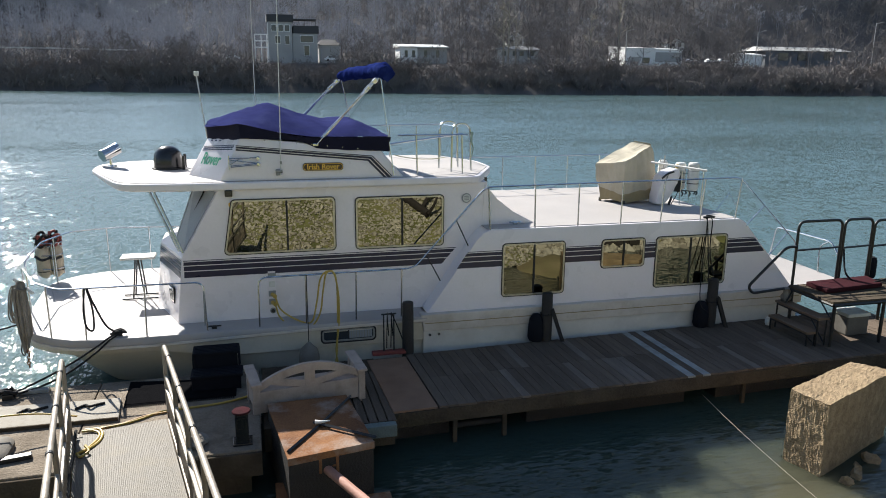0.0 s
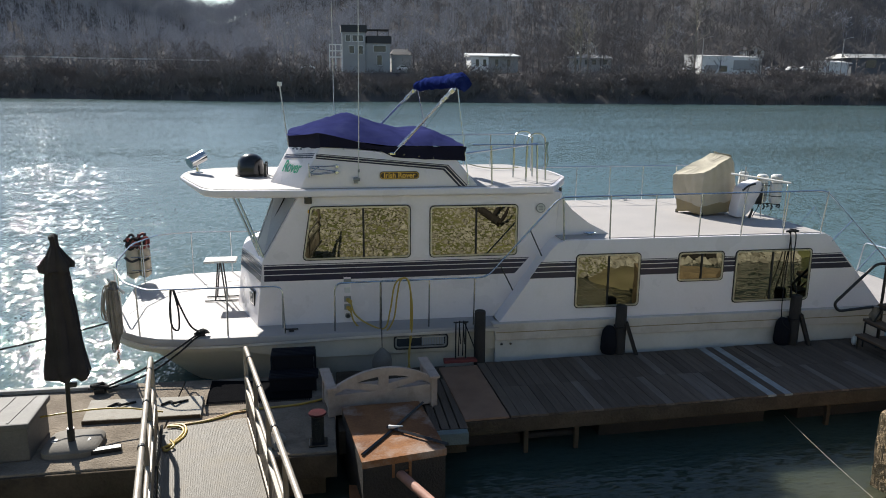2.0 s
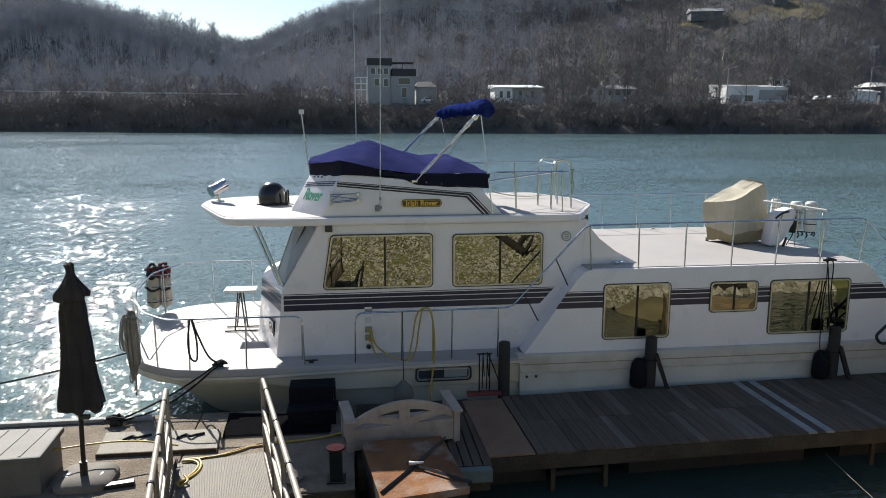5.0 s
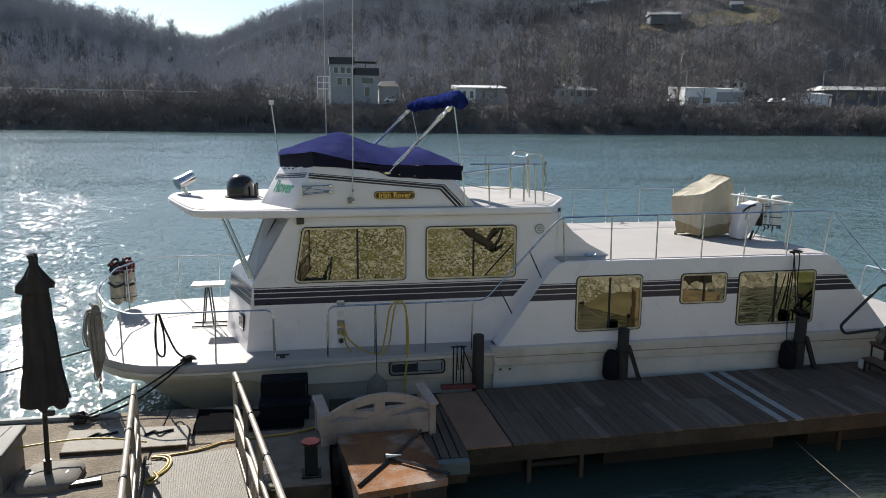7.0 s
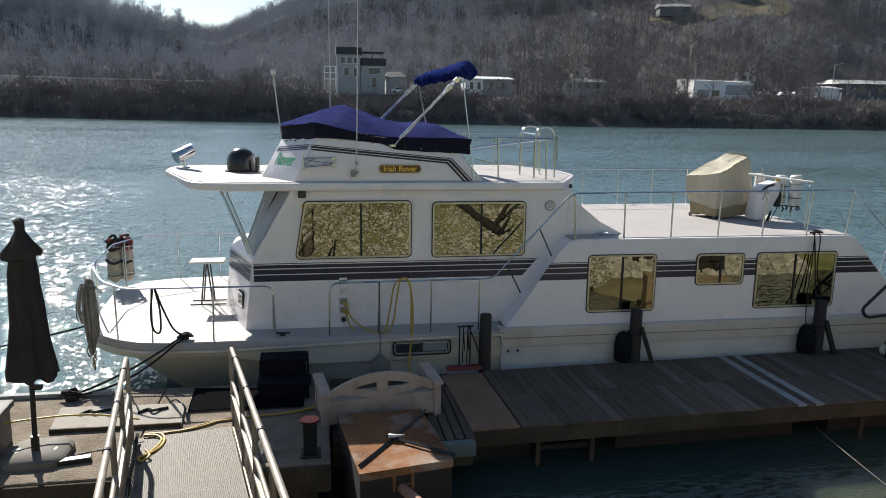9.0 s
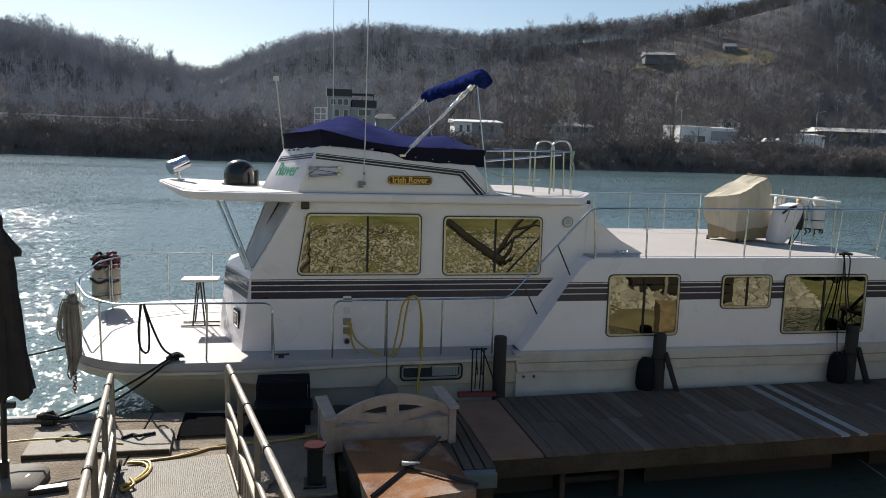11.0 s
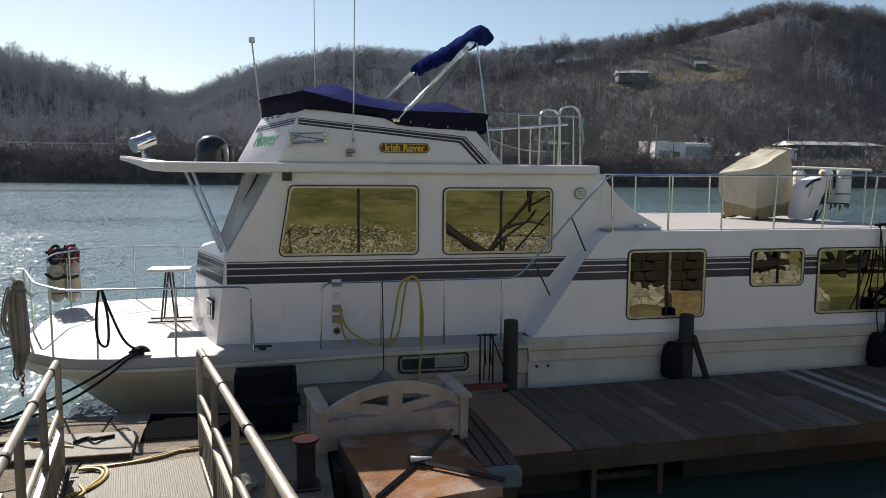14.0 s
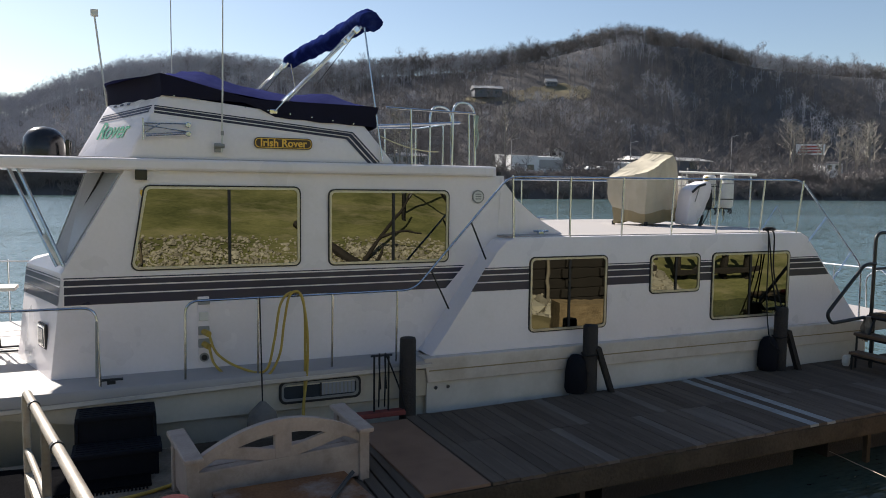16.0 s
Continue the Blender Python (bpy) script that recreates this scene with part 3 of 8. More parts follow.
def clearing():
    """Mown tawny grass on the slope round the hill houses."""
    rows = []
    for i in range(31):
        az = 24.4 + i * 0.335
        lo, hi = meadow_span(az)
        row = []
        r0, r1 = at_elevation(az, lo + 0.12 * math.sin(i * 0.9)), at_elevation(az, hi + 0.06 * math.sin(i * 1.7))
        for j in range(15):
            u = j / 14
            r = r0 + (r1 - r0) * u
            x, y = math.sin(radians(az)) * r, math.cos(radians(az)) * r
            edge = min(i, 30 - i, j, 14 - j)
            row.append((x, y, ground_z(x, y) + (0.3 if edge > 0 else -0.6)))
        rows.append(row)
    bm = loft(bmesh.new(), rows, cap=False, closed=False)
    return single("meadow", bm, "meadow", "tawny mown clearing on the wooded hillside", "meadow", kind="structure", smooth=True)


M["meadow"] = mat("tawny_meadow", (0.20, 0.172, 0.125), (0.135, 0.12, 0.09), rough=1.0, scale=0.06, fine=0.5, spec=0.0, stain=(0.20, 0.18, 0.10), stain_scale=0.05, stain_amount=0.6)
clearing()
woods, east_woods, ridge_trees = [], [], []
for i in range(14500):
    az = radians(rng.uniform(-36, 66))
    top = max(430.0, (SHORE + 62) / math.cos(az) + 150)
    r = top - rng.uniform(-25, 165) if i % 2 else top + rng.uniform(-25, 30 if az < 0.24 else 2)
    x, y = math.sin(az) * r, math.cos(az) * r
    if y > shore_y(x) + 58 and not (cleared(x, y) and rng.random() < 0.82):
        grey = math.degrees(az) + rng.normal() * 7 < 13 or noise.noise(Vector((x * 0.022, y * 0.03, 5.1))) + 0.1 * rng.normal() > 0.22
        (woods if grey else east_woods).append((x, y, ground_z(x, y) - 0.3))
for i in range(460):
    az = radians(rng.uniform(-36, -9) if i % 8 else rng.uniform(14, 60))
    r = max(430.0, (SHORE + 62) / math.cos(az) + 150) + rng.uniform(-28, 12)
    ridge_trees.append((math.sin(az) * r, math.cos(az) * r, ground_z(math.sin(az) * r, math.cos(az) * r) - 0.3))
tall = [tree_template(i, 9.5, 3.4, 0.075, 14, 7, 0.048, 0.3) for i in range(8)]
scatter("far_woods", woods, tall, "twig", "dense leafless winter woods on the hillside, grey with painted haze", "woods", 0.6, 1.3)
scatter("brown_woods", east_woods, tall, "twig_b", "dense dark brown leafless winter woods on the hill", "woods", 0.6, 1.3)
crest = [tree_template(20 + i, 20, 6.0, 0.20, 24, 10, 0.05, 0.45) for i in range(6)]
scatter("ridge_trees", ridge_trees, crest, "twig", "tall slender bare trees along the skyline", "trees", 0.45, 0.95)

east_crest = []
for i in range(230):
    az = radians(rng.uniform(14, 62))
    r = max(430.0, (SHORE + 62) / math.cos(az) + 150) + rng.uniform(-45, 4)
    east_crest.append((math.sin(az) * r, math.cos(az) * r, ground_z(math.sin(az) * r, math.cos(az) * r) - 0.3))
scatter("crest_trees", east_crest, crest, "twig_b", "tall bare brown trees along the hill's crest", "trees", 0.38, 0.66)
foot = []
for i in range(60):
    x0, s0 = (SHORE + 60) * math.tan(radians(rng.uniform(16, 54))), rng.uniform(42, 82)
    for j in range(4):
        x = x0 + rng.normal() * 6
        y = shore_y(x) + s0 + rng.normal() * 4
        if not cleared(x, y):
            foot.append((x, y, ground_z(x, y) - 0.3))
scatter("foot_trees", foot, [tree_template(120 + i, 11, 4.6, 0.12, 20, 9, 0.05, 0.22) for i in range(5)], "twig_b", "rounded brown bare trees at the foot of the hill", "trees", 0.7, 1.25)

brush = []
for i in range(4600):
    x = rng.uniform(-190, 420)
    s = rng.uniform(-0.9, 18)
    y = shore_y(x) + s
    brush.append((x, y, ground_z(x, y) - 0.2))
shrub = [tree_template(40 + i, 2.7, 2.2, 0.05, 15, 7, 0.06) for i in range(6)]
scatter("riverbank_brush", brush, shrub, "brush", "dark brown tangled brush along the far riverbank", "brush", 0.6, 1.2)
thicket = []
for i in range(150):
    x0, s0 = rng.uniform(-180, 400), rng.uniform(2, 16)
    for j in range(5):
        x, q = x0 + rng.normal() * 2.2, max(0.5, s0 + rng.normal() * 1.5)
        if q < 6 or not before_house(x, shore_y(x) + q):
            thicket.append((x, shore_y(x) + q, ground_z(x, shore_y(x) + q) - 0.2))
scatter("bank_thicket", thicket, shrub, "brush", "rounded clumps of taller brush on the far riverbank", "brush", 1.3, 2.1)

yard = []
for i in range(560):
    x = rng.uniform(-170, 420)
    y = shore_y(x) + (rng.uniform(14, 60) if i % 3 else rng.uniform(12, 21))
    if not (before_house(x, y) and i % 7):
        yard.append((x, y, ground_z(x, y) - 0.2))
mid = [tree_template(80 + i, 7.5, 3.2, 0.09, 16, 8, 0.045) for i in range(6)]
scatter("terrace_trees", yard, mid, "twig_b", "scattered bare trees between the houses across the river", "trees", 0.6, 1.35)
pale = []
for i in range(24):
    x = (SHORE + 30) * math.tan(radians(rng.uniform(43.8, 52) if i % 5 else rng.uniform(14, 26)))
    y = shore_y(x) + rng.uniform(18, 45)
    pale.append((x, y, ground_z(x, y) - 0.2))
scatter("pale_trees", pale, [tree_template(90 + i, 22, 6.0, 0.38, 17, 8, 0.085, 0.3) for i in range(4)], "twig_p", "pale-barked bare trees behind the far riverbank", "trees", 0.7, 1.2)


def far_place(az, r):
    x, y = math.sin(radians(az)) * r, math.cos(radians(az)) * r
    return x, y


def E(az, el, s):
    """The point s metres behind the far shore, seen at that azimuth and height."""
    y = SHORE + s
    return Vector((y * math.tan(radians(az)), y, 4 + y / math.cos(radians(az)) * math.tan(radians(el))))


def far_building(name, az0, az1, el, s, label):
    p, q = E(az0, el, s), E(az1, el, s)
    x = (p.x + q.x) / 2
    return thing(name, (x, SHORE + s, ground_z(x, SHORE + s) - 0.5), label, "building")


def block(t, az0, az1, el, s, depth, material, name="wall"):
    """A wall block from the ground up to that height."""
    p, q = E(az0, el, s), E(az1, el, s)
    z0 = min(ground_z(p.x, p.y), ground_z(q.x, q.y), p.z - 2.4) - 0.6
    return part(name, B(p.x, q.x, p.y, p.y + depth, z0, (p.z + q.z) / 2), material, t)


def slab_on(t, az0, az1, el, thick, s, depth, material, over=0.5, name="roof", rise=0.0):
    p, q = E(az0, el, s), E(az1, el, s)
    z = (p.z + q.z) / 2 + 0.01
    prof = [(p.y - over, z), (p.y + depth + over, z), (p.y + depth + over, z + thick + rise), (p.y - over, z + thick)]
    return part(name, loft(bmesh.new(), [[(x, y, h) for y, h in prof] for x in (p.x - over, q.x + over)]), material, t)


def gable_roof(t, az0, az1, el, rise, s, depth, material, end_on=False, over=0.5):
    """A pitched roof, its ridge along the shore or, end on, square to it."""
    p, q = E(az0, el, s), E(az1, el, s)
    z, xm = (p.z + q.z) / 2, (p.x + q.x) / 2
    if end_on:
        prof = [(p.x - over, z - 0.2), (xm, z + rise), (q.x + over, z - 0.2), (q.x + over, z), (xm, z + rise + 0.3), (p.x - over, z)]
        part("gable", prism_y([(p.x, z - 0.05), (xm, z + rise - 0.05), (q.x, z - 0.05)], p.y, p.y + 0.3), "house_w", t)
        return part("roof", prism_y(prof, p.y - over, p.y + depth + over), material, t)
    bm = loft(bmesh.new(), [[(x, p.y - over, z), (x + i, p.y + depth / 2, z + rise), (x, p.y + depth + over, z), (x, p.y + depth / 2, z - 0.05)] for x, i in ((p.x - over, rise * 0.8), (q.x + over, -rise * 0.8))])
    return part("roof", bm, material, t)


def opening(t, az0, az1, el0, el1, s, material="pane", name="window", framed=True):
    p, q = E(az0, el0, s), E(az1, el1, s)
    w = part(name, B(p.x, q.x, p.y - 0.10, p.y + 0.05, p.z, q.z), material, t)
    if framed:
        part("window_frame", B(p.x - 0.14, q.x + 0.14, p.y - 0.06, p.y + 0.04, p.z - 0.14, q.z + 0.14), "house_w", w)
    return w


t = far_building("tall_house", 2.0, 5.5, 3, 24, "tall grey house with dark mansard roof and glazed storeys")
block(t, 2.0, 3.7, 3.84, 24, 9, "house_g")
block(t, 3.72, 5.52, 3.05, 24.6, 8, "house_g")
slab_on(t, 2.0, 3.72, 3.84, 2.1, 24, 9, "roof_d", 0.35)
slab_on(t, 3.85, 5.58, 3.06, 2.2, 24.6, 8, "roof_d", 0.2)
slab_on(t, 3.75, 5.45, 4.0, 0.25, 25, 6, "roof_d", 0.1, "canopy")
for az in (4.6, 5.4):
    p, q = E(az, 3.58, 25), E(az, 4.0, 25)
    part("post", B(p.x - 0.1, p.x + 0.1, p.y, p.y + 0.2, p.z, q.z), "roof_d", t)
for az in (2.25, 2.75, 3.2):
    opening(t, az, az + 0.32, 3.2, 3.62, 24)
opening(t, 2.5, 2.85, 2.35, 2.85, 24)
opening(t, 3.2, 3.5, 2.3, 2.85, 24)
opening(t, 4.3, 5.2, 2.45, 2.9, 24.6)
opening(t, 4.55, 4.9, 1.5, 2.2, 24.6, name="door")
p = E(2.0, 3.8, 24)
part("corner_board", B(p.x - 0.25, p.x - 0.02, p.y - 0.25, p.y, 8, p.z), "house_w", t)
porch = far_building("white_porch", 1.0, 1.9, 2, 24, "white railed porch and steps beside the tall house")
for el in (2.9, 2.45, 2.0):
    p, q = E(1.0, el, 24), E(1.95, el, 24)
    part("railing", B(p.x, q.x, p.y, p.y + 0.3, p.z, p.z + 0.35), "house_w", porch)
for az in (1.0, 1.45, 1.85):
    p = E(az, 2.95, 24)
    part("post", B(p.x, p.x + 0.3, p.y + 0.31, p.y + 0.6, 8, p.z), "house_w", porch)
t = far_building("annex", 5.6, 7.1, 2, 30, "low blue-grey gabled annex beside the tall house")
block(t, 5.62, 7.1, 2.25, 30, 7, "house_g")
gable_roof(t, 5.62, 7.1, 2.25, 1.8, 30, 7, "roof_d")
t = far_building("long_shed", 11.6, 15.2, 2, 22, "long low shed with bright white roof edge")
block(t, 11.6, 12.9, 2.2, 22, 8, "house_w")
# solid block in darker grey, the bay's shade put into its colour
block(t, 12.9, 15.1, 2.2, 22.8, 7, "house_g", "shaded_bay")
slab_on(t, 11.6, 15.1, 2.15, 0.3, 22, 8, "roof_l", 0.6, rise=1.0)
for az in (11.95, 12.5, 13.4, 14.3):
    opening(t, az, az + 0.22, 1.45, 1.95, 22 if az < 12.9 else 22.8, framed=False)
t = far_building("gable_house", 19.5, 20.9, 2.5, 44, "white two-storey house with its gable to the river")
block(t, 19.5, 20.9, 2.85, 44, 10, "house_w")
gable_roof(t, 19.5, 20.9, 2.85, 2.2, 44, 10, "roof_d", True)
for az in (19.75, 20.4):
    opening(t, az, az + 0.22, 2.5, 2.75, 44, framed=False)
t = far_building("bungalow", 18.9, 21.9, 2, 24, "low white bungalow with grey hipped roof")
block(t, 18.9, 21.9, 2.05, 24, 9, "house_g")
gable_roof(t, 18.9, 21.9, 2.05, 1.3, 24, 9, "roof_g", over=0.6)
for az in (19.2, 20.0, 20.5, 21.3):
    opening(t, az, az + 0.3, 1.6, 1.95, 24, framed=False)
t = far_building("warehouse", 28.1, 32.1, 2, 20, "white flat-roofed warehouse with grey lower bay")
block(t, 28.15, 30.2, 2.12, 20, 12, "house_w")
block(t, 30.2, 32.1, 2.08, 20.5, 11, "house_w")
slab_on(t, 28.15, 30.2, 2.12, 0.3, 20, 12, "roof_l", 0.1, rise=0.7)
slab_on(t, 30.25, 32.1, 2.0, 0.3, 20.5, 11, "roof_l", 0.1, rise=0.9)
opening(t, 30.3, 32.05, 1.2, 1.85, 20.5, "house_g", "shutter", False)
opening(t, 28.5, 29.2, 1.1, 1.55, 20, "house_g", "shutter", False)
opening(t, 29.4, 29.9, 1.1, 1.5, 20, "pane", "window", False)
t = far_building("cottage", 31.0, 32.2, 2, 46, "small white gabled cottage behind the warehouse")
block(t, 31.0, 32.2, 2.5, 46, 8, "house_w")
gable_roof(t, 31.0, 32.2, 2.5, 1.6, 46, 8, "roof_d", True)
opening(t, 31.3, 31.55, 2.25, 2.45, 46, framed=False)
opening(t, 31.75, 31.95, 2.25, 2.45, 46, framed=False)
t = far_building("low_shed", 36.0, 37.5, 2, 22, "low white shed with sloping roof near parked vans")
block(t, 36.1, 37.45, 1.7, 22, 6, "house_w")
slab_on(t, 36.0, 37.5, 1.6, 0.3, 22, 6, "roof_l", rise=0.9)
t = far_building("metal_building", 37.5, 42.7, 2, 26, "long grey metal building with pale ribbed roof")
block(t, 37.6, 42.6, 1.92, 26, 14, "house_d")
gable_roof(t, 37.5, 42.7, 1.9, 1.6, 26, 14, "roof_m", over=0.8)
for az in (38.4, 39.6, 41.2):
    opening(t, az, az + 0.6, 1.3, 1.8, 26, framed=False)
t = far_building("corner_store", 50.0, 51.1, 2, 22, "small pale building among bare trees by the river")
block(t, 50.0, 51.1, 1.7, 22, 6, "house_w")
gable_roof(t, 50.0, 51.1, 1.7, 1.1, 22, 6, "roof_d")
for az in (50.2, 50.65):
    opening(t, az, az + 0.25, 1.3, 1.6, 22, framed=False)



def hill_house(name, az, el, w, d, h, label):
    r = at_elevation(az, el)
    x, y = far_place(az, r)
    z = ground_z(x, y) - 0.8
    t = thing(name, (x, y, z), label, "building")
    m = pose(x, y, z, 0, 0, -az + 12)
    part("wall", obox(m @ pose(0, 0, h / 2), w, d, h), "house_d", t)
    bm = loft(bmesh.new(), [[m @ Vector(p) for p in ((sx * w * 0.54, -d * 0.6, h), (sx * w * 0.54, 0, h + 1.9), (sx * w * 0.54, d * 0.6, h), (sx * w * 0.54, 0, h - 0.2))] for sx in (-1, 1)])
    part("roof", bm, "roof_g", t)
    for i in range(3):
        part("window", obox(m @ pose((i - 1) * w * 0.3, -d / 2 - 0.04, h * 0.55), w * 0.14, 0.12, h * 0.3), "pane", t)


hill_house("hill_house", 26.3, 6.6, 14, 9, 4.2, "dark low house with grey roof on the mown slope")
hill_house("hill_cottage", 31.1, 7.45, 5.5, 5, 2.4, "small dark cabin at the top of the clearing")

# utility poles along the far terrace
for az, top, s in ((28.2, 3.4, 19), (37.0, 3.2, 20), (-2.2, 4.2, 30), (18.7, 3.4, 32), (44.0, 3.6, 30)):
    p = E(az, top, s)
    z0 = ground_z(p.x, p.y) - 0.4
    t = thing("utility_pole", (p.x, p.y, z0), "slim weathered utility pole with a lamp arm", "utility pole", "far utility poles")
    part("pole", T([(p.x, p.y, z0), p], 0.17, 6, 0.11), "house_g", t)
    part("arm", T([p - Vector((0, 0, 0.3)), p + Vector((2.4, -0.3, 0.5))], 0.08, 6), "house_g", t)
    part("lamp", obox(pose(p.x + 2.6, p.y - 0.3, p.z + 0.45), 0.9, 0.35, 0.2), "house_g", t)

# vans and cars parked by the far road
for az, s, w in ((32.9, 18, 4.5), (34.2, 19, 4.2), (35.0, 18, 4.4), (6.6, 22, 4.6), (-0.6, 22, 4.4), (27.5, 18, 4.6)):
    p = E(az, 1.3, s)
    z0 = max(ground_z(p.x, p.y), 4 + (SHORE + s) / math.cos(radians(az)) * math.tan(radians(1.12)))
    t = thing("parked_car", (p.x, p.y, z0), "pale parked car beside the far road", "car", "cars across the river")
    part("body", prism_y([(p.x - w / 2, z0 + 0.35), (p.x + w / 2, z0 + 0.35), (p.x + w / 2, z0 + 0.95), (p.x + w * 0.3, z0 + 1.0), (p.x + w * 0.16, z0 + 1.5), (p.x - w * 0.28, z0 + 1.5), (p.x - w * 0.4, z0 + 1.0), (p.x - w / 2, z0 + 0.9)], p.y, p.y + 1.8), "house_w", t)
    part("window", B(p.x - w * 0.27, p.x + w * 0.14, p.y - 0.03, p.y + 0.02, z0 + 1.03, z0 + 1.42), "pane", t)
    for sx in (-0.3, 0.3):
        part("wheel", T([(p.x + sx * w, p.y - 0.05, z0 + 0.33), (p.x + sx * w, p.y + 1.8, z0 + 0.33)], 0.33, 10), "blackrub", t)

# road rail along the far terrace
pts = [E(-26 + i * 1.0, 1.64 + 0.012 * math.sin(i), 30 + 82 * max(0.0, (14 - i) / 14.0)) for i in range(20)]
rail = thing("guard_rail", (pts[10].x, pts[10].y, ground_z(pts[10].x, pts[10].y)), "long pale guard rail along the far road", "guard rail")
for a, b in zip(pts, pts[1:]):
    part("beam", loft(bmesh.new(), [[(p[0], p[1] + dy, p[2] + dz) for dy, dz in ((0, 0), (0.3, 0), (0.3, 0.42), (0, 0.42))] for p in (a, b)]), "roof_l", rail)
for p in pts[::2]:
    part("post", B(p.x - 0.1, p.x + 0.1, p.y + 0.31, p.y + 0.5, ground_z(p.x, p.y) - 0.5, p.z + 0.4), "house_g", rail)

# billboard on the far terrace
bx, by = far_place(49.1, (SHORE + 40) / math.cos(radians(49.1)))
bz = ground_z(bx, by)
bb = thing("billboard", (bx, by, bz), "faded red and white billboard on posts among bare trees", "billboard")
m = pose(bx, by, bz, 0, 0, -49.1)
part("panel", obox(m @ pose(0, 0, 13.5), 12, 0.4, 5.0), "house_w", bb)
for i, hz in enumerate((12.2, 13.5, 14.8)):
    part("bar", obox(m @ pose(-0.3, -0.25, hz), 9.6 - i, 0.1, 0.8), "red", bb)
for sx in (-3, 3):
    part("post", obox(m @ pose(sx, 0, 5.4), 0.35, 0.35, 11.2), "house_g", bb)


# ---------------------------------------------------------------- near bank behind the camera
def bank_z(x, y):
    y = y + 0.06 * x + 0.9 * min(1.0, max(0.0, (x - 9.0) / 3.0))
    if y > 5.6:
        z = WATER - 0.5 * (y - 5.6)
    elif y > -1.5:
        z = WATER + (5.6 - y) * 0.50
    else:
        z = WATER + 3.55 + (-1.5 - y) * 0.24
    return z + 0.10 * noise.noise(Vector((x * 0.4, y * 0.4, 1.7)))


verts, quads = [], []
xs, ys = np.concatenate([[-600, -120], np.linspace(-40, 60, 60), [140, 700]]), np.concatenate([[-700, -120, -60], np.linspace(-40, 7.4, 48)])
for x in xs:
    for y in ys:
        verts.append((x, y, min(bank_z(x, max(y, -60)), 13.5)))
for i in range(len(xs) - 1):
    for j in range(len(ys) - 1):
        p = i * len(ys) + j
        quads.append((p, p + len(ys), p + len(ys) + 1, p + 1))
me = bpy.data.meshes.new("ground")
me.from_pydata(verts, [], quads)
me.materials.append(M["grass"])
tagged(new("ground", me), "grassy riverbank sloping down to the water", "ground", kind="structure")


def rocks(count):
    ico = bmesh.new()
    bmesh.ops.create_icosphere(ico, subdivisions=1, radius=1)
    base = np.array([v.co[:] for v in ico.verts])
    faces = np.array([[v.index for v in f.verts] for f in ico.faces])
    ico.free()
    vs, fs = [], []
    for i in range(count):
        x, y = rng.uniform(-6, 16), rng.uniform(1.8, 6.0) + 0.25 * math.sin(i * 0.7)
        s = rng.uniform(0.018, 0.055) if i % 30 else rng.uniform(0.055, 0.10)
        if x > 9.5:
            s *= 2.6
        v = base * (1 + rng.uniform(-0.28, 0.28, size=(len(base), 1))) * s * rng.uniform(0.6, 1.5, size=3) * np.array([1, 1, 0.7])
        fs.append(faces + len(vs) * len(base))
        vs.append(v + np.array([x, y, bank_z(x, y) + s * 0.2]))
    return np.concatenate(vs), np.concatenate(fs)


v, f = rocks(24000)
stuff("riprap", v, f, "rock", "loose pale broken stones covering the lower riverbank", "stones")


# ---------------------------------------------------------------- houseboat
YC = 14.3
boat = thing("houseboat", (4.5, YC, -0.3), "white two-deck houseboat with navy stripes moored at a dock", "houseboat")
HX = [-2.28, -2.2, -2.05, -1.8, -1.4, -0.8, 0.0, 1.0, 2.5, 4.4, 8.0, 11.8]
HW = [1.15, 1.45, 1.70, 1.93, 2.10, 2.18, 2.20, 2.20, 2.20, 2.20, 2.20, 2.20]
HC = [0.9, 1.05, 1.18, 1.25, 1.3, 1.35, 1.55, 1.85, 2.06, 2.12, 2.12, 2.12]
HB = [0.80, 0.72, 0.62, 0.42, 0.12, -0.28, -0.45, -0.5, -0.5, -0.5, -0.5, -0.5]


def bow_skew(ring):
    """The near bow corner is cut back more than the far one."""
    out = []
    for x, y, z in ring:
        k = min(1.0, max(0.0, (-x - 0.7) / 1.2))
        out.append((x + 0.20 * max(0.0, YC - 0.3 - y) * k, y, z))
    return out


rings = []
for x, w, c, b in zip(HX, HW, HC, HB):
    zc = min(0.84, b + 0.42)
    zk = 0.80 - 0.19 * min(1.0, max(0.0, x / 1.0))
    ck = c + (w - 0.14 - c) * (0.55 if x > 0.5 else 0.0)
    half = [(w - 0.03, 0.93), (w - 0.06, zk), (w - 0.075, zk - 0.012), (w - 0.13, zk - 0.03) if x > 0.5 else (w - 0.09, zk - 0.03), (ck, zc), (c * 0.55, b + 0.05)]
    rings.append([(x, YC - q, z) for q, z in half] + [(x, YC + q, z) for q, z in half[::-1]])
part("hull", loft(bmesh.new(), [bow_skew(r) for r in rings]), "hull", boat, "off-white hull with a raked blunt bow", smooth=True)
rings = []
for x, w in zip(HX, HW):
    lip = 0.91 + 0.07 * min(1.0, max(0.0, x / 3.2))
    sec = [(w, lip), (w + 0.02, lip + 0.02), (w + 0.02, 1.015), (w, 1.042), (w - 0.06, 1.055)]
    rings.append([(x, YC - q, z) for q, z in sec] + [(x, YC + q, z) for q, z in sec[::-1]])
part("foredeck", loft(bmesh.new(), [bow_skew(r) for r in rings[:10]]), "deck", boat, "sunlit white non-slip foredeck and side deck", smooth=True)
rings = []
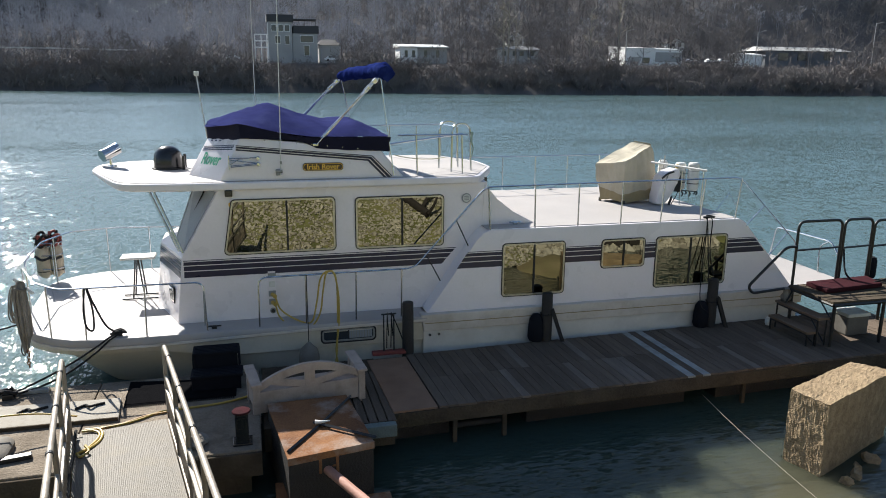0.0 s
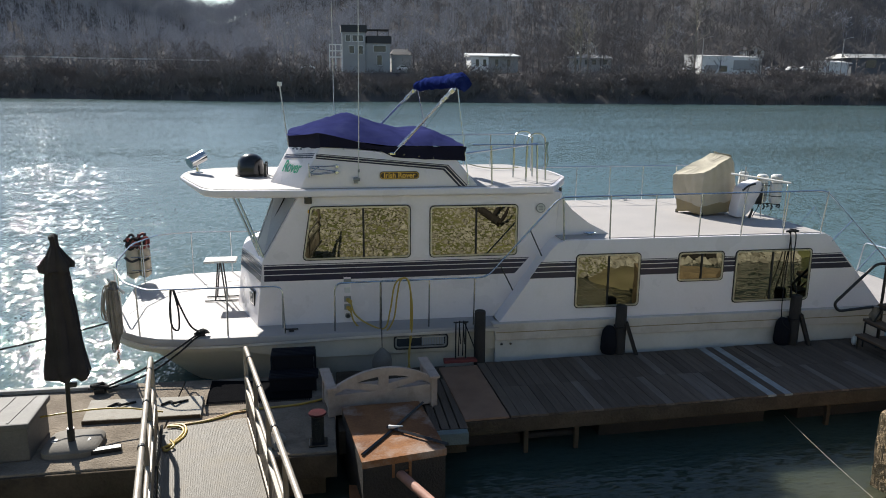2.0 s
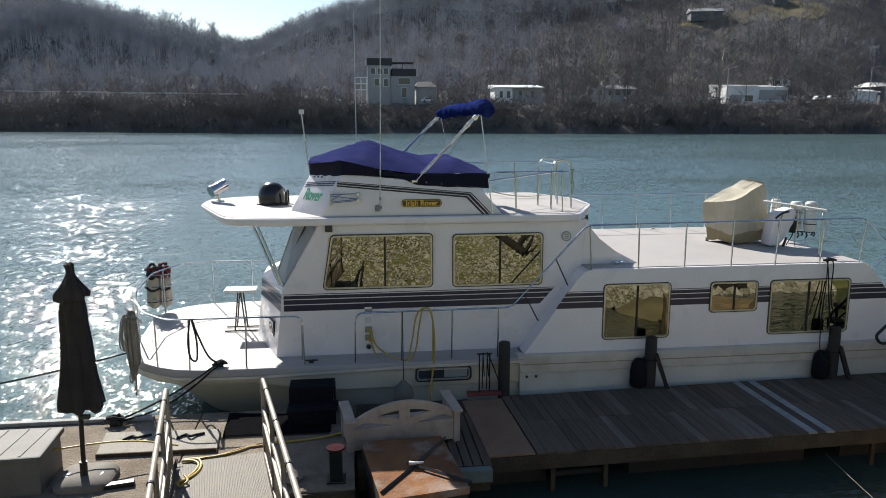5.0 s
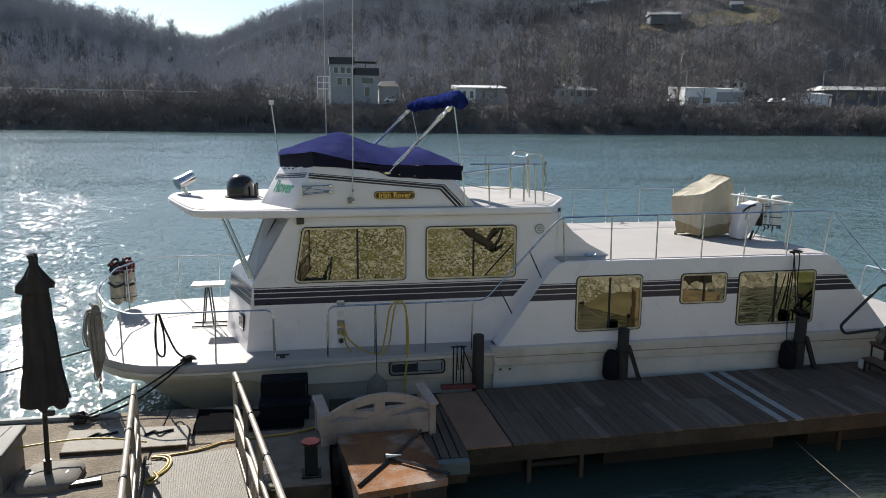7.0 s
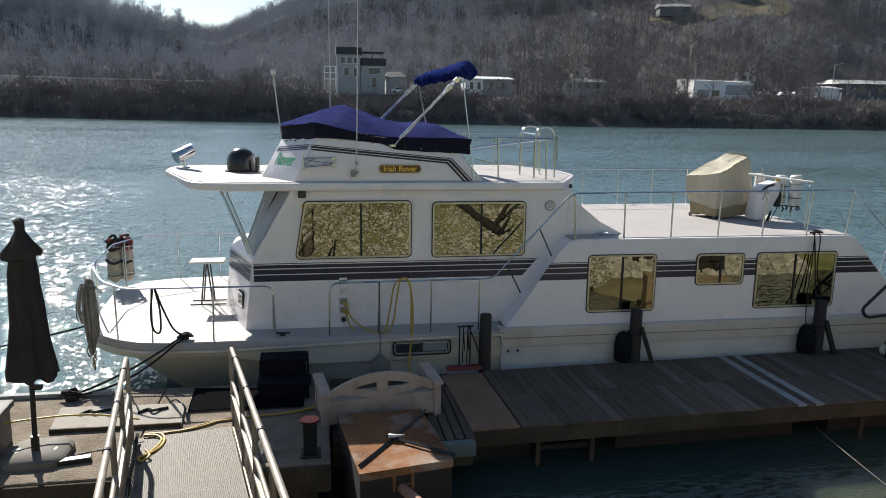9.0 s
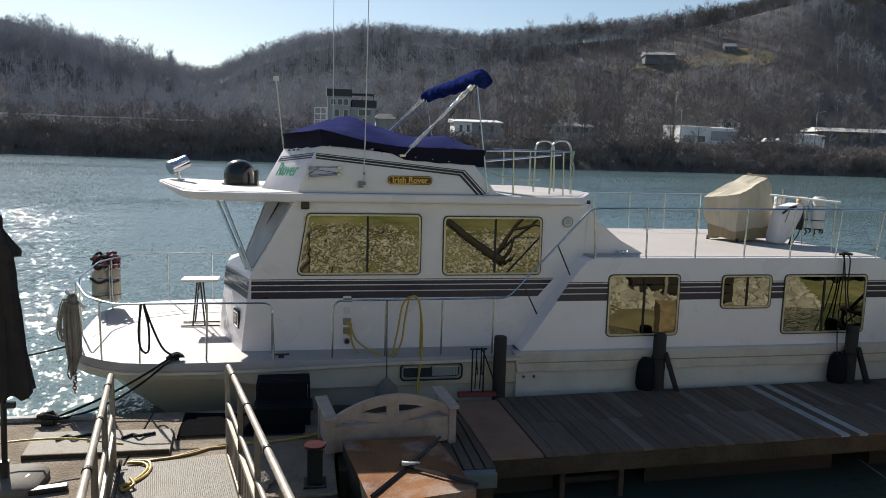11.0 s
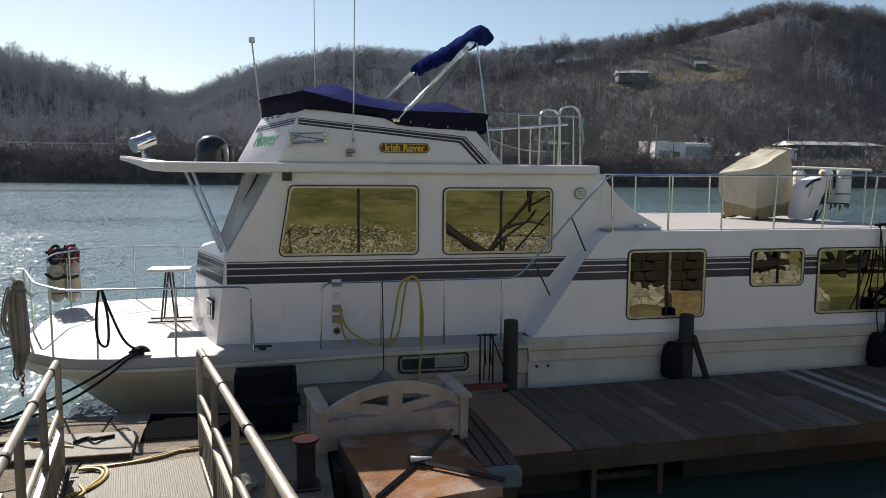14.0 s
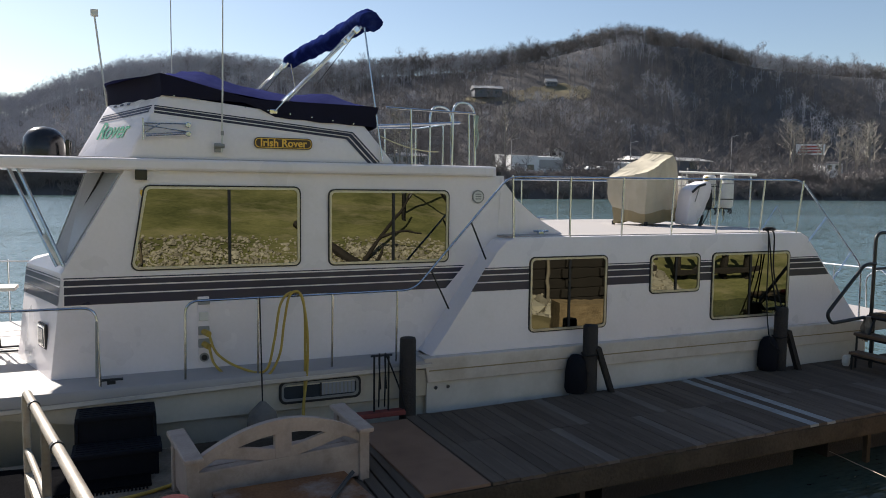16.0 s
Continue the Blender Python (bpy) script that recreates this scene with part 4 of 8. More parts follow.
for x, w in zip(HX, HW):
    lip = 0.87 + 0.085 * min(1.0, max(0.0, x / 3.2))
    sec = [(w + 0.022, lip), (w + 0.034, lip + 0.012), (w + 0.030, lip + 0.05), (w - 0.05, lip + 0.055), (w - 0.05, lip)]
    rings.append([(x - 0.012, YC - q, z) for q, z in sec] + [(x - 0.012, YC + q, z) for q, z in sec[::-1]])
part("rub_strake", loft(bmesh.new(), [bow_skew(r) for r in rings[:10]]), "band", boat, "stained cream rub strake below the deck edge", smooth=True)

# pilothouse walls in three rings: foot, sill of the windscreen, roof
def plan(x0, x1, ch, hw, z, xr):
    return [(x1, YC - hw, z), (x0, YC - hw + ch, z), (x0, YC + hw - ch, z), (x1, YC + hw, z), (xr, YC + hw, z), (xr, YC - hw, z)]


def nose(half, z, xr):
    """Plan of the pilothouse from its near fore corner round a blunt nose, at one height."""
    return [(x, YC + y, z) for x, y in half] + [(x, YC - y, z) for x, y in half[::-1]] + [(xr, YC - half[0][1], z), (xr, YC + half[0][1], z)]


P0 = nose([(0.34, -1.70), (0.14, -1.10), (-0.11, -0.40)], 1.05, 5.6)
P1 = nose([(0.47, -1.70), (0.27, -1.10), (0.02, -0.40)], 2.16, 5.6)
P1b = nose([(0.50, -1.70), (0.30, -0.62), (0.28, -0.30)], 2.21, 5.6)
P2 = nose([(1.10, -1.68), (0.70, -0.62), (0.68, -0.30)], 3.25, 5.6)
bm = loft(bmesh.new(), [P0, P1, P1b, P2])
bmesh.ops.bevel(bm, geom=[e for e in bm.edges if e.calc_face_angle(0) > 0.3], offset=0.03, segments=3, affect='EDGES', profile=0.5)
part("pilothouse", bm, "gel", boat, "white pilothouse wall", smooth=True)
for k, (i, j) in enumerate(((0, 1), (1, 2), (2, 3), (3, 4), (4, 5))):
    a, b, c, d = [Vector(q) for q in (P1b[i], P1b[j], P2[j], P2[i])]
    nrm = (b - a).cross(d - a).normalized()
    mid_p = (a + b + c + d) / 4
    nrm = nrm if nrm.dot(mid_p - Vector((2, YC, 2))) > 0 else -nrm
    q = [mid_p + (p - mid_p) * 0.9 for p in (a, b, c, d)]
    scr = part("windscreen", loft(bmesh.new(), [[p + nrm * 0.002 for p in q], [p + nrm * 0.02 for p in q]]), "shield", boat, "windscreen hidden under a grey cover")
    if k == 0:
        part("wiper", T([q[0].lerp(q[1], 0.5).lerp(q[3].lerp(q[2], 0.4), 0.45) + nrm * 0.04, q[3].lerp(q[2], 0.4) + nrm * 0.04], 0.012, 6), "blackrub", scr)

# rear fairings that run down from the pilothouse to the aft roof
for s in (-1, 1):
    y = YC + s * 1.66
    prof = [(5.55, 3.24), (5.62, 3.12), (5.80, 2.93), (6.1, 2.70), (6.5, 2.49), (5.5, 2.44)]
    part("fairing", prism_y(prof, y - 0.035, y + 0.035, bevel=0.01), "gel", boat)

# roof slab with a deep rounded overhang over the bow
slab = [(-0.99, 0.20, 3.45, 0.045), (-0.97, 0.45, 3.445, 0.05), (-0.80, 0.86, 3.425, 0.06), (-0.60, 1.28, 3.40, 0.085), (-0.50, 1.46, 3.385, 0.10), (-0.40, 1.565, 3.375, 0.12), (-0.22, 1.645, 3.368, 0.128), (0.35, 1.72, 3.365, 0.13), (1.1, 1.745, 3.365, 0.13), (3.0, 1.76, 3.365, 0.13), (5.30, 1.76, 3.365, 0.13), (5.42, 1.73, 3.365, 0.13), (5.50, 1.64, 3.365, 0.13), (5.97, 0.66, 3.365, 0.13), (6.03, 0.50, 3.365, 0.13), (6.05, 0.3, 3.365, 0.13)]


def roof_rings():
    """Cross-sections of the slab from the raised thin bow lip aft, each with rounded edges."""
    for x, w, z, d in slab:
        e = min(0.03, d * 0.4)
        half = [(w - e, z), (w - 0.3 * e, z - 0.3 * e), (w, z - e), (w, z - d + e), (w - 0.3 * e, z - d + 0.3 * e), (w - e, z - d)]
        yield [(x, YC - p, q) for p, q in half] + [(x, YC + p, q) for p, q in half[::-1]]


part("roof_slab", loft(bmesh.new(), list(roof_rings())), "gel", boat, "white roof slab with a bow overhang that rises to a thin lip")
part("upper_deck", loft(bmesh.new(), [[(x * 0.985 + 0.02, YC + k * w * 0.965, z + h) for k, h in ((-1, 0.007), (1, 0.007), (1, -0.004), (-1, -0.004))] for x, w, z, d in slab]), "deck", boat)

# flybridge coaming
C0 = plan(0.58, 1.12, 0.88, 1.62, 3.36, 4.13)
C1 = [(1.48, YC - 1.58, 4.07), (0.95, YC - 0.74, 4.02), (0.95, YC + 0.74, 4.02), (1.48, YC + 1.58, 4.07), (3.74, YC + 1.58, 3.83), (3.74, YC - 1.58, 3.83)]
bm = loft(bmesh.new(), [C0, C1])
bmesh.ops.bevel(bm, geom=[e for e in bm.edges], offset=0.025, segments=2, affect='EDGES', profile=0.5)
part("flybridge", bm, "gel", boat, "white flybridge coaming", smooth=True)


def on_side(bm, quad, y, t=0.003):
    """A thin decal lying on a wall that faces the dock, from (x, z) corners."""
    return loft(bm, [[(x, y, z) for x, z in quad], [(x, y - t, z) for x, z in quad]])


# pinstripes of the flybridge: a fan of lines along the top that turn down at the aft end
def fly_y(z):
    return YC - 1.62 + 0.04 * (z - 3.36) / 0.7


def fly_line(z_off0, z_off1, xa):
    pts = [(1.40, 3.94), (3.60, 3.735), (3.93, 3.39)]
    lo = [(p[0] - xa * k, p[1] - z_off0) for p, k in zip(pts, (0.05, 1, 1))]
    hi = [(p[0] - (xa - (z_off0 - z_off1) * 0.9) * k, p[1] - z_off1) for p, k in zip(pts, (0.05, 1, 1))]
    bm = bmesh.new()
    for i in (0, 1):
        quad = [lo[i], lo[i + 1], hi[i + 1], hi[i]]
        loft(bm, [[(x, fly_y(z) - 0.001, z) for x, z in quad], [(x, fly_y(z) - 0.004, z) for x, z in quad]])
    return bm


for a, b, c in ((0.012, 0.0, 0.01), (0.05, 0.02, 0.05), (0.085, 0.06, 0.085)):
    part("pinstripe", fly_line(a, b, c), "navy", boat)
# their run round the canted front
for z0, z1 in ((3.82, 3.84), (3.85, 3.875), (3.885, 3.9)):
    def cant(t, z):
        k = (z - 3.36) / 0.69
        a = Vector(C0[0]).lerp(Vector(C1[0]), k)
        b = Vector(C0[1]).lerp(Vector(C1[1]), k)
        return a.lerp(b, t) + Vector((-0.7, -0.7, 0.45)).normalized() * 0.004
    bm = bmesh.new()
    vs = [bm.verts.new(p) for p in (cant(0.06, z0 + 0.03), cant(0.96, z0 - 0.02), cant(0.96, z1 - 0.02), cant(0.06, z1 + 0.03))]
    bm.faces.new(vs)
    part("pinstripe", bm, "navy", boat)

# side stripes of the pilothouse and the aft cabin
YS, YA = YC - 1.70, YC - 2.10
for z0, z1 in ((1.825, 1.925), (1.94, 2.015), (2.03, 2.085), (2.10, 2.112)):
    part("stripe", on_side(bmesh.new(), [(0.485, z0), (4.78 + (z0 - 1.82) * 0.9, z0), (4.78 + (z1 - 1.82) * 0.9, z1), (0.49, z1)], YS), "navy", boat)
    part("stripe", on_side(bmesh.new(), [(4.95 + (z0 - 1.82) * 0.66, z0), (11.08 - (z0 - 1.82) * 0.9, z0), (11.08 - (z1 - 1.82) * 0.9, z1), (4.95 + (z1 - 1.82) * 0.66, z1)], YA), "navy", boat)
    k0, k1 = (z0 - 1.05) / 1.11, (z1 - 1.05) / 1.11
    bm = bmesh.new()
    for i in (0, 1, 2):
        q = [Vector(P0[i + m]).lerp(Vector(P1[i + m]), k) for m, k in ((0, k0), (1, k0), (1, k1), (0, k1))]
        out = (q[1] - q[0]).cross(q[3] - q[0]).normalized()
        out = out if out.x < 0 else -out
        bm.faces.new([bm.verts.new(p + out * 0.007) for p in q])
    part("stripe", bm, "navy", boat)

# aft cabin, full beam, with a sloping fore edge and a raked stern
AFT = [(4.42, 1.06), (4.62, 1.32), (5.30, 2.30), (5.42, 2.43), (5.56, 2.48), (10.45, 2.48), (10.58, 2.42), (11.80, 1.06)]
part("aft_cabin", prism_y(AFT, YC - 2.10, YC + 2.10, bevel=0.02), "gel", boat, "white aft cabin wall", smooth=True)
part("aft_roof", prism_z([(5.5, YC - 2.04), (10.42, YC - 2.04), (10.42, YC + 2.04), (5.5, YC + 2.04)], 2.478, 2.492), "deck", boat, "white non-slip aft roof")
part("rubbing_band", prism_y([(4.3, 1.07), (4.35, 0.77), (11.95, 0.77), (11.95, 1.07)], YC - 2.215, YC - 2.0, bevel=0.012), "band", boat, "cream rubbing band")
part("rubbing_band", prism_y([(4.3, 1.07), (4.35, 0.77), (11.95, 0.77), (11.95, 1.07)], YC + 2.0, YC + 2.215, bevel=0.012), "band", boat, "cream rubbing band")
part("quarter_panel", prism_y([(4.35, 0.765), (4.35, -0.4), (11.9, -0.4), (11.9, 0.765)], YC - 2.17, YC - 2.1), "quarter", boat)
# darker strip that paints the shade below the band's ledge
part("band_shade_line", prism_y([(4.36, 0.925), (4.36, 0.91), (11.9, 0.91), (11.9, 0.925)], YC - 2.218, YC - 2.21), "beige2", boat)
for x in (4.46, 4.62):
    part("through_hull", T([(x, YC - 2.17, 0.70), (x, YC - 2.195, 0.70)], 0.022, 12), "chrome", boat)
part("aft_deck", prism_z([(11.6, YC - 2.1), (13.2, YC - 2.0), (13.3, YC), (13.2, YC + 2.0), (11.6, YC + 2.1)], 0.85, 1.04, bevel=0.02), "deck", boat, "white aft deck")


def rounded(x0, x1, z0, z1, r, skew=0.0, n=5):
    pts = []
    for cx, cz, a0 in ((x1 - r, z0 + r, -90), (x1 - r, z1 - r, 0), (x0 + r + skew, z1 - r, 90), (x0 + r, z0 + r, 180)):
        pts += [(cx + r * math.cos(radians(a0 + 90 * i / n)), cz + r * math.sin(radians(a0 + 90 * i / n))) for i in range(n + 1)]
    return pts


def ring_y(outer, inner, y0, y1):
    bm = bmesh.new()
    vs = [[bm.verts.new((x, y, z)) for x, z in loop] for loop, y in ((outer, y0), (outer, y1), (inner, y1), (inner, y0))]
    k = len(outer)
    for a, b in zip(vs, vs[1:] + vs[:1]):
        for j in range(k):
            bm.faces.new((a[j], a[(j + 1) % k], b[(j + 1) % k], b[j]))
    return bm


def boat_window(x0, x1, z0, z1, y, mull, skew=0.0):
    seal = part("window", ring_y(rounded(x0, x1, z0, z1, 0.075, skew), rounded(x0 + 0.016, x1 - 0.016, z0 + 0.016, z1 - 0.016, 0.065, skew), y + 0.005, y - 0.012), "blackrub", boat, "gold-tinted mirrored window in a rounded frame")
    part("frame", ring_y(rounded(x0 + 0.016, x1 - 0.016, z0 + 0.016, z1 - 0.016, 0.065, skew), rounded(x0 + 0.042, x1 - 0.042, z0 + 0.042, z1 - 0.042, 0.05, skew), y + 0.005, y - 0.018), "alu", seal)
    inner = rounded(x0 + 0.04, x1 - 0.04, z0 + 0.04, z1 - 0.04, 0.05, skew)
    loop = inner
    bm = loft(bmesh.new(), [[(x, y - 0.001, z) for x, z in loop], [(x, y - 0.005, z) for x, z in loop]])
    part("pane", bm, "gold", seal)
    part("mullion", B(mull - 0.016, mull + 0.016, y - 0.016, y, z0 + 0.03, z1 - 0.03), "blackrub", seal)


boat_window(1.13, 2.95, 2.165, 3.085, YS, 2.15, 0.13)
boat_window(3.27, 4.82, 2.155, 3.06, YS, 4.08)
boat_window(5.76, 6.95, 1.26, 2.23, YA, 6.36)
boat_window(7.64, 8.52, 1.67, 2.215, YA, 8.09)
part("sticker", prism_y([(1.235, 2.99), (1.27, 2.93), (1.305, 2.99), (1.30, 3.03), (1.24, 3.03)], YS - 0.008, YS - 0.006), "goldp", boat, "small gold sticker in a window corner")
boat_window(8.73, 10.24, 1.24, 2.215, YA, 9.46)

# navigation lamp below the roof edge
part("nav_light", B(1.19, 1.31, YS - 0.05, YS, 3.135, 3.245, bevel=0.01), "blackp", boat, "dark square lamp under the roof edge")
# low hull window
win = part("hull_window", ring_y(rounded(2.60, 3.53, 0.685, 0.945, 0.07), rounded(2.625, 3.505, 0.71, 0.92, 0.055), YC - 2.13, YC - 2.185), "blackrub", boat, "long dark hull window with rounded ends")
part("frame", ring_y(rounded(2.625, 3.505, 0.71, 0.92, 0.055), rounded(2.65, 3.48, 0.735, 0.895, 0.045), YC - 2.13, YC - 2.18), "grey", win)
part("pane", loft(bmesh.new(), [[(x, YC - 2.12, z) for x, z in rounded(2.64, 3.49, 0.725, 0.905, 0.04)], [(x, YC - 2.165, z) for x, z in rounded(2.64, 3.49, 0.725, 0.905, 0.04)]]), "pane", win)
part("slider", B(3.07, 3.46, YC - 2.172, YC - 2.164, 0.75, 0.88), "shield", win, "frosted sliding half")
for i in range(8):
    part("blind_slat", B(3.10 + i * 0.045, 3.115 + i * 0.045, YC - 2.175, YC - 2.171, 0.755, 0.875), "grey", win)
part("mullion", B(3.055, 3.075, YC - 2.178, YC - 2.164, 0.735, 0.895), "blackrub", win)


# rails of bright steel tube
R = 0.0135


def rail(pts, r=R, round_=0.12, name="rail", mat_="steel", parent=boat):
    return part(name, T(pts, r, 8, round_=round_), mat_, parent, smooth=True)


YR = YC - 2.14
# side rail from its fore hoop, along the side deck, up the slope and along the aft roof to the stern
rail([(1.63, YR, 1.05), (1.64, YR, 1.88), (4.19, YR, 1.89), (5.42, YR, 3.23), (10.38, YR + 0.02, 3.26), (11.57, YR + 0.04, 2.15), (11.80, YR + 0.05, 1.93), (11.83, YR + 0.05, 1.04)], round_=0.14)
for x in (2.38, 3.20, 3.97):
    rail([(x, YR, 1.04), (x + 0.01, YR, 1.885)], name="stanchion")
for x, x2 in ((5.54, 5.48), (6.36, 6.32), (7.17, 7.14), (8.0, 7.98), (8.80, 8.80), (9.62, 9.63), (10.36, 10.40)):
    rail([(x, YR + 0.06, 2.47), (x2, YR, 3.25)], name="stanchion")
rail([(4.41, YR, 2.10), (4.66, YR + 0.05, 1.63)], name="brace", mat_="blackm", r=0.011)
rail([(4.92, YR, 2.68), (5.15, YR + 0.05, 2.22)], name="brace", mat_="blackm", r=0.011)
rail([(10.96, YR + 0.03, 2.71), (10.61, YR + 0.05, 2.33)], name="brace")
rail([(11.55, YR + 0.04, 2.16), (11.20, YR + 0.05, 1.74)], name="brace")
rail([(10.42, YC - 1.38, 2.49), (10.69, YC - 1.40, 2.85), (10.86, YC - 1.40, 2.60)], name="brace", round_=0.01, r=0.009)
rail([(10.42, YR + 0.1, 2.49), (10.55, YR + 0.1, 2.42), (10.68, YR + 0.06, 2.28), (10.82, YR + 0.05, 2.12), (11.1, YR + 0.05, 1.83)], name="lifeline", round_=0.05, r=0.007, mat_="white")
# far side of the same
YF = YC + 2.14
rail([(5.9, YF, 3.24), (10.40, YF, 3.25), (11.35, YF, 2.25), (11.75, YF, 1.7)], round_=0.16)
for x in (6.4, 7.2, 8.0, 8.8, 9.62, 10.36):
    rail([(x, YF, 2.47), (x, YF, 3.25)], name="stanchion")
rail([(11.0, YF, 2.60), (10.7, YF, 2.26)], name="brace")
# stern rail
rail([(13.15, YC + 0.3, 1.03), (13.18, YC + 0.2, 1.74), (13.2, YC - 1.45, 1.76), (13.2, YC - 1.7, 1.5), (13.2, YC - 1.72, 1.03)], name="stern_rail", r=0.018)
rail([(13.18, YC - 0.5, 1.03), (13.19, YC - 0.5, 1.75)], name="stanchion", r=0.015)
rail([(13.18, YC - 1.2, 1.03), (13.19, YC - 1.15, 1.6), (13.19, YC - 1.4, 1.75)], name="stanchion", r=0.015)
# bow rail, near side, round the stem and back
rail([(0.82, YR, 1.05), (0.80, YR, 1.86), (-1.30, YR + 0.04, 1.86), (-1.72, YC - 1.75, 1.90), (-2.02, YC - 1.15, 2.02), (-2.02, YC - 1.05, 1.06)], round_=0.14, name="bow_rail")
rail([(-2.12, YC - 0.55, 1.06), (-2.15, YC - 0.5, 1.95), (-2.22, YC + 0.9, 1.98), (-1.9, YC + 1.75, 1.98), (-1.2, YC + 2.1, 1.96), (0.6, YC + 2.12, 1.92), (0.62, YC + 2.12, 1.05)], round_=0.14, name="bow_rail")
for x in (-0.07, -0.94):
    rail([(x - 0.02, YR, 1.05), (x, YR, 1.86)], name="stanchion")
rail([(-1.50, YC - 1.92, 1.05), (-1.50, YC - 1.95, 1.875)], name="stanchion")
for x, y in ((-2.12, YC + 1.3), (-1.3, YC + 2.08), (-0.5, YC + 2.12)):
    rail([(x, y, 1.05), (x, y, 1.97)], name="stanchion")

# ---------------------------------------------------------------- docks
DK = pose(3.36, 9.74, 0, 0, 0, 1.9)


def dock_box(u0, u1, v0, v1, z0, z1, bevel=0.0):
    """A block along and across the wooden dock."""
    bm = B(u0, u1, v0, v1, z0, z1, bevel=bevel)
    bm.transform(DK)
    return bm


dock = thing("wooden_dock", (7.6, 10.9, 0.3), "weathered grey plank dock on dark timber beams", "dock")
part("beam", dock_box(0.0, 10.3, 0.0, 0.09, 0.24, 0.455, 0.012), "timber", dock)
part("beam", dock_box(0.0, 10.3, 2.0, 2.09, 0.19, 0.455, 0.012), "timber", dock)
part("joist", dock_box(0.0, 10.3, 1.02, 1.08, 0.2, 0.45), "timber", dock)
for u0, u1 in ((0.1, 0.95), (2.2, 5.0), (5.6, 10.2)):
    part("float", dock_box(u0, u1, 0.42, 1.95, -0.45, 0.20), "pile", dock)
for u in (0.95, 1.72, 5.9, 7.6):
    part("bracket", dock_box(u - 0.03, u + 0.03, 0.10, 0.16, -0.22, 0.24), "timber", dock)
flo = T([tuple(DK @ Vector((0.98, 0.24, 0.05))), tuple(DK @ Vector((1.70, 0.24, 0.05)))], 0.045, 12)
part("float_pipe", flo, "pile", dock, "dark pipe slung between two brackets", smooth=True)

slabd = thing("concrete_dock", (-1.2, 10.4, 0.0), "sunlit concrete dock with stained worn top", "dock")
for xa, xb in ((-6.5, -3.3), (-3.285, -0.72), (-0.705, 1.58)):
    fa, fb = 9.03 + 0.009 * (xa + 6.5), 9.03 + 0.009 * (xb + 6.5)
    ba, bb2 = (11.75, 11.72) if xb < -0.6 else (11.72, 11.70)
    part("deck_slab", prism_z([(xa, fa), (xb, fb), (xb, bb2), (xa, ba)], 0.30, 0.5, bevel=0.02), "concrete", slabd)
    part("float", prism_z([(xa + 0.15, fa + 0.12), (xb - 0.15, fb + 0.12), (xb - 0.15, bb2 - 0.12), (xa + 0.15, ba - 0.12)], -0.45, 0.30), "timber", slabd)
    part("fascia", prism_z([(xa, fa - 0.05), (xb, fb - 0.05), (xb, fb - 0.004), (xa, fa - 0.004)], 0.16, 0.475, bevel=0.01), "timber", slabd)
bmb = B(1.62, 3.44, 9.75, 11.9, 0.1, 0.44)
single("dock_link", bmb, "timber", "dark timber landing between the two docks", "dock")

# ---------------------------------------------------------------- gangway
RA, RB = Vector((-0.20, 10.1, 0.52)), Vector((0.80, 4.9, 0.92))
d = (RB - RA).normalized()
sd = Vector((d.y, -d.x, 0)).normalized()
if sd.x < 0:
    sd = -sd
gang = thing("gangway", RA, "pale metal gangway with pipe handrails leading down to the dock", "gangway")
HWD = 0.60
L = (RB - RA).length


def gp(u, v, h):
    """Along the gangway from the dock, across it, and above its floor."""
    return RA + d * u + sd * v + Vector((0, 0, h))


part("floor", loft(bmesh.new(), [[gp(u, v, h) for v, h in ((-0.56, -0.004), (0.56, -0.004), (0.56, -0.06), (-0.56, -0.06))] for u in (0, L)]), "ramp", gang)
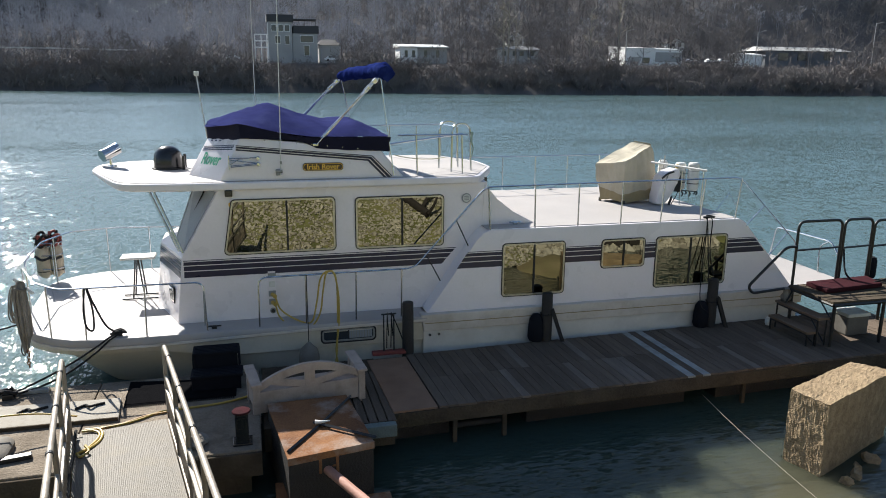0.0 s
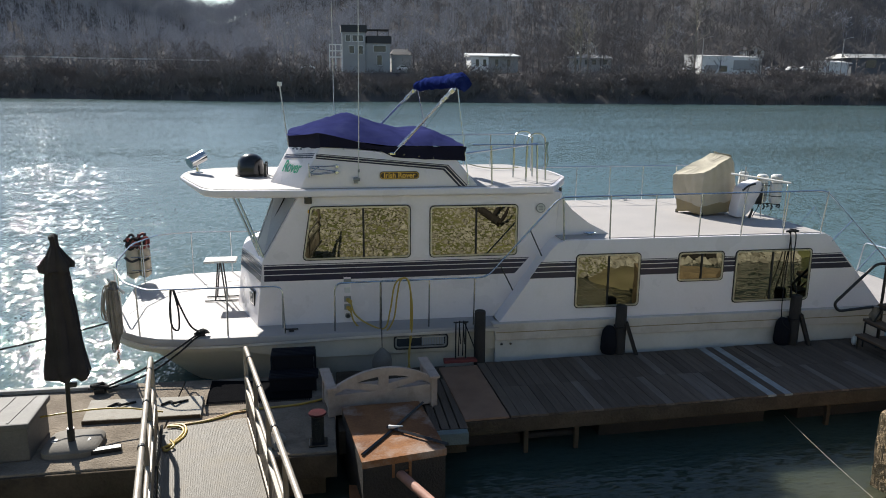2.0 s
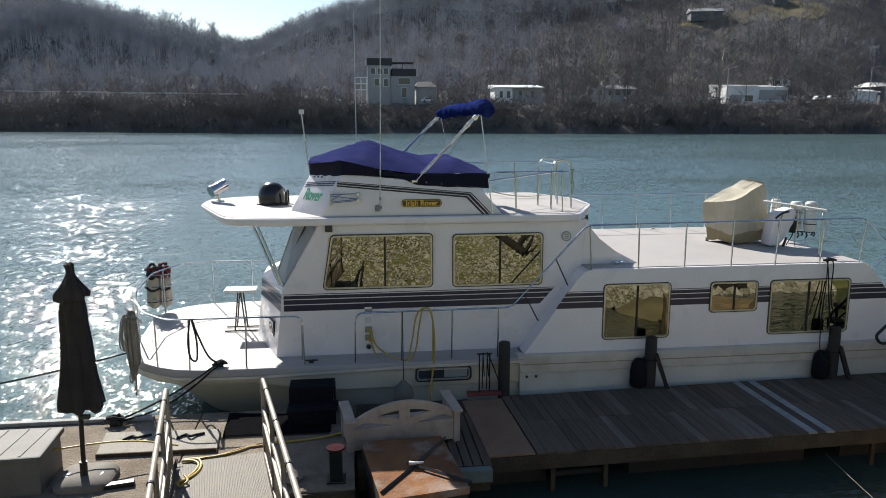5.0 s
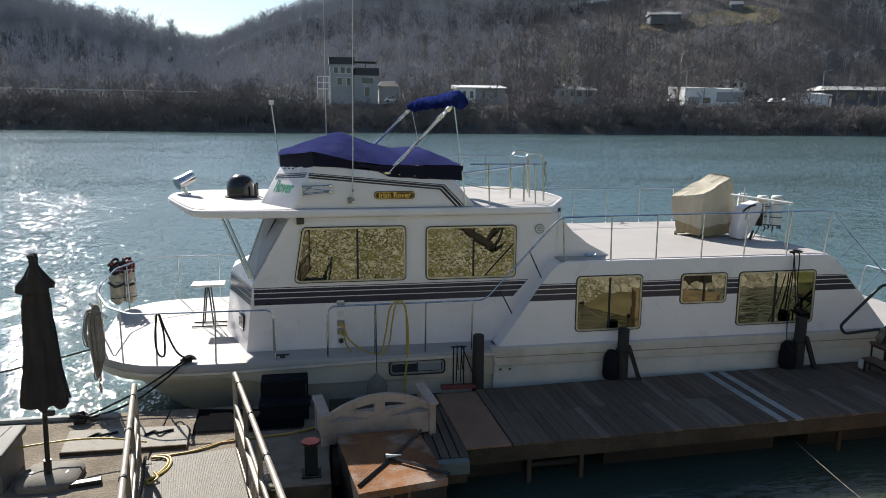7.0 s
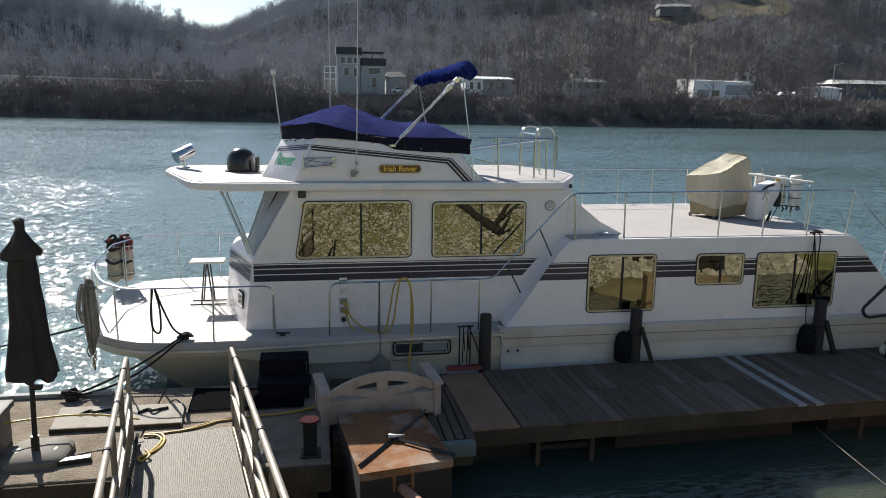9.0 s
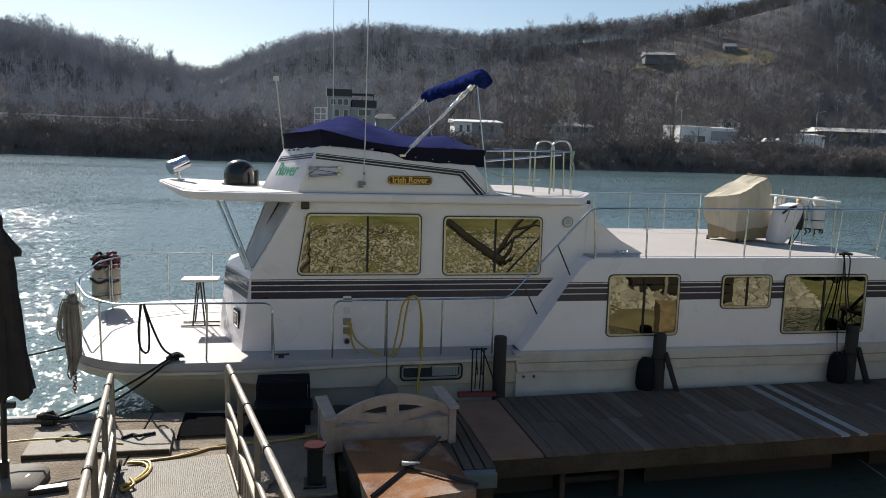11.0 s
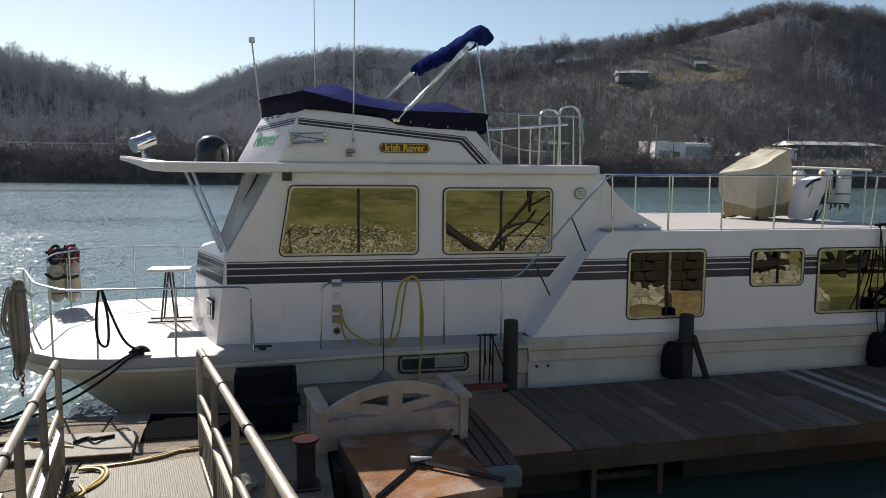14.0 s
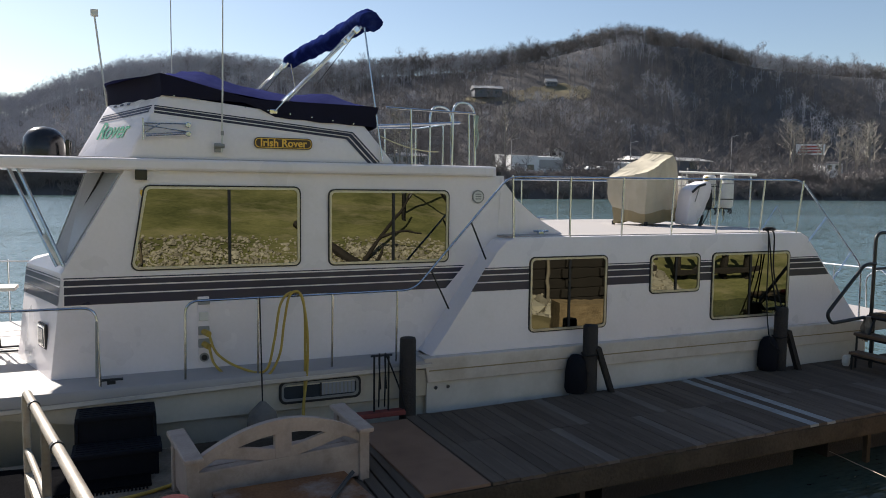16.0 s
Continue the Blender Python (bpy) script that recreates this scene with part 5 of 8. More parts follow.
# a ribbed tread plate: low ridges that run its whole length
prof = []
for i in range(58):
    v = -0.555 + i * 0.0191
    prof += [(v, 0.0), (v + 0.010, 0.0), (v + 0.013, 0.0014), (v + 0.016, 0.0014)]
part("tread_plate", loft(bmesh.new(), [[gp(u, v, h) for v, h in prof] for u in (0.0, L)], cap=False, closed=False), "ramp", gang, "ribbed beige tread plate")
slat_mesh = mesh_of("side_slat", obox(Matrix.Identity(4), 0.012, 0.045, 0.40), "gpost")
for s in (-1, 1):
    v = s * HWD
    part("handrail", T([gp(0.0, v, 0.10), gp(-0.02, v, 1.0), gp(0.10, v, 1.05), gp(L, v, 1.05)], 0.029, 12, round_=0.10), "galv", gang, smooth=True)
    part("mid_rail", T([gp(0.0, v, 0.60), gp(L, v, 0.60)], 0.023, 10), "galv", gang, smooth=True)
    for h, k in ((0.41, 0.022), (-0.03, 0.03)):
        part("chord", loft(bmesh.new(), [[gp(u, v + q, h + r) for q, r in ((-0.022, -k), (0.022, -k), (0.022, k), (-0.022, k))] for u in (-0.05, L)]), "galv", gang)
    part("end_post", loft(bmesh.new(), [[gp(u, v + q, h) for u, q in ((-0.05, -0.022), (-0.005, -0.022), (-0.005, 0.022), (-0.05, 0.022))] for h in (-0.06, 0.43)]), "gpost", gang)
    for i in range(4):
        u = 1.27 + i * 1.27
        part("post", T([gp(u, v, 0.0), gp(u, v, 1.05)], 0.027, 10), "gpost", gang, smooth=True)
    for i in range(40):
        ob = new("side_slat", slat_mesh)
        ob.parent = gang
        ob.matrix_parent_inverse = Matrix.Translation(-BASE[gang.name])
        ob.matrix_basis = Matrix.Translation(gp(0.10 + i * 0.13, v, 0.19)) @ pose(0, 0, 0, 0, 0, math.degrees(math.atan2(-d.x, -d.y)) * -1)
    for u in (0.62, 1.85, 3.1):
        part("collar", T([gp(u - 0.022, v, 1.05), gp(u + 0.022, v, 1.05)], 0.037, 12), "blackm", gang)


# ---------------------------------------------------------------- boat: canvas, bimini, aerials
def curve(pts, n=10):
    """A smooth line through the points."""
    P = [Vector(p) for p in pts]
    P = [P[0] * 2 - P[1]] + P + [P[-1] * 2 - P[-2]]
    out = []
    for i in range(1, len(P) - 2):
        for j in range(n):
            t = j / n
            out.append(0.5 * ((2 * P[i]) + (P[i + 1] - P[i - 1]) * t + (2 * P[i - 1] - 5 * P[i] + 4 * P[i + 1] - P[i + 2]) * t * t + (3 * P[i] - P[i - 1] - 3 * P[i + 1] + P[i + 2]) * t ** 3))
    return out + [P[-2]]


# flybridge cover: a dark skirt round the coaming and a sagging blue top
def skirt_ring(k):
    out = []
    for (x0, y0, z0), lift in zip(C1, (0.24, 0.22, 0.22, 0.24, 0.24, 0.24)):
        s = 1.012 + 0.012 * k
        zz = z0 - 0.05 + (lift + 0.02) * k
        out.append((2.4 + (x0 - 2.4) * s + (0.14 if x0 > 3 else 0.0), YC + (y0 - YC) * s, zz))
    return out


def dense(ring, n=14):
    pts = []
    for a, b in zip(ring, ring[1:] + ring[:1]):
        pts += [Vector(a).lerp(Vector(b), i / n) for i in range(n)]
    return pts


def crumple(p, amount, f=3.0):
    return p + Vector((noise.noise(p * f), noise.noise(p * f + Vector((7, 1, 3))), noise.noise(p * f + Vector((2, 9, 5))))) * amount


lo, hi = dense(skirt_ring(0)), dense(skirt_ring(1))
# the skirt dips abaft the seats, its hem with it
for ring, zs in ((lo, [4.05, 4.02, 4.02, 3.87, 3.83, 3.80]), (hi, [4.28, 4.13, 4.06, 4.05, 4.05, 4.04])):
    for p in ring:
        if p.x > 1.46 and abs(p.y - YC) > 1.4:
            p.z = float(np.interp(p.x, [1.49, 2.1, 2.4, 2.62, 3.2, 3.9], zs))
mid1 = [a.lerp(b, 0.5) for a, b in zip(lo, hi)]
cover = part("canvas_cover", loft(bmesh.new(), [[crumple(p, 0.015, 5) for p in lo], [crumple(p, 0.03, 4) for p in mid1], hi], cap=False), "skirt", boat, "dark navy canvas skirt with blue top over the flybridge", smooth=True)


def cover_top():
    bm = bmesh.new()
    nx, ny = 34, 26
    rows = []
    for i in range(nx + 1):
        u = i / nx
        row = []
        for j in range(ny + 1):
            v = j / ny * 2 - 1
            wy = 1.585 if u > 0.2 else 1.0 + 0.585 * math.sqrt(min(1, u / 0.2))
            x = 0.90 + u * 2.99
            y = YC + v * wy
            edge = float(np.interp(x, [0.9, 1.48, 2.1, 2.6, 3.9], [4.20, 4.27, 4.13, 4.06, 4.05]))
            ridge = float(np.interp(x, [0.9, 1.4, 1.93, 2.5, 2.95, 3.45, 3.89], [4.20, 4.38, 4.52, 4.34, 4.22, 4.25, 4.06]))
            k = 1 - abs(v) ** float(np.interp(x, [1.5, 2.2, 2.7, 3.3], [1.5, 1.7, 2.6, 5.0]))
            z = edge + (ridge - edge) * k
            dp = math.hypot(x - 2.0, (y - YC) * 0.75)
            z += 0.07 * math.exp(-dp / 0.16)
            ang = math.atan2(y - YC, x - 2.0)
            fold = 0.055 * max(0.0, math.cos(ang * 5 + 0.6)) ** 6 * min(1.0, dp * 3) * k * max(0.0, 1.2 - dp) + 0.03 * noise.noise(Vector((x * 2.2, y * 2.2, 0.4))) * k
            fold += 0.012 * noise.noise(Vector((x * 7, y * 5, 1.4))) * k
            row.append(bm.verts.new((x, y, z + fold)))
        rows.append(row)
    for a, b in zip(rows, rows[1:]):
        for j in range(ny):
            bm.faces.new((a[j], b[j], b[j + 1], a[j + 1]))
    return bm


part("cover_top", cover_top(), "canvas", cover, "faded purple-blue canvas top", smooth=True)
for i in range(9):
    x = 1.6 + i * 0.25
    z = float(np.interp(x, [1.48, 3.74], [4.07, 3.83]))
    part("snap", lathe((x, YC - 1.62, z - 0.02), [(0.0, 0.0), (0.010, 0.0), (0.010, 0.012), (0.0, 0.012)], 8), "steel", cover)

# bimini folded back on two pairs of poles
spine = curve([(3.87, YC - 1.50, 4.97), (3.89, YC - 1.45, 5.09), (3.87, YC - 1.30, 5.14), (3.81, YC - 0.7, 5.13), (3.70, YC + 0.3, 5.10), (3.60, YC + 1.0, 5.07), (3.50, YC + 1.42, 5.03), (3.46, YC + 1.55, 4.98)], 10)
rows = []
for i, c in enumerate(spine):
    u = i / (len(spine) - 1)
    fat = 0.035 + 0.085 * min(1.0, 7 * u, 9 * (1 - u)) * (1.12 - 0.38 * u)
    row = []
    for j in range(26):
        a = 2 * math.pi * j / 26
        pleat = 1 + 0.12 * math.sin(c.y * 24 + 3 * math.sin(c.y * 3) + 0.8 * math.sin(a * 2)) * max(0.0, math.sin(a))
        p = c + Vector((math.cos(a) * fat * 1.0, 0, (math.sin(a) * 1.02 - 0.12) * fat * pleat))
        row.append(crumple(crumple(p, 0.03, 4.0), 0.02, 16))
    rows.append(row)
bim = part("bimini", loft(bmesh.new(), rows), "boot", boat, "rolled blue canvas bimini folded on polished poles", smooth=True)
for foot, head, brace in (((2.64, YC - 1.60, 3.93), (3.74, YC - 1.47, 5.02), (3.95, YC - 1.66, 3.40)), ((2.40, YC + 1.56, 3.97), (3.42, YC + 1.30, 4.97), (3.72, YC + 1.58, 3.80))):
    f, h = Vector(foot), Vector(head)
    for dx, dy, dz, hx in ((0.0, 0.0, 0.0, 0.0), (0.055, 0.035, -0.01, -0.05), (0.03, -0.035, 0.0, -0.09)):
        part("pole", T([f + Vector((dx, dy, dz)), h + Vector((hx, dy * 0.6, -0.02 + hx * 0.35))], 0.0165 if hx > -0.08 else 0.011, 10), "chrome", bim, smooth=True)
    part("strut", T([h + Vector((0.03, -0.03, -0.03)), brace], 0.0105, 6), "steel", bim, smooth=True)
    part("lashing", T([h.lerp(f, 0.10) + Vector((0.03, -0.02, 0)), h.lerp(f, 0.55) + Vector((0.12, 0.3, -0.1))], 0.004, 5), "rope", bim)
    for k, w in ((0.06, 0.085), (0.16, 0.06), (0.20, 0.05)):
        part("knuckle", obox(look(h.lerp(f, k), f), w * 0.7, 0.075, w, 0.012), "chrome", bim)
    part("hinge", obox(Matrix.Translation(f + Vector((0.02, 0, 0.0))), 0.09, 0.07, 0.05, 0.012), "chrome", bim)

part("aerial", T([(2.08, YC - 1.68, 3.45), (2.10, YC - 1.68, 4.2), (2.14, YC - 1.66, 7.2)], 0.012, 6, 0.006), "white", boat, "tall thin white whip aerial", smooth=True)
am = part("aerial_mount", obox(Matrix.Translation((2.05, YC - 1.655, 3.50)), 0.09, 0.06, 0.10, 0.01), "grey", boat)
part("ratchet", T([(2.0, YC - 1.69, 3.52), (2.11, YC - 1.69, 3.52)], 0.025, 8), "grey", am)
part("clamp", obox(Matrix.Translation((2.09, YC - 1.68, 3.66)), 0.03, 0.05, 0.05, 0.006), "grey", am)
part("aerial", T([(1.76, YC + 1.60, 4.05), (1.76, YC + 1.60, 7.0)], 0.011, 6, 0.005), "white", boat, smooth=True)
part("aerial", T([(0.92, YC - 0.6, 3.98), (0.81, YC - 0.6, 5.02)], 0.012, 6), "white", boat, "short aerial with a square cap", smooth=True)
part("aerial_cap", B(0.77, 0.85, YC - 0.64, YC - 0.56, 5.01, 5.085, bevel=0.01), "white", boat)

# black dome and chrome searchlight on the overhang
dome = part("dome", lathe((0.18, YC + 0.25, 3.37), [(0.0, 0.0), (0.25, 0.0), (0.255, 0.05), (0.25, 0.17), (0.225, 0.28), (0.17, 0.36), (0.095, 0.40), (0.0, 0.415)], 32), "blackp", boat, "glossy black satellite dome", smooth=True)
part("dome_base", lathe((0.18, YC + 0.25, 3.367), [(0.0, 0.0), (0.29, 0.0), (0.29, 0.03), (0.0, 0.03)], 28), "blackrub", dome)
for a in (-0.5, 1.2):
    part("tab", B(0.43, 0.48, YC + a * 0.2 + 0.1, YC + a * 0.2 + 0.16, 3.37, 3.62, bevel=0.008), "blackp", dome)
sl = part("searchlight", T([(-0.90, YC + 0.235, 3.62), (-0.88, YC + 0.25, 3.63), (-0.71, YC + 0.39, 3.72), (-0.68, YC + 0.415, 3.735)], 0.102, 24), "chrome", boat, "chrome searchlight", smooth=True)
part("lens", T([(-0.918, YC + 0.22, 3.611), (-0.91, YC + 0.227, 3.615)], 0.09, 22), "steel", sl)
part("bezel", T([(-0.915, YC + 0.222, 3.612), (-0.87, YC + 0.26, 3.635)], 0.111, 24), "chrome", sl, smooth=True)
part("stand", T([(-0.78, YC + 0.3, 3.42), (-0.80, YC + 0.3, 3.58)], 0.035, 10, 0.022), "chrome", sl, smooth=True)
part("foot", lathe((-0.78, YC + 0.3, 3.42), [(0, 0), (0.09, 0), (0.08, 0.025), (0, 0.025)], 16), "chrome", sl)

# struts that hold up the overhang
for a, b in (((0.08, YC - 1.45, 3.25), (0.49, YC - 1.64, 2.23)), ((-0.04, YC - 1.15, 3.25), (0.41, YC - 1.42, 2.21))):
    part("overhang_strut", T([a, b], 0.020, 8), "steel", boat, smooth=True)
part("rope_bundle", T([(0.46, YC - 1.62, 2.25), (0.40, YC - 1.58, 2.37), (0.36, YC - 1.55, 2.46), (0.31, YC - 1.50, 2.55)], 0.026, 8), "white", boat, smooth=True)

# folded boarding brackets, name plate, lettering
br = part("boat_hook_rack", T([(1.29, YC - 1.67, 3.735), (1.72, YC - 1.68, 3.745)], 0.008, 8), "steel", boat, "folded steel bracket on the coaming", smooth=True)
for a, b in (((1.29, 3.715), (1.72, 3.66)), ((1.31, 3.62), (1.72, 3.655)), ((1.31, 3.60), (1.70, 3.635)), ((1.30, 3.64), (1.45, 3.735))):
    part("bar", T([(a[0], YC - 1.69, a[1]), (b[0], YC - 1.69, b[1])], 0.007, 8), "steel", br, smooth=True)
for z in (3.64, 3.735):
    part("clip", obox(pose(1.735, YC - 1.655, z, 0, 20, 0), 0.055, 0.07, 0.055, 0.012), "steel", br)
    part("pin", T([(1.735, YC - 1.70, z), (1.735, YC - 1.68, z)], 0.022, 10), "steel", br)
part("end_plate", B(1.275, 1.29, YC - 1.705, YC - 1.62, 3.56, 3.79, bevel=0.005), "steel", br)
plate = part("name_plate", loft(bmesh.new(), [[(x, YC - 1.60, z) for x, z in rounded(2.44, 3.10, 3.51, 3.635, 0.05)], [(x, YC - 1.645, z) for x, z in rounded(2.44, 3.10, 3.51, 3.635, 0.05)]]), "brown", boat, "dark brown name plate with gold letters")
part("plate_rim", ring_y(rounded(2.45, 3.09, 3.52, 3.625, 0.045), rounded(2.457, 3.083, 3.527, 3.618, 0.042), YC - 1.643, YC - 1.648), "goldp", plate)
words("Irish Rover", pose(2.77, YC - 1.649, 3.572, 90, 0, 0), 0.118, "goldp", plate, depth=0.003, bold=0.0025)
a, b = Vector(C0[0]).lerp(Vector(C1[0]), 0.42), Vector(C0[1]).lerp(Vector(C1[1]), 0.42)
ex = (a - b).normalized()
ez = (Vector(C1[0]) - Vector(C0[0])).normalized()
ez = (ez - ex * ez.dot(ex)).normalized()
en = ex.cross(ez)
mm = Matrix((ex, ez, en)).transposed().to_4x4()
mm.translation = a.lerp(b, 0.50) + en * 0.008
words("Rover", mm @ Matrix.Translation((-0.03, 0.025, 0)) @ Matrix(((0.88, 0.2, 0, 0), (0, 1.12, 0, 0), (0, 0, 1, 0), (0, 0, 0, 1))), 0.265, "green", boat, depth=0.002, bold=0.003)
for i in range(3):
    c = Vector(C0[0]).lerp(Vector(C1[0]), 0.90).lerp(Vector(C0[1]).lerp(Vector(C1[1]), 0.90), 0.55 + i * 0.13) + en * 0.006
    m2 = mm.copy()
    m2.translation = c
    part("mark", obox(m2, 0.06, 0.025, 0.003), "navy", boat)
# round badge on the rear fairing
part("badge", T([(5.22, YS + 0.002, 2.98), (5.22, YS - 0.006, 2.98)], 0.085, 24), "grey", boat, "round grey badge")
part("badge_face", T([(5.22, YS - 0.004, 2.98), (5.22, YS - 0.010, 2.98)], 0.068, 24), "white", boat)
for i in range(3):
    part("mark", B(5.18, 5.26, YS - 0.014, YS - 0.009, 2.945 + i * 0.03, 2.958 + i * 0.03), "grey", boat)

# oval port in the canted front
a, b = Vector(P0[0]).lerp(Vector(P1[0]), 0.37), Vector(P0[1]).lerp(Vector(P1[1]), 0.37)
ex = (a - b).normalized()
mm = Matrix((ex, Vector((0, 0, 1)), ex.cross(Vector((0, 0, 1))))).transposed().to_4x4()
mm.translation = a.lerp(b, 0.66) + ex.cross(Vector((0, 0, 1))) * 0.012
port = part("porthole", obox(mm, 0.30, 0.27, 0.03, 0.014), "blackrub", boat, "small rounded port in the canted front")
part("rim", obox(mm @ pose(0, 0, 0.006), 0.27, 0.24, 0.03, 0.012), "chrome", port)
part("pane", obox(mm @ pose(0, 0, 0.012), 0.21, 0.18, 0.03, 0.012), "pane", port)

# shore power inlets
inl = part("inlet_panel", B(1.80, 1.92, YS - 0.012, YS, 1.12, 1.86, bevel=0.004), "gel", boat, "column of shore power inlets")
part("vent", B(1.80, 1.93, YS - 0.03, YS - 0.008, 1.77, 1.83, bevel=0.006), "grey", inl)
part("switch", B(1.81, 1.91, YS - 0.03, YS - 0.008, 1.59, 1.69, bevel=0.01), "white", inl)
part("socket", B(1.80, 1.92, YS - 0.04, YS - 0.008, 1.43, 1.53, bevel=0.012), "grey", inl)
part("socket", B(1.80, 1.92, YS - 0.04, YS - 0.008, 1.29, 1.39, bevel=0.012), "grey", inl)
part("plug", T([(1.86, YS - 0.03, 1.47), (1.90, YS - 0.14, 1.46)], 0.034, 10), "yellow", inl, smooth=True)
part("plug", T([(1.86, YS - 0.03, 1.33), (1.90, YS - 0.14, 1.32)], 0.034, 10), "yellow", inl, smooth=True)
part("water_inlet", T([(1.86, YS - 0.006, 1.18), (1.86, YS - 0.025, 1.18)], 0.05, 16), "grey", inl)
part("cap", T([(1.86, YS - 0.02, 1.18), (1.86, YS - 0.045, 1.18)], 0.032, 14), "blackrub", inl)


YK = YR - 0.03
single("power_cord", T(curve([(1.90, YS - 0.14, 1.46), (1.98, YS - 0.2, 1.25), (2.20, YS - 0.3, 1.10), (2.45, YK, 1.08), (2.55, YK, 1.40), (2.62, YK, 1.80), (2.74, YK, 1.93), (2.87, YK, 1.84), (2.89, YK, 1.3), (2.86, YK - 0.06, 0.6), (2.82, YK - 0.15, 0.38)]), 0.014, 8), "yellow", "yellow shore power cord looped over the side rail", "power cord", "power cords", smooth=True)
single("power_cord", T(curve([(1.90, YS - 0.14, 1.32), (1.96, YS - 0.2, 1.12), (2.15, YS - 0.3, 0.97), (2.42, YK, 0.98), (2.60, YK, 1.22), (2.66, YK, 1.60), (2.72, YK - 0.02, 1.90), (2.84, YK - 0.02, 1.90), (2.91, YK - 0.02, 1.5), (2.90, YK - 0.04, 1.0), (2.84, YK - 0.1, 0.6), (2.86, YK - 0.2, 0.36)]), 0.014, 8), "yellow", "yellow shore power cord looped over the side rail", "power cord", "power cords", smooth=True)

# round fender on a line
fen = thing("fender", (2.39, 11.96, 0.2), "dirty white round fender hanging from the rail", "fender", "fenders")
part("body", lathe((2.39, 11.95, 0.22), [(0.0, 0.0), (0.07, 0.01), (0.14, 0.08), (0.165, 0.2), (0.165, 0.36), (0.14, 0.46), (0.07, 0.53), (0.035, 0.57), (0.0, 0.58)], 20), "sand", fen, smooth=True)
part("line", T([(2.39, 11.95, 0.79), (2.40, YR - 0.02, 1.89)], 0.008, 6), "rope", fen)

# mooring cleats on the deck edge
def cleat(x, y, z, name="cleat", mat_="blackm"):
    c = part(name, T([(x - 0.11, y, z + 0.05), (x + 0.11, y, z + 0.05)], 0.014, 8), mat_, boat, smooth=True)
    part("foot", B(x - 0.04, x + 0.04, y - 0.02, y + 0.02, z, z + 0.045, bevel=0.006), mat_, c)


cleat(-0.50, YR + 0.08, 1.05)
cleat(0.92, YR + 0.07, 1.05)
cleat(6.1, YR + 0.35, 2.485, mat_="steel")
cleat(8.3, YC + 1.9, 2.485, mat_="steel")
part("chain", T([(0.80, YR - 0.01, 1.72), (0.79, YR - 0.015, 1.15)], 0.012, 5), "grey", boat)

# rails of the upper deck, with the ladder's hoops
Z3 = 3.37
rail([(4.05, YC - 1.50, 4.06), (5.30, YC - 1.42, 4.05)], name="upper_rail")
for x, y in ((4.39, YC - 1.5), (5.22, YC - 1.42)):
    rail([(x, y, Z3), (x - 0.02, y, 4.06)], name="stanchion")
rail([(4.05, YC + 1.50, 4.02), (5.55, YC + 1.25, 4.05), (5.62, YC + 0.3, 4.05)], name="upper_rail")
for x, y in ((4.45, YC + 1.46), (5.0, YC + 1.36), (5.5, YC + 1.26), (5.62, YC + 0.4)):
    rail([(x, y, Z3), (x, y, 4.04)], name="stanchion")
rail([(3.95, YC - 1.0, 3.86), (5.45, YC - 0.6, 4.0)], name="upper_rail", r=0.018)
for y, dx in ((YC - 1.10, 0.0), (YC - 0.50, -0.08)):
    part("ladder_hoop", T(fillet([(5.09 + dx, y - 0.05, Z3), (5.10 + dx, y - 0.05, 4.22), (5.46 + dx, y + 0.07, 4.22), (5.49 + dx, y + 0.07, Z3)], 0.18, 8), 0.017, 8), "steel", boat, "curved steel ladder hoop", smooth=True)
part("rag", T(curve([(5.50, YC - 1.05, 4.06), (5.47, YC - 1.08, 3.92), (5.52, YC - 1.05, 3.78), (5.49, YC - 1.06, 3.62)]), 0.028, 7, 0.008), "rag", boat, "faded green rag tied to the hoop")
part("gate_rope", T(sag((4.0, YC - 1.4, 3.72), (5.08, YC - 0.7, 3.58), 0.05), 0.008, 6), "paleline", boat)
part("ladder_bracket", B(5.62, 5.66, YC - 1.48, YC - 1.44, 3.02, 3.30), "blackm", boat)

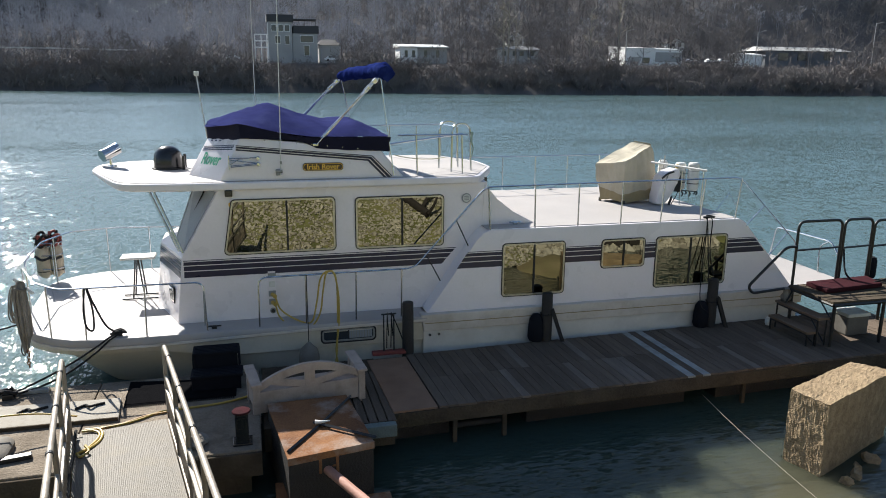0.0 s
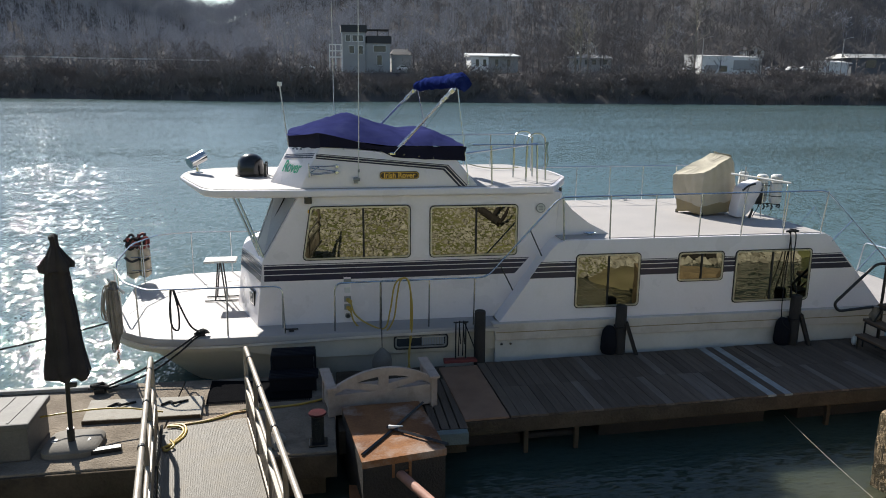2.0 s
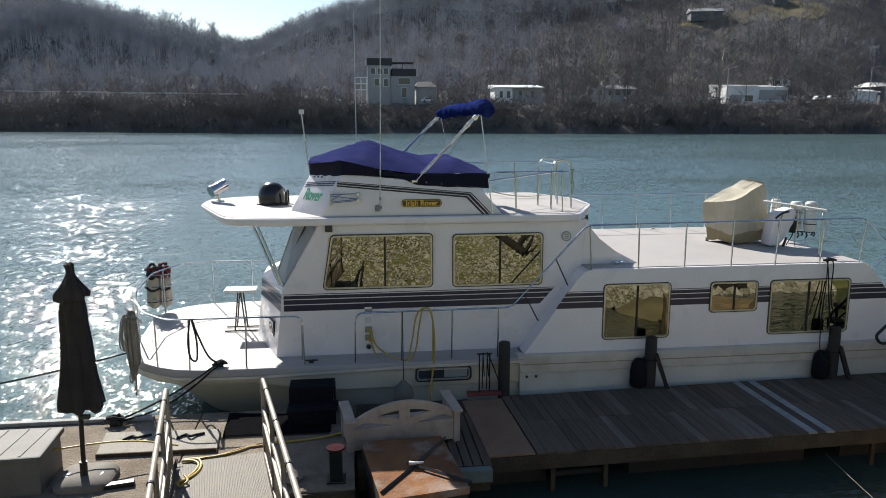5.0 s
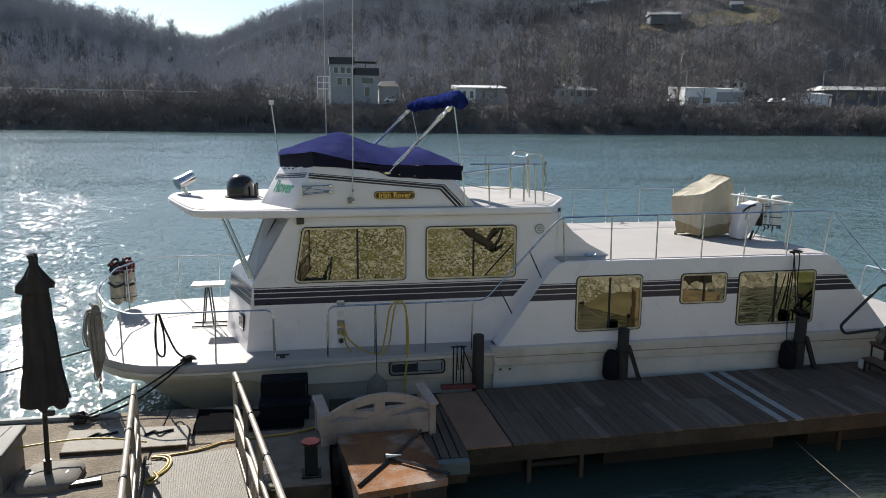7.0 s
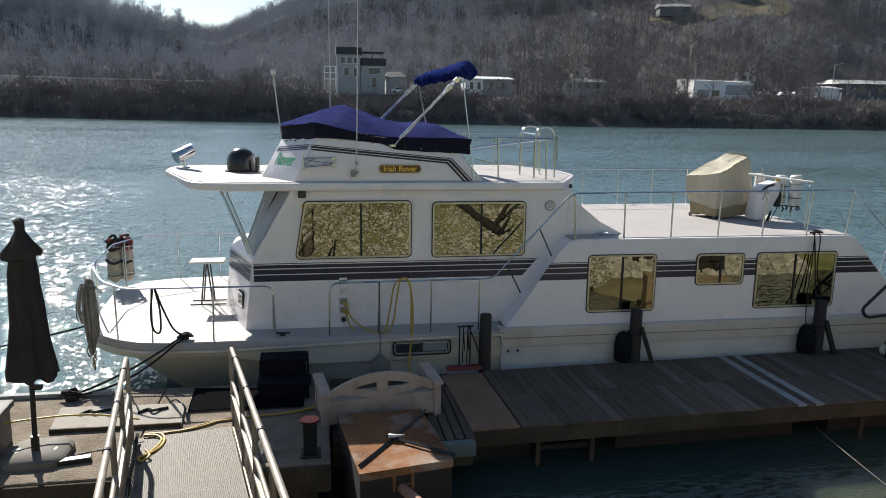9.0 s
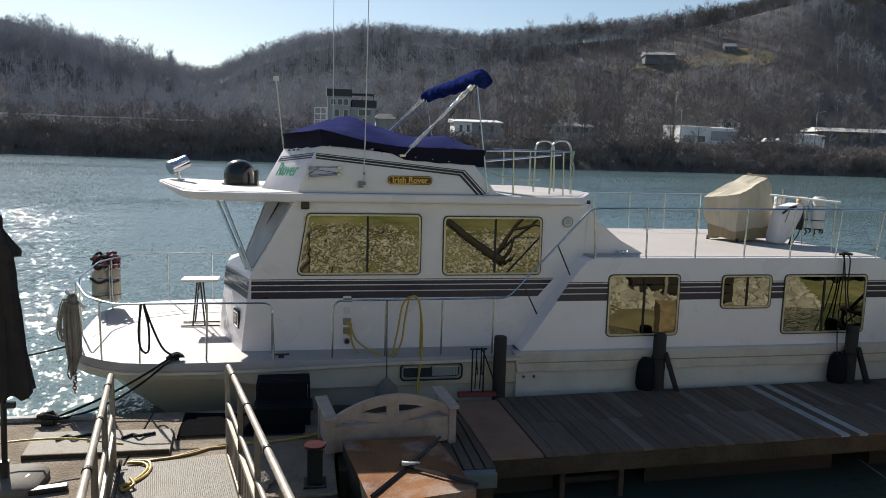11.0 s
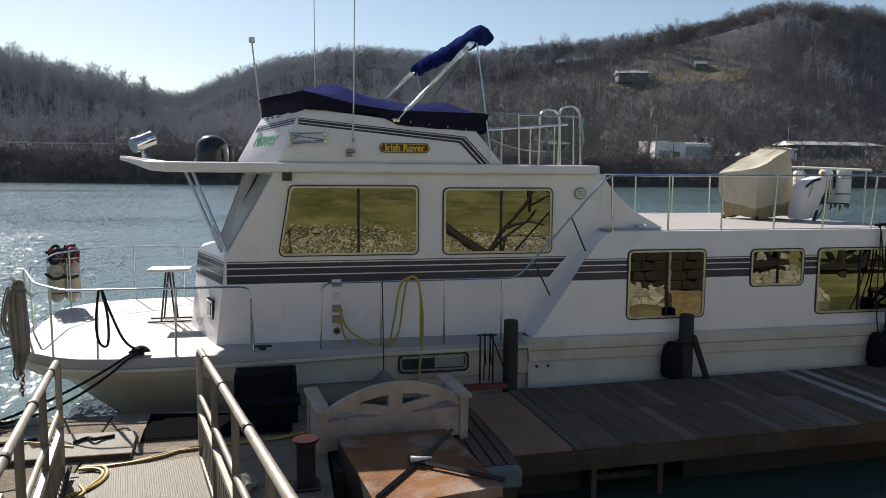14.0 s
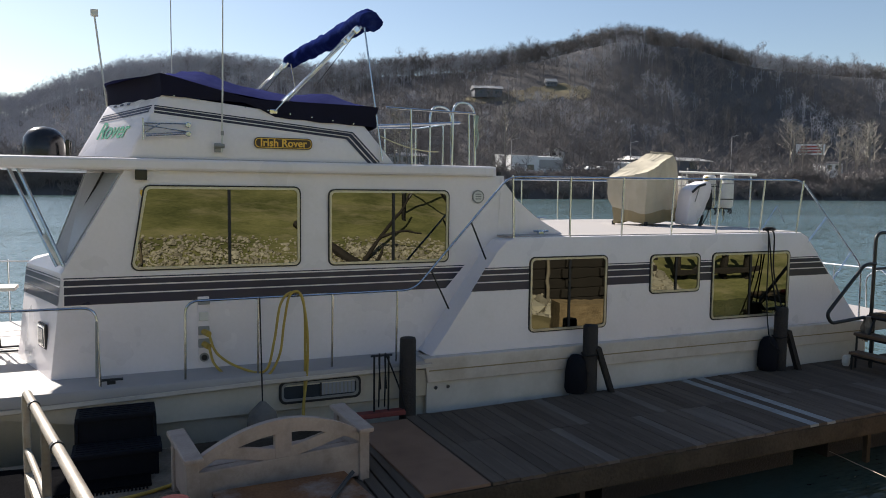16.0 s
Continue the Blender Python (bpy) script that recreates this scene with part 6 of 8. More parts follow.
# ---------------------------------------------------------------- on the aft roof
def covered_console():
    """A canvas cover over a square console set askew: a narrow fore face, a long side, and a lid that rises aft."""
    t = thing("covered_grill", (9.1, YC + 0.1, 2.49), "beige canvas cover tied over a bulky deck console", "cover")
    low = [Vector(p) for p in ((8.72, 14.56, 0), (9.01, 14.03, 0), (9.93, 14.16, 0), (9.66, 14.72, 0))]
    top = [Vector(p) for p in ((8.60, 14.58, 3.28), (8.98, 13.98, 3.37), (9.62, 14.10, 3.69), (9.38, 14.55, 3.73))]
    n = 18

    def ring(k, z_of, bow):
        pts = []
        for i in range(4):
            a, b = low[i].lerp(Vector((top[i].x, top[i].y, 0)), k), low[(i + 1) % 4].lerp(Vector((top[(i + 1) % 4].x, top[(i + 1) % 4].y, 0)), k)
            za, zb = z_of(i), z_of((i + 1) % 4)
            side = (b - a).cross(Vector((0, 0, 1))).normalized()
            for j in range(n):
                q = j / n
                p = a.lerp(b, q) - side * bow * math.sin(q * math.pi)
                p.z = za + (zb - za) * q
                crease = 0.012 * math.sin(9 * q * math.pi + 3 * i) * math.sin(q * math.pi)
                pts.append(p + side * crease)
        return pts

    def rough(pts):
        return [crumple(crumple(p, 0.045, 2.6), 0.022, 7) for p in pts]
    hem_z = (2.76, 2.72, 2.80, 2.80)
    bodies = []
    for k in (0.0, 0.12, 0.3, 0.5, 0.7, 0.86, 0.95):
        bodies.append(rough(ring(0.25 + 0.75 * k, lambda i, k=k: hem_z[i] + (top[i].z - hem_z[i]) * k, 0.015 * math.sin(k * math.pi))))
    lid_c = sum(top, Vector()) / 4
    for k in (1.0, 0.93, 0.7, 0.4):
        r = ring(1.0, lambda i: top[i].z, 0.0)
        bodies.append(rough([lid_c + (p - lid_c) * (0.985 if k == 1.0 else k) + Vector((0, 0, 0.012 * (1 - k) - 0.018 * math.sin(math.pi * k))) for p in r]))
    bm = loft(bmesh.new(), bodies, cap=False)
    bm.faces.new([bm.verts.new(p) for p in bodies[-1]])
    bmesh.ops.remove_doubles(bm, verts=bm.verts[:], dist=0.001)
    part("cover", bm, "beige", t, smooth=True)
    tuck = part("tuck", loft(bmesh.new(), [[crumple(top[2].lerp(top[3], q) + Vector((0.02 + 0.05 * u, 0, -0.12 * u + 0.02 * (1 - u))), 0.02, 9) for q in (0.1, 0.3, 0.5, 0.7, 0.9)] for u in (0.0, 0.35, 0.7, 1.0)], cap=False, closed=False), "beige", t, "loose folded corner of the cover", smooth=True)
    rows = []
    for u in (1.0, 0.66, 0.33, 0.0):
        rows.append(rough(ring(0.25 * u, lambda i, u=u: 2.53 + 0.015 * i + (hem_z[i] + 0.006 - 2.53 - 0.015 * i) * u, 0.0)))
    rows[0] = [p + (p - Vector((9.3, 14.36, p.z))) * 0.008 for p in rows[0]]
    part("hem", loft(bmesh.new(), rows, cap=False), "beige2", t, "darker lower hem", smooth=True)
    for p in low:
        part("foot", lathe((p.x * 0.96 + 9.3 * 0.04, p.y * 0.96 + 14.36 * 0.04, 2.49), [(0, 0), (0.03, 0), (0.03, 0.07), (0, 0.07)], 10), "blackrub", t)


covered_console()
dav = thing("dinghy_davit", (10.0, 13.6, 2.49), "white tube davit with tanks beside a small white boat prow", "davit")
part("arm", T([(9.42, 13.74, 3.385), (9.98, 12.66, 3.335)], 0.021, 10), "white", dav, smooth=True)
part("post", T([(9.97, 12.76, 2.49), (9.99, 12.78, 3.33)], 0.012, 8), "steel", dav, smooth=True)
prof = [(9.65, 3.10), (9.82, 3.19), (9.96, 3.245), (10.04, 3.235), (10.07, 3.17), (10.07, 3.08), (10.03, 2.95), (9.94, 2.80), (9.86, 2.67), (9.76, 2.52), (9.56, 2.52), (9.58, 2.69), (9.61, 2.97)]
part("prow", prism_y(prof, YC - 0.62, YC - 0.30, bevel=0.045), "gel", dav, "white curved prow", smooth=True)
part("black_grip", T(curve([(9.64, 13.66, 3.06), (9.76, 13.66, 3.15), (9.90, 13.66, 3.19)]), 0.020, 8), "blackrub", dav, smooth=True)
part("black_grip", T(curve([(9.78, 13.66, 3.14), (9.74, 13.66, 3.02), (9.70, 13.66, 2.90)]), 0.008, 6), "grey", dav, smooth=True)
part("shroud", loft(bmesh.new(), [[crumple(Vector(p), 0.02, 9) for p in q] for q in (((10.03, 13.70, 3.10), (10.09, 13.72, 3.12), (10.10, 13.86, 3.10), (10.05, 13.86, 3.08)), ((10.0, 13.70, 2.92), (10.12, 13.72, 2.92), (10.12, 13.86, 2.90), (10.02, 13.86, 2.90)), ((9.93, 13.70, 2.78), (10.10, 13.72, 2.76), (10.10, 13.86, 2.76), (9.95, 13.86, 2.76)))]), "blackrub", dav, "black loose strap", smooth=True)
part("black_foot", T(curve([(9.87, 13.72, 2.50), (9.90, 13.72, 2.58), (9.93, 13.72, 2.68)]), 0.030, 8, 0.02), "blackrub", dav, smooth=True)
part("black_strap", T(curve([(9.93, 13.72, 2.52), (9.99, 13.74, 2.60), (10.04, 13.74, 2.68), (10.08, 13.74, 2.80)]), 0.009, 6), "rope", dav, smooth=True)
part("post", T([(10.14, 13.76, 2.49), (10.12, 13.76, 2.86)], 0.011, 8), "steel", dav, smooth=True)
for x, y, z0, z1, r in ((10.33, 13.63, 2.80, 3.37, 0.115), (10.17, 13.86, 2.80, 3.35, 0.11), (10.12, 14.46, 2.80, 3.33, 0.10)):
    h = z1 - z0
    t2 = part("tank", lathe((x, y, z0), [(0, 0), (r * 0.8, 0.0), (r * 0.97, 0.03), (r, 0.08), (r, h - 0.16), (r * 0.93, h - 0.14), (r * 0.93, h - 0.09), (r * 0.99, h - 0.08), (r * 0.97, h - 0.03), (r * 0.7, h), (0, h + 0.004)], 22), "white", dav, "scuffed white cylindrical tank", smooth=True)
    part("band", lathe((x, y, z0 + 0.14), [(0.0, 0), (r + 0.004, 0), (r + 0.004, 0.018), (0, 0.018)], 22), "blackrub", t2)
    part("band", lathe((x, y, z1 - 0.17), [(0.0, 0), (r + 0.004, 0), (r + 0.004, 0.012), (0, 0.012)], 22), "grey", t2)
part("valve", lathe((10.05, 13.80, 3.24), [(0, 0), (0.03, 0), (0.035, 0.05), (0.02, 0.08), (0, 0.085)], 10), "yellow", dav)
part("cross_bar", T([(10.04, 13.70, 2.80), (10.42, 13.60, 2.78)], 0.012, 6), "blackm", dav)
part("cross_bar", T([(10.04, 13.72, 3.16), (10.44, 13.58, 3.14)], 0.009, 6), "blackm", dav)
for x, dz in ((10.08, 0.10), (10.16, 0.06), (10.25, 0.12), (10.36, 0.06), (10.41, 0.08)):
    part("hook", T(curve([(x, 13.62, 2.79), (x + 0.02, 13.60, 2.79 - dz * 0.5), (x - 0.015, 13.60, 2.79 - dz)]), 0.014, 6), "blackrub", dav)
part("line", T(curve([(10.24, 13.60, 2.79), (10.22, 13.58, 2.7), (10.25, 13.58, 2.63), (10.20, 13.58, 2.56)]), 0.006, 5), "paleline", dav)
for x in (10.06, 10.24):
    part("stay", T([(x, 13.62, 2.80), (x + 0.01, 13.62, 3.20)], 0.010, 6), "steel", dav)
part("rod", T([(9.95, 14.2, 2.9), (10.0, 14.2, 3.47)], 0.013, 6), "grey", dav)
part("rod", T([(9.90, 14.25, 2.9), (9.93, 14.25, 3.40)], 0.010, 6), "grey", dav)

# ---------------------------------------------------------------- on the foredeck
tab = thing("folding_table", (-0.43, 14.3, 1.05), "small white folding table standing on the foredeck", "table")
part("tabletop", B(-0.72, -0.14, 14.12, 14.48, 1.80, 1.845, bevel=0.015), "white", tab)
for y in (14.16, 14.44):
    part("leg", T([(-0.55, y, 1.09), (-0.47, y, 1.80)], 0.014, 8), "blackm", tab, smooth=True)
    part("leg", T([(-0.36, y, 1.09), (-0.42, y, 1.80)], 0.014, 8), "blackm", tab, smooth=True)
    part("foot_bar", T([(-0.74, y, 1.075), (-0.12, y, 1.075)], 0.014, 8), "blackm", tab)
part("stretcher", T([(-0.46, 14.14, 1.62), (-0.46, 14.46, 1.62)], 0.012, 8), "blackm", tab)

rack = thing("fender_rack", (-2.25, 15.75, 1.15), "two scuffed cream fenders with red lines hung in a bow rack", "fender rack")
for i, (dx, dy) in enumerate(((-0.10, 0.0), (0.10, 0.08))):
    f1 = part("fender_body", lathe((-2.25 + dx, 15.72 + dy, 1.14), [(0, 0), (0.05, 0.02), (0.11, 0.08), (0.13, 0.18), (0.13, 0.50), (0.11, 0.60), (0.05, 0.66), (0, 0.67)], 18), "cream", rack, smooth=True)
    part("line_coil", T(curve([(-2.25 + dx + (0.10 + 0.03 * math.sin(q * 1.7)) * math.cos(q), 15.72 + dy + 0.11 * math.sin(q), 1.78 + 0.07 * math.sin(q * 2.3) + 0.014 * q) for q in np.linspace(0, 16, 26)], 4), 0.026, 6), "dullred" if i else "rope", f1, "dark coiled line")
    part("line_coil", T(curve([(-2.25 + dx * 0.6 + 0.09 * math.cos(q * 1.3 + 1), 15.70 + dy + 0.10 * math.sin(q), 1.80 + 0.06 * math.sin(q * 1.9) + 0.014 * q) for q in np.linspace(0, 14, 22)], 4), 0.02, 6), "rope" if i else "dullred", f1)
    part("strap", T(curve([(-2.25 + dx - 0.13, 15.62 + dy, 1.62), (-2.25 + dx, 15.58 + dy, 1.54), (-2.25 + dx + 0.13, 15.62 + dy, 1.57)]), 0.024, 6), "blackrub", f1)
    part("net_cord", T([(-2.25 + dx + 0.132 * math.cos(q), 15.72 + dy + 0.132 * math.sin(q), 1.30) for q in np.linspace(0, 6.283, 17)[:-1]], 0.008, 5, closed=True), "rope", f1)
for q in range(4):
    a = q * math.pi / 2 + 0.4
    part("bar", T([(-2.25 + 0.24 * math.cos(a), 15.75 + 0.17 * math.sin(a), 1.2), (-2.25 + 0.24 * math.cos(a), 15.75 + 0.17 * math.sin(a), 1.86)], 0.009, 6), "steel", rack)
for z in (1.35, 1.62, 1.86):
    part("hoop", T([(-2.25 + 0.24 * math.cos(a), 15.75 + 0.17 * math.sin(a), z) for a in np.linspace(0, 6.283, 17)[:-1]], 0.009, 6, closed=True), "steel", rack)


def drape(name, x, y, z0, z1, w, seed, label):
    """A limp cloth hanging in folds."""
    rows = []
    for i in range(15):
        t = i / 14
        z = z1 + (z0 - z1) * t
        ww = w * (1.25 - 0.35 * math.sin(t * 5.0 + seed)) * (1 - 0.62 * t ** 1.6)
        rows.append([crumple(Vector((x + 0.04 * math.sin(t * 3 + seed) + math.cos(a) * ww * (1 + 0.22 * math.sin(3 * a + seed) + 0.22 * math.sin(7 * a + 2 * t + seed)), y + math.sin(a) * ww * 0.6 * (1 + 0.2 * math.cos(4 * a)), z + 0.10 * t * t * math.sin(5 * a + seed))), 0.03, 8) for a in np.linspace(0, 6.283, 33)[:-1]])
    return single(name, loft(bmesh.new(), rows), "tarp", label, "cloth", smooth=True)


rh = random.Random(8)
bundle = thing("rope_bundle", (-1.88, 12.46, 1.9), "thick grey-brown bundle of old rope hanging from the bow", "rope")
for i in range(22):
    a = i * 2.4
    r = 0.018 + 0.075 * math.sqrt((i + 0.5) / 22)
    dx, dy = r * math.cos(a), r * 0.7 * math.sin(a)
    end = rh.uniform(0.80, 1.0) if i < 14 else rh.uniform(0.95, 1.35)
    pts = [(-1.87 + dx * 0.5, 12.46 + dy * 0.6, 1.93 + 0.03 * math.sin(a)), (-1.89 + dx * 0.95, 12.45 + dy, 1.74), (-1.885 + dx * 1.15 + rh.uniform(-0.01, 0.01), 12.45 + dy, 1.42), (-1.875 + dx * 0.95, 12.45 + dy * 0.9, 1.12), (-1.88 + dx * 0.6 + rh.uniform(-0.02, 0.02), 12.46 + dy * 0.7, end)]
    part("strand", T(curve(pts), rh.uniform(0.014, 0.021), 6), "tarp", bundle, smooth=True)
part("binding", T([(-1.87 + 0.075 * math.cos(q), 12.46 + 0.06 * math.sin(q), 1.84 + 0.012 * math.sin(2 * q)) for q in np.linspace(0, 6.283, 17)[:-1]], 0.02, 6, closed=True), "boxg", bundle, smooth=True)
for k in range(7):
    z = 0.86 - k * 0.045
    w = 0.022
    ring = [(-1.875 + 0.01 * math.sin(k) + (w * math.cos(q) if k % 2 else 0.0), 12.46 + (0.0 if k % 2 else w * math.cos(q)), z + 0.033 * math.sin(q)) for q in np.linspace(0, 6.283, 11)[:-1]]
    part("chain_link", T(ring, 0.007, 6, closed=True), "rust", bundle)
part("tail", T(curve([(-1.94, 12.46, 1.0), (-1.96, 12.45, 0.84), (-1.93, 12.46, 0.76), (-1.91, 12.46, 0.84)]), 0.008, 6), "rope", bundle)
coil = thing("rope_coil", (-2.03, 12.62, 1.85), "limp coil of thin brown rope hanging from the bow rail", "rope")
for i in range(9):
    w, low = rh.uniform(0.025, 0.06), rh.uniform(1.22, 1.42)
    x, y = -2.03 + rh.uniform(-0.03, 0.03), 12.62 + rh.uniform(-0.03, 0.03)
    part("loop", T(curve([(x + 0.03, y, 1.86), (x - w * 0.6, y + 0.02, 1.72), (x - w - 0.02, y, low + 0.12), (x - 0.02, y - 0.01, low), (x + w, y, low + 0.12), (x + w * 0.7, y - 0.02, 1.70), (x + 0.04, y, 1.85)]), 0.009, 5), "tarp", coil, smooth=True)
part("anchor_roller", T([(-1.96, 12.52, 1.98), (-1.70, 12.44, 1.76)], 0.024, 8), "white", boat, smooth=True)

# mooring lines
single("mooring_line", T(curve([(-0.92, YR, 1.87), (-0.96, YR - 0.02, 1.5), (-0.93, YR - 0.03, 1.25), (-0.84, YR - 0.02, 1.22), (-0.83, YR - 0.02, 1.55), (-0.89, YR, 1.87), (-0.80, YR - 0.02, 1.6), (-0.66, YR, 1.25), (-0.50, YR + 0.06, 1.10)]), 0.015, 7), "rope", "black mooring line looped over the bow rail", "mooring line", "mooring lines", smooth=True)
single("mooring_line", T([(-0.50, YR + 0.08, 1.10), (-0.60, YR - 0.02, 1.085), (-0.68, YR - 0.10, 1.05)] + sag((-0.70, YR - 0.11, 1.035), (-1.92, 11.40, 0.56), 0.06), 0.016, 7), "rope", "black mooring line from the bow cleat to the dock", "mooring line", "mooring lines", smooth=True)
single("mooring_line", T([(-0.45, YR + 0.08, 1.10), (-0.54, YR - 0.02, 1.085), (-0.62, YR - 0.10, 1.05)] + sag((-0.64, YR - 0.11, 1.03), (-1.86, 11.44, 0.55), 0.14), 0.016, 7), "rope", "black mooring line from the bow cleat to the dock", "mooring line", "mooring lines", smooth=True)
single("mooring_line", T(sag((-2.15, 13.4, 1.0), (-7.5, 12.6, 0.4), 0.15), 0.014, 7), "rope", "black mooring line running upstream from the bow", "mooring line", "mooring lines", smooth=True)
single("mooring_line", T(curve([(-0.62, YR + 0.06, 1.09), (-0.52, YR + 0.02, 1.13), (-0.42, YR + 0.08, 1.11), (-0.5, YR + 0.12, 1.14), (-0.58, YR + 0.04, 1.12), (-0.45, YR + 0.04, 1.15)]), 0.022, 7), "rope", "black line wound round the bow cleat", "mooring line", "mooring lines", smooth=True)

for a, b in (((-2.15, 15.23), (-1.84, 14.17)), ((-1.98, 15.85), (-1.67, 14.8)), ((-1.60, 16.3), (-1.18, 15.3)), ((-1.95, 13.6), (-1.66, 14.84)), ((-1.66, 14.84), (-1.18, 15.31)), ((-1.18, 15.31), (-0.28, 15.66))):
    part("deck_seam", T([(*a, 1.052), (*b, 1.052)], 0.009, 6), "grey", boat)


# ---------------------------------------------------------------- dock furniture
def pile(x, top, label, tyre=True):
    p = thing("dock_pile", (x, 11.95, 0.4), label, "pile", "dock piles")
    part("shaft", lathe((x, 11.95, -0.6), [(0, 0), (0.105, 0.0), (0.10, 0.9), (0.095, top + 0.58), (0.085, top + 0.6), (0, top + 0.605)], 12), "pile", p, smooth=True)
    if tyre:
        part("brace", obox(look((x + 0.19, 11.86, 0.72), (x + 0.30, 11.84, 0.40)), 0.09, 0.06, 0.75), "pile", p)
        part("pad", lathe((x - 0.18, 11.99, 0.49), [(0, 0), (0.12, 0), (0.145, 0.06), (0.14, 0.26), (0.12, 0.40), (0.07, 0.48), (0, 0.50)], 16), "blackstep", p, "black rubber bumper", smooth=True)
        part("lashing", T([(x + 0.108 * math.cos(q), 11.95 + 0.108 * math.sin(q), 0.98 + 0.01 * math.sin(3 * q)) for q in np.linspace(0, 6.283, 15)[:-1]], 0.012, 6, closed=True), "rope", p)
    return p


pile(4.04, 1.37, "dark tarred dock pile beside the hull", False)
pile(6.54, 1.36, "dark tarred dock pile with brace and rubber bumper")
pile(9.85, 1.41, "dark tarred dock pile with brace and rubber bumper")
for dx, w in ((-0.06, 0.02), (0.07, -0.02)):
    single("spring_line", T(curve([(9.80 + dx, 11.93, 1.30), (9.78 + dx * 0.6 + w, 12.08, 1.9), (9.78 + dx * 0.8, YR - 0.02, 2.45), (9.80 + dx * 0.6, YR + 0.1, 2.53)]), 0.0105, 7), "rope", "black dock line tied up over the roof edge", "dock line", "dock lines", smooth=True)
single("spring_line", T(curve([(9.74, YR, 2.53), (9.70, 12.10, 2.1), (9.62, 12.02, 1.55), (9.55, 11.90, 1.12), (9.58, 11.86, 0.92), (9.72, 11.84, 0.80)]), 0.009, 7), "rope", "slack black dock line hanging from the roof edge", "dock line", "dock lines", smooth=True)
single("line_knot", T(curve([(9.68, YR + 0.05, 2.53), (9.78, YR - 0.02, 2.55), (9.92, YR + 0.06, 2.53), (9.80, YR + 0.1, 2.55), (9.72, YR, 2.52)]), 0.020, 7), "rope", "black knotted line on the roof edge", "dock line", "dock lines", smooth=True)

# rope hoop stand beside the first pile
hs = thing("line_stand", (3.70, 11.9, 0.5), "low red stand with black lines hung over a bar", "stand")
part("base", B(3.42, 3.98, 11.84, 11.96, 0.50, 0.56, bevel=0.01), "dullred", hs)
for x in (3.62, 3.79):
    part("upright", T([(x, 11.9, 0.5), (x, 11.9, 1.19)], 0.012, 8), "blackm", hs)
part("bar", T([(3.58, 11.9, 1.2), (3.83, 11.9, 1.2)], 0.014, 8), "blackm", hs)
for x in (3.66, 3.73):
    part("line", T(curve([(x, 11.86, 0.62), (x + 0.01, 11.86, 1.1), (x + 0.02, 11.9, 1.22), (x + 0.03, 11.94, 1.1), (x + 0.05, 11.94, 0.8)]), 0.009, 6), "rope", hs)
part("line", T(curve([(3.76, 11.9, 1.20), (3.84, 11.88, 1.0), (3.93, 11.86, 0.75), (3.98, 11.84, 0.55)]), 0.010, 6), "rope", hs)

# tan carpet and teal boards at the end of the wooden dock
single("carpet", dock_box(0.015, 0.66, 0.01, 1.98, 0.458, 0.492, 0.008), "tan", "worn tan outdoor carpet laid across the dock", "carpet")
gr = thing("slat_platform", (3.0, 10.3, 0.4), "grey slatted step beside the bench with a pale teal edge", "platform")
for i in range(6):
    x = 2.62 + i * 0.13
    part("slat", B(x, x + 0.11, 9.55, 11.3, 0.44, 0.47, bevel=0.006), "plank", gr)
part("edge_board", B(2.6, 3.36, 9.40, 9.53, 0.30, 0.47, bevel=0.01), "teal", gr, "pale teal edge board")
part("bearer", B(2.6, 3.36, 9.56, 9.66, 0.1, 0.44), "timber", gr)

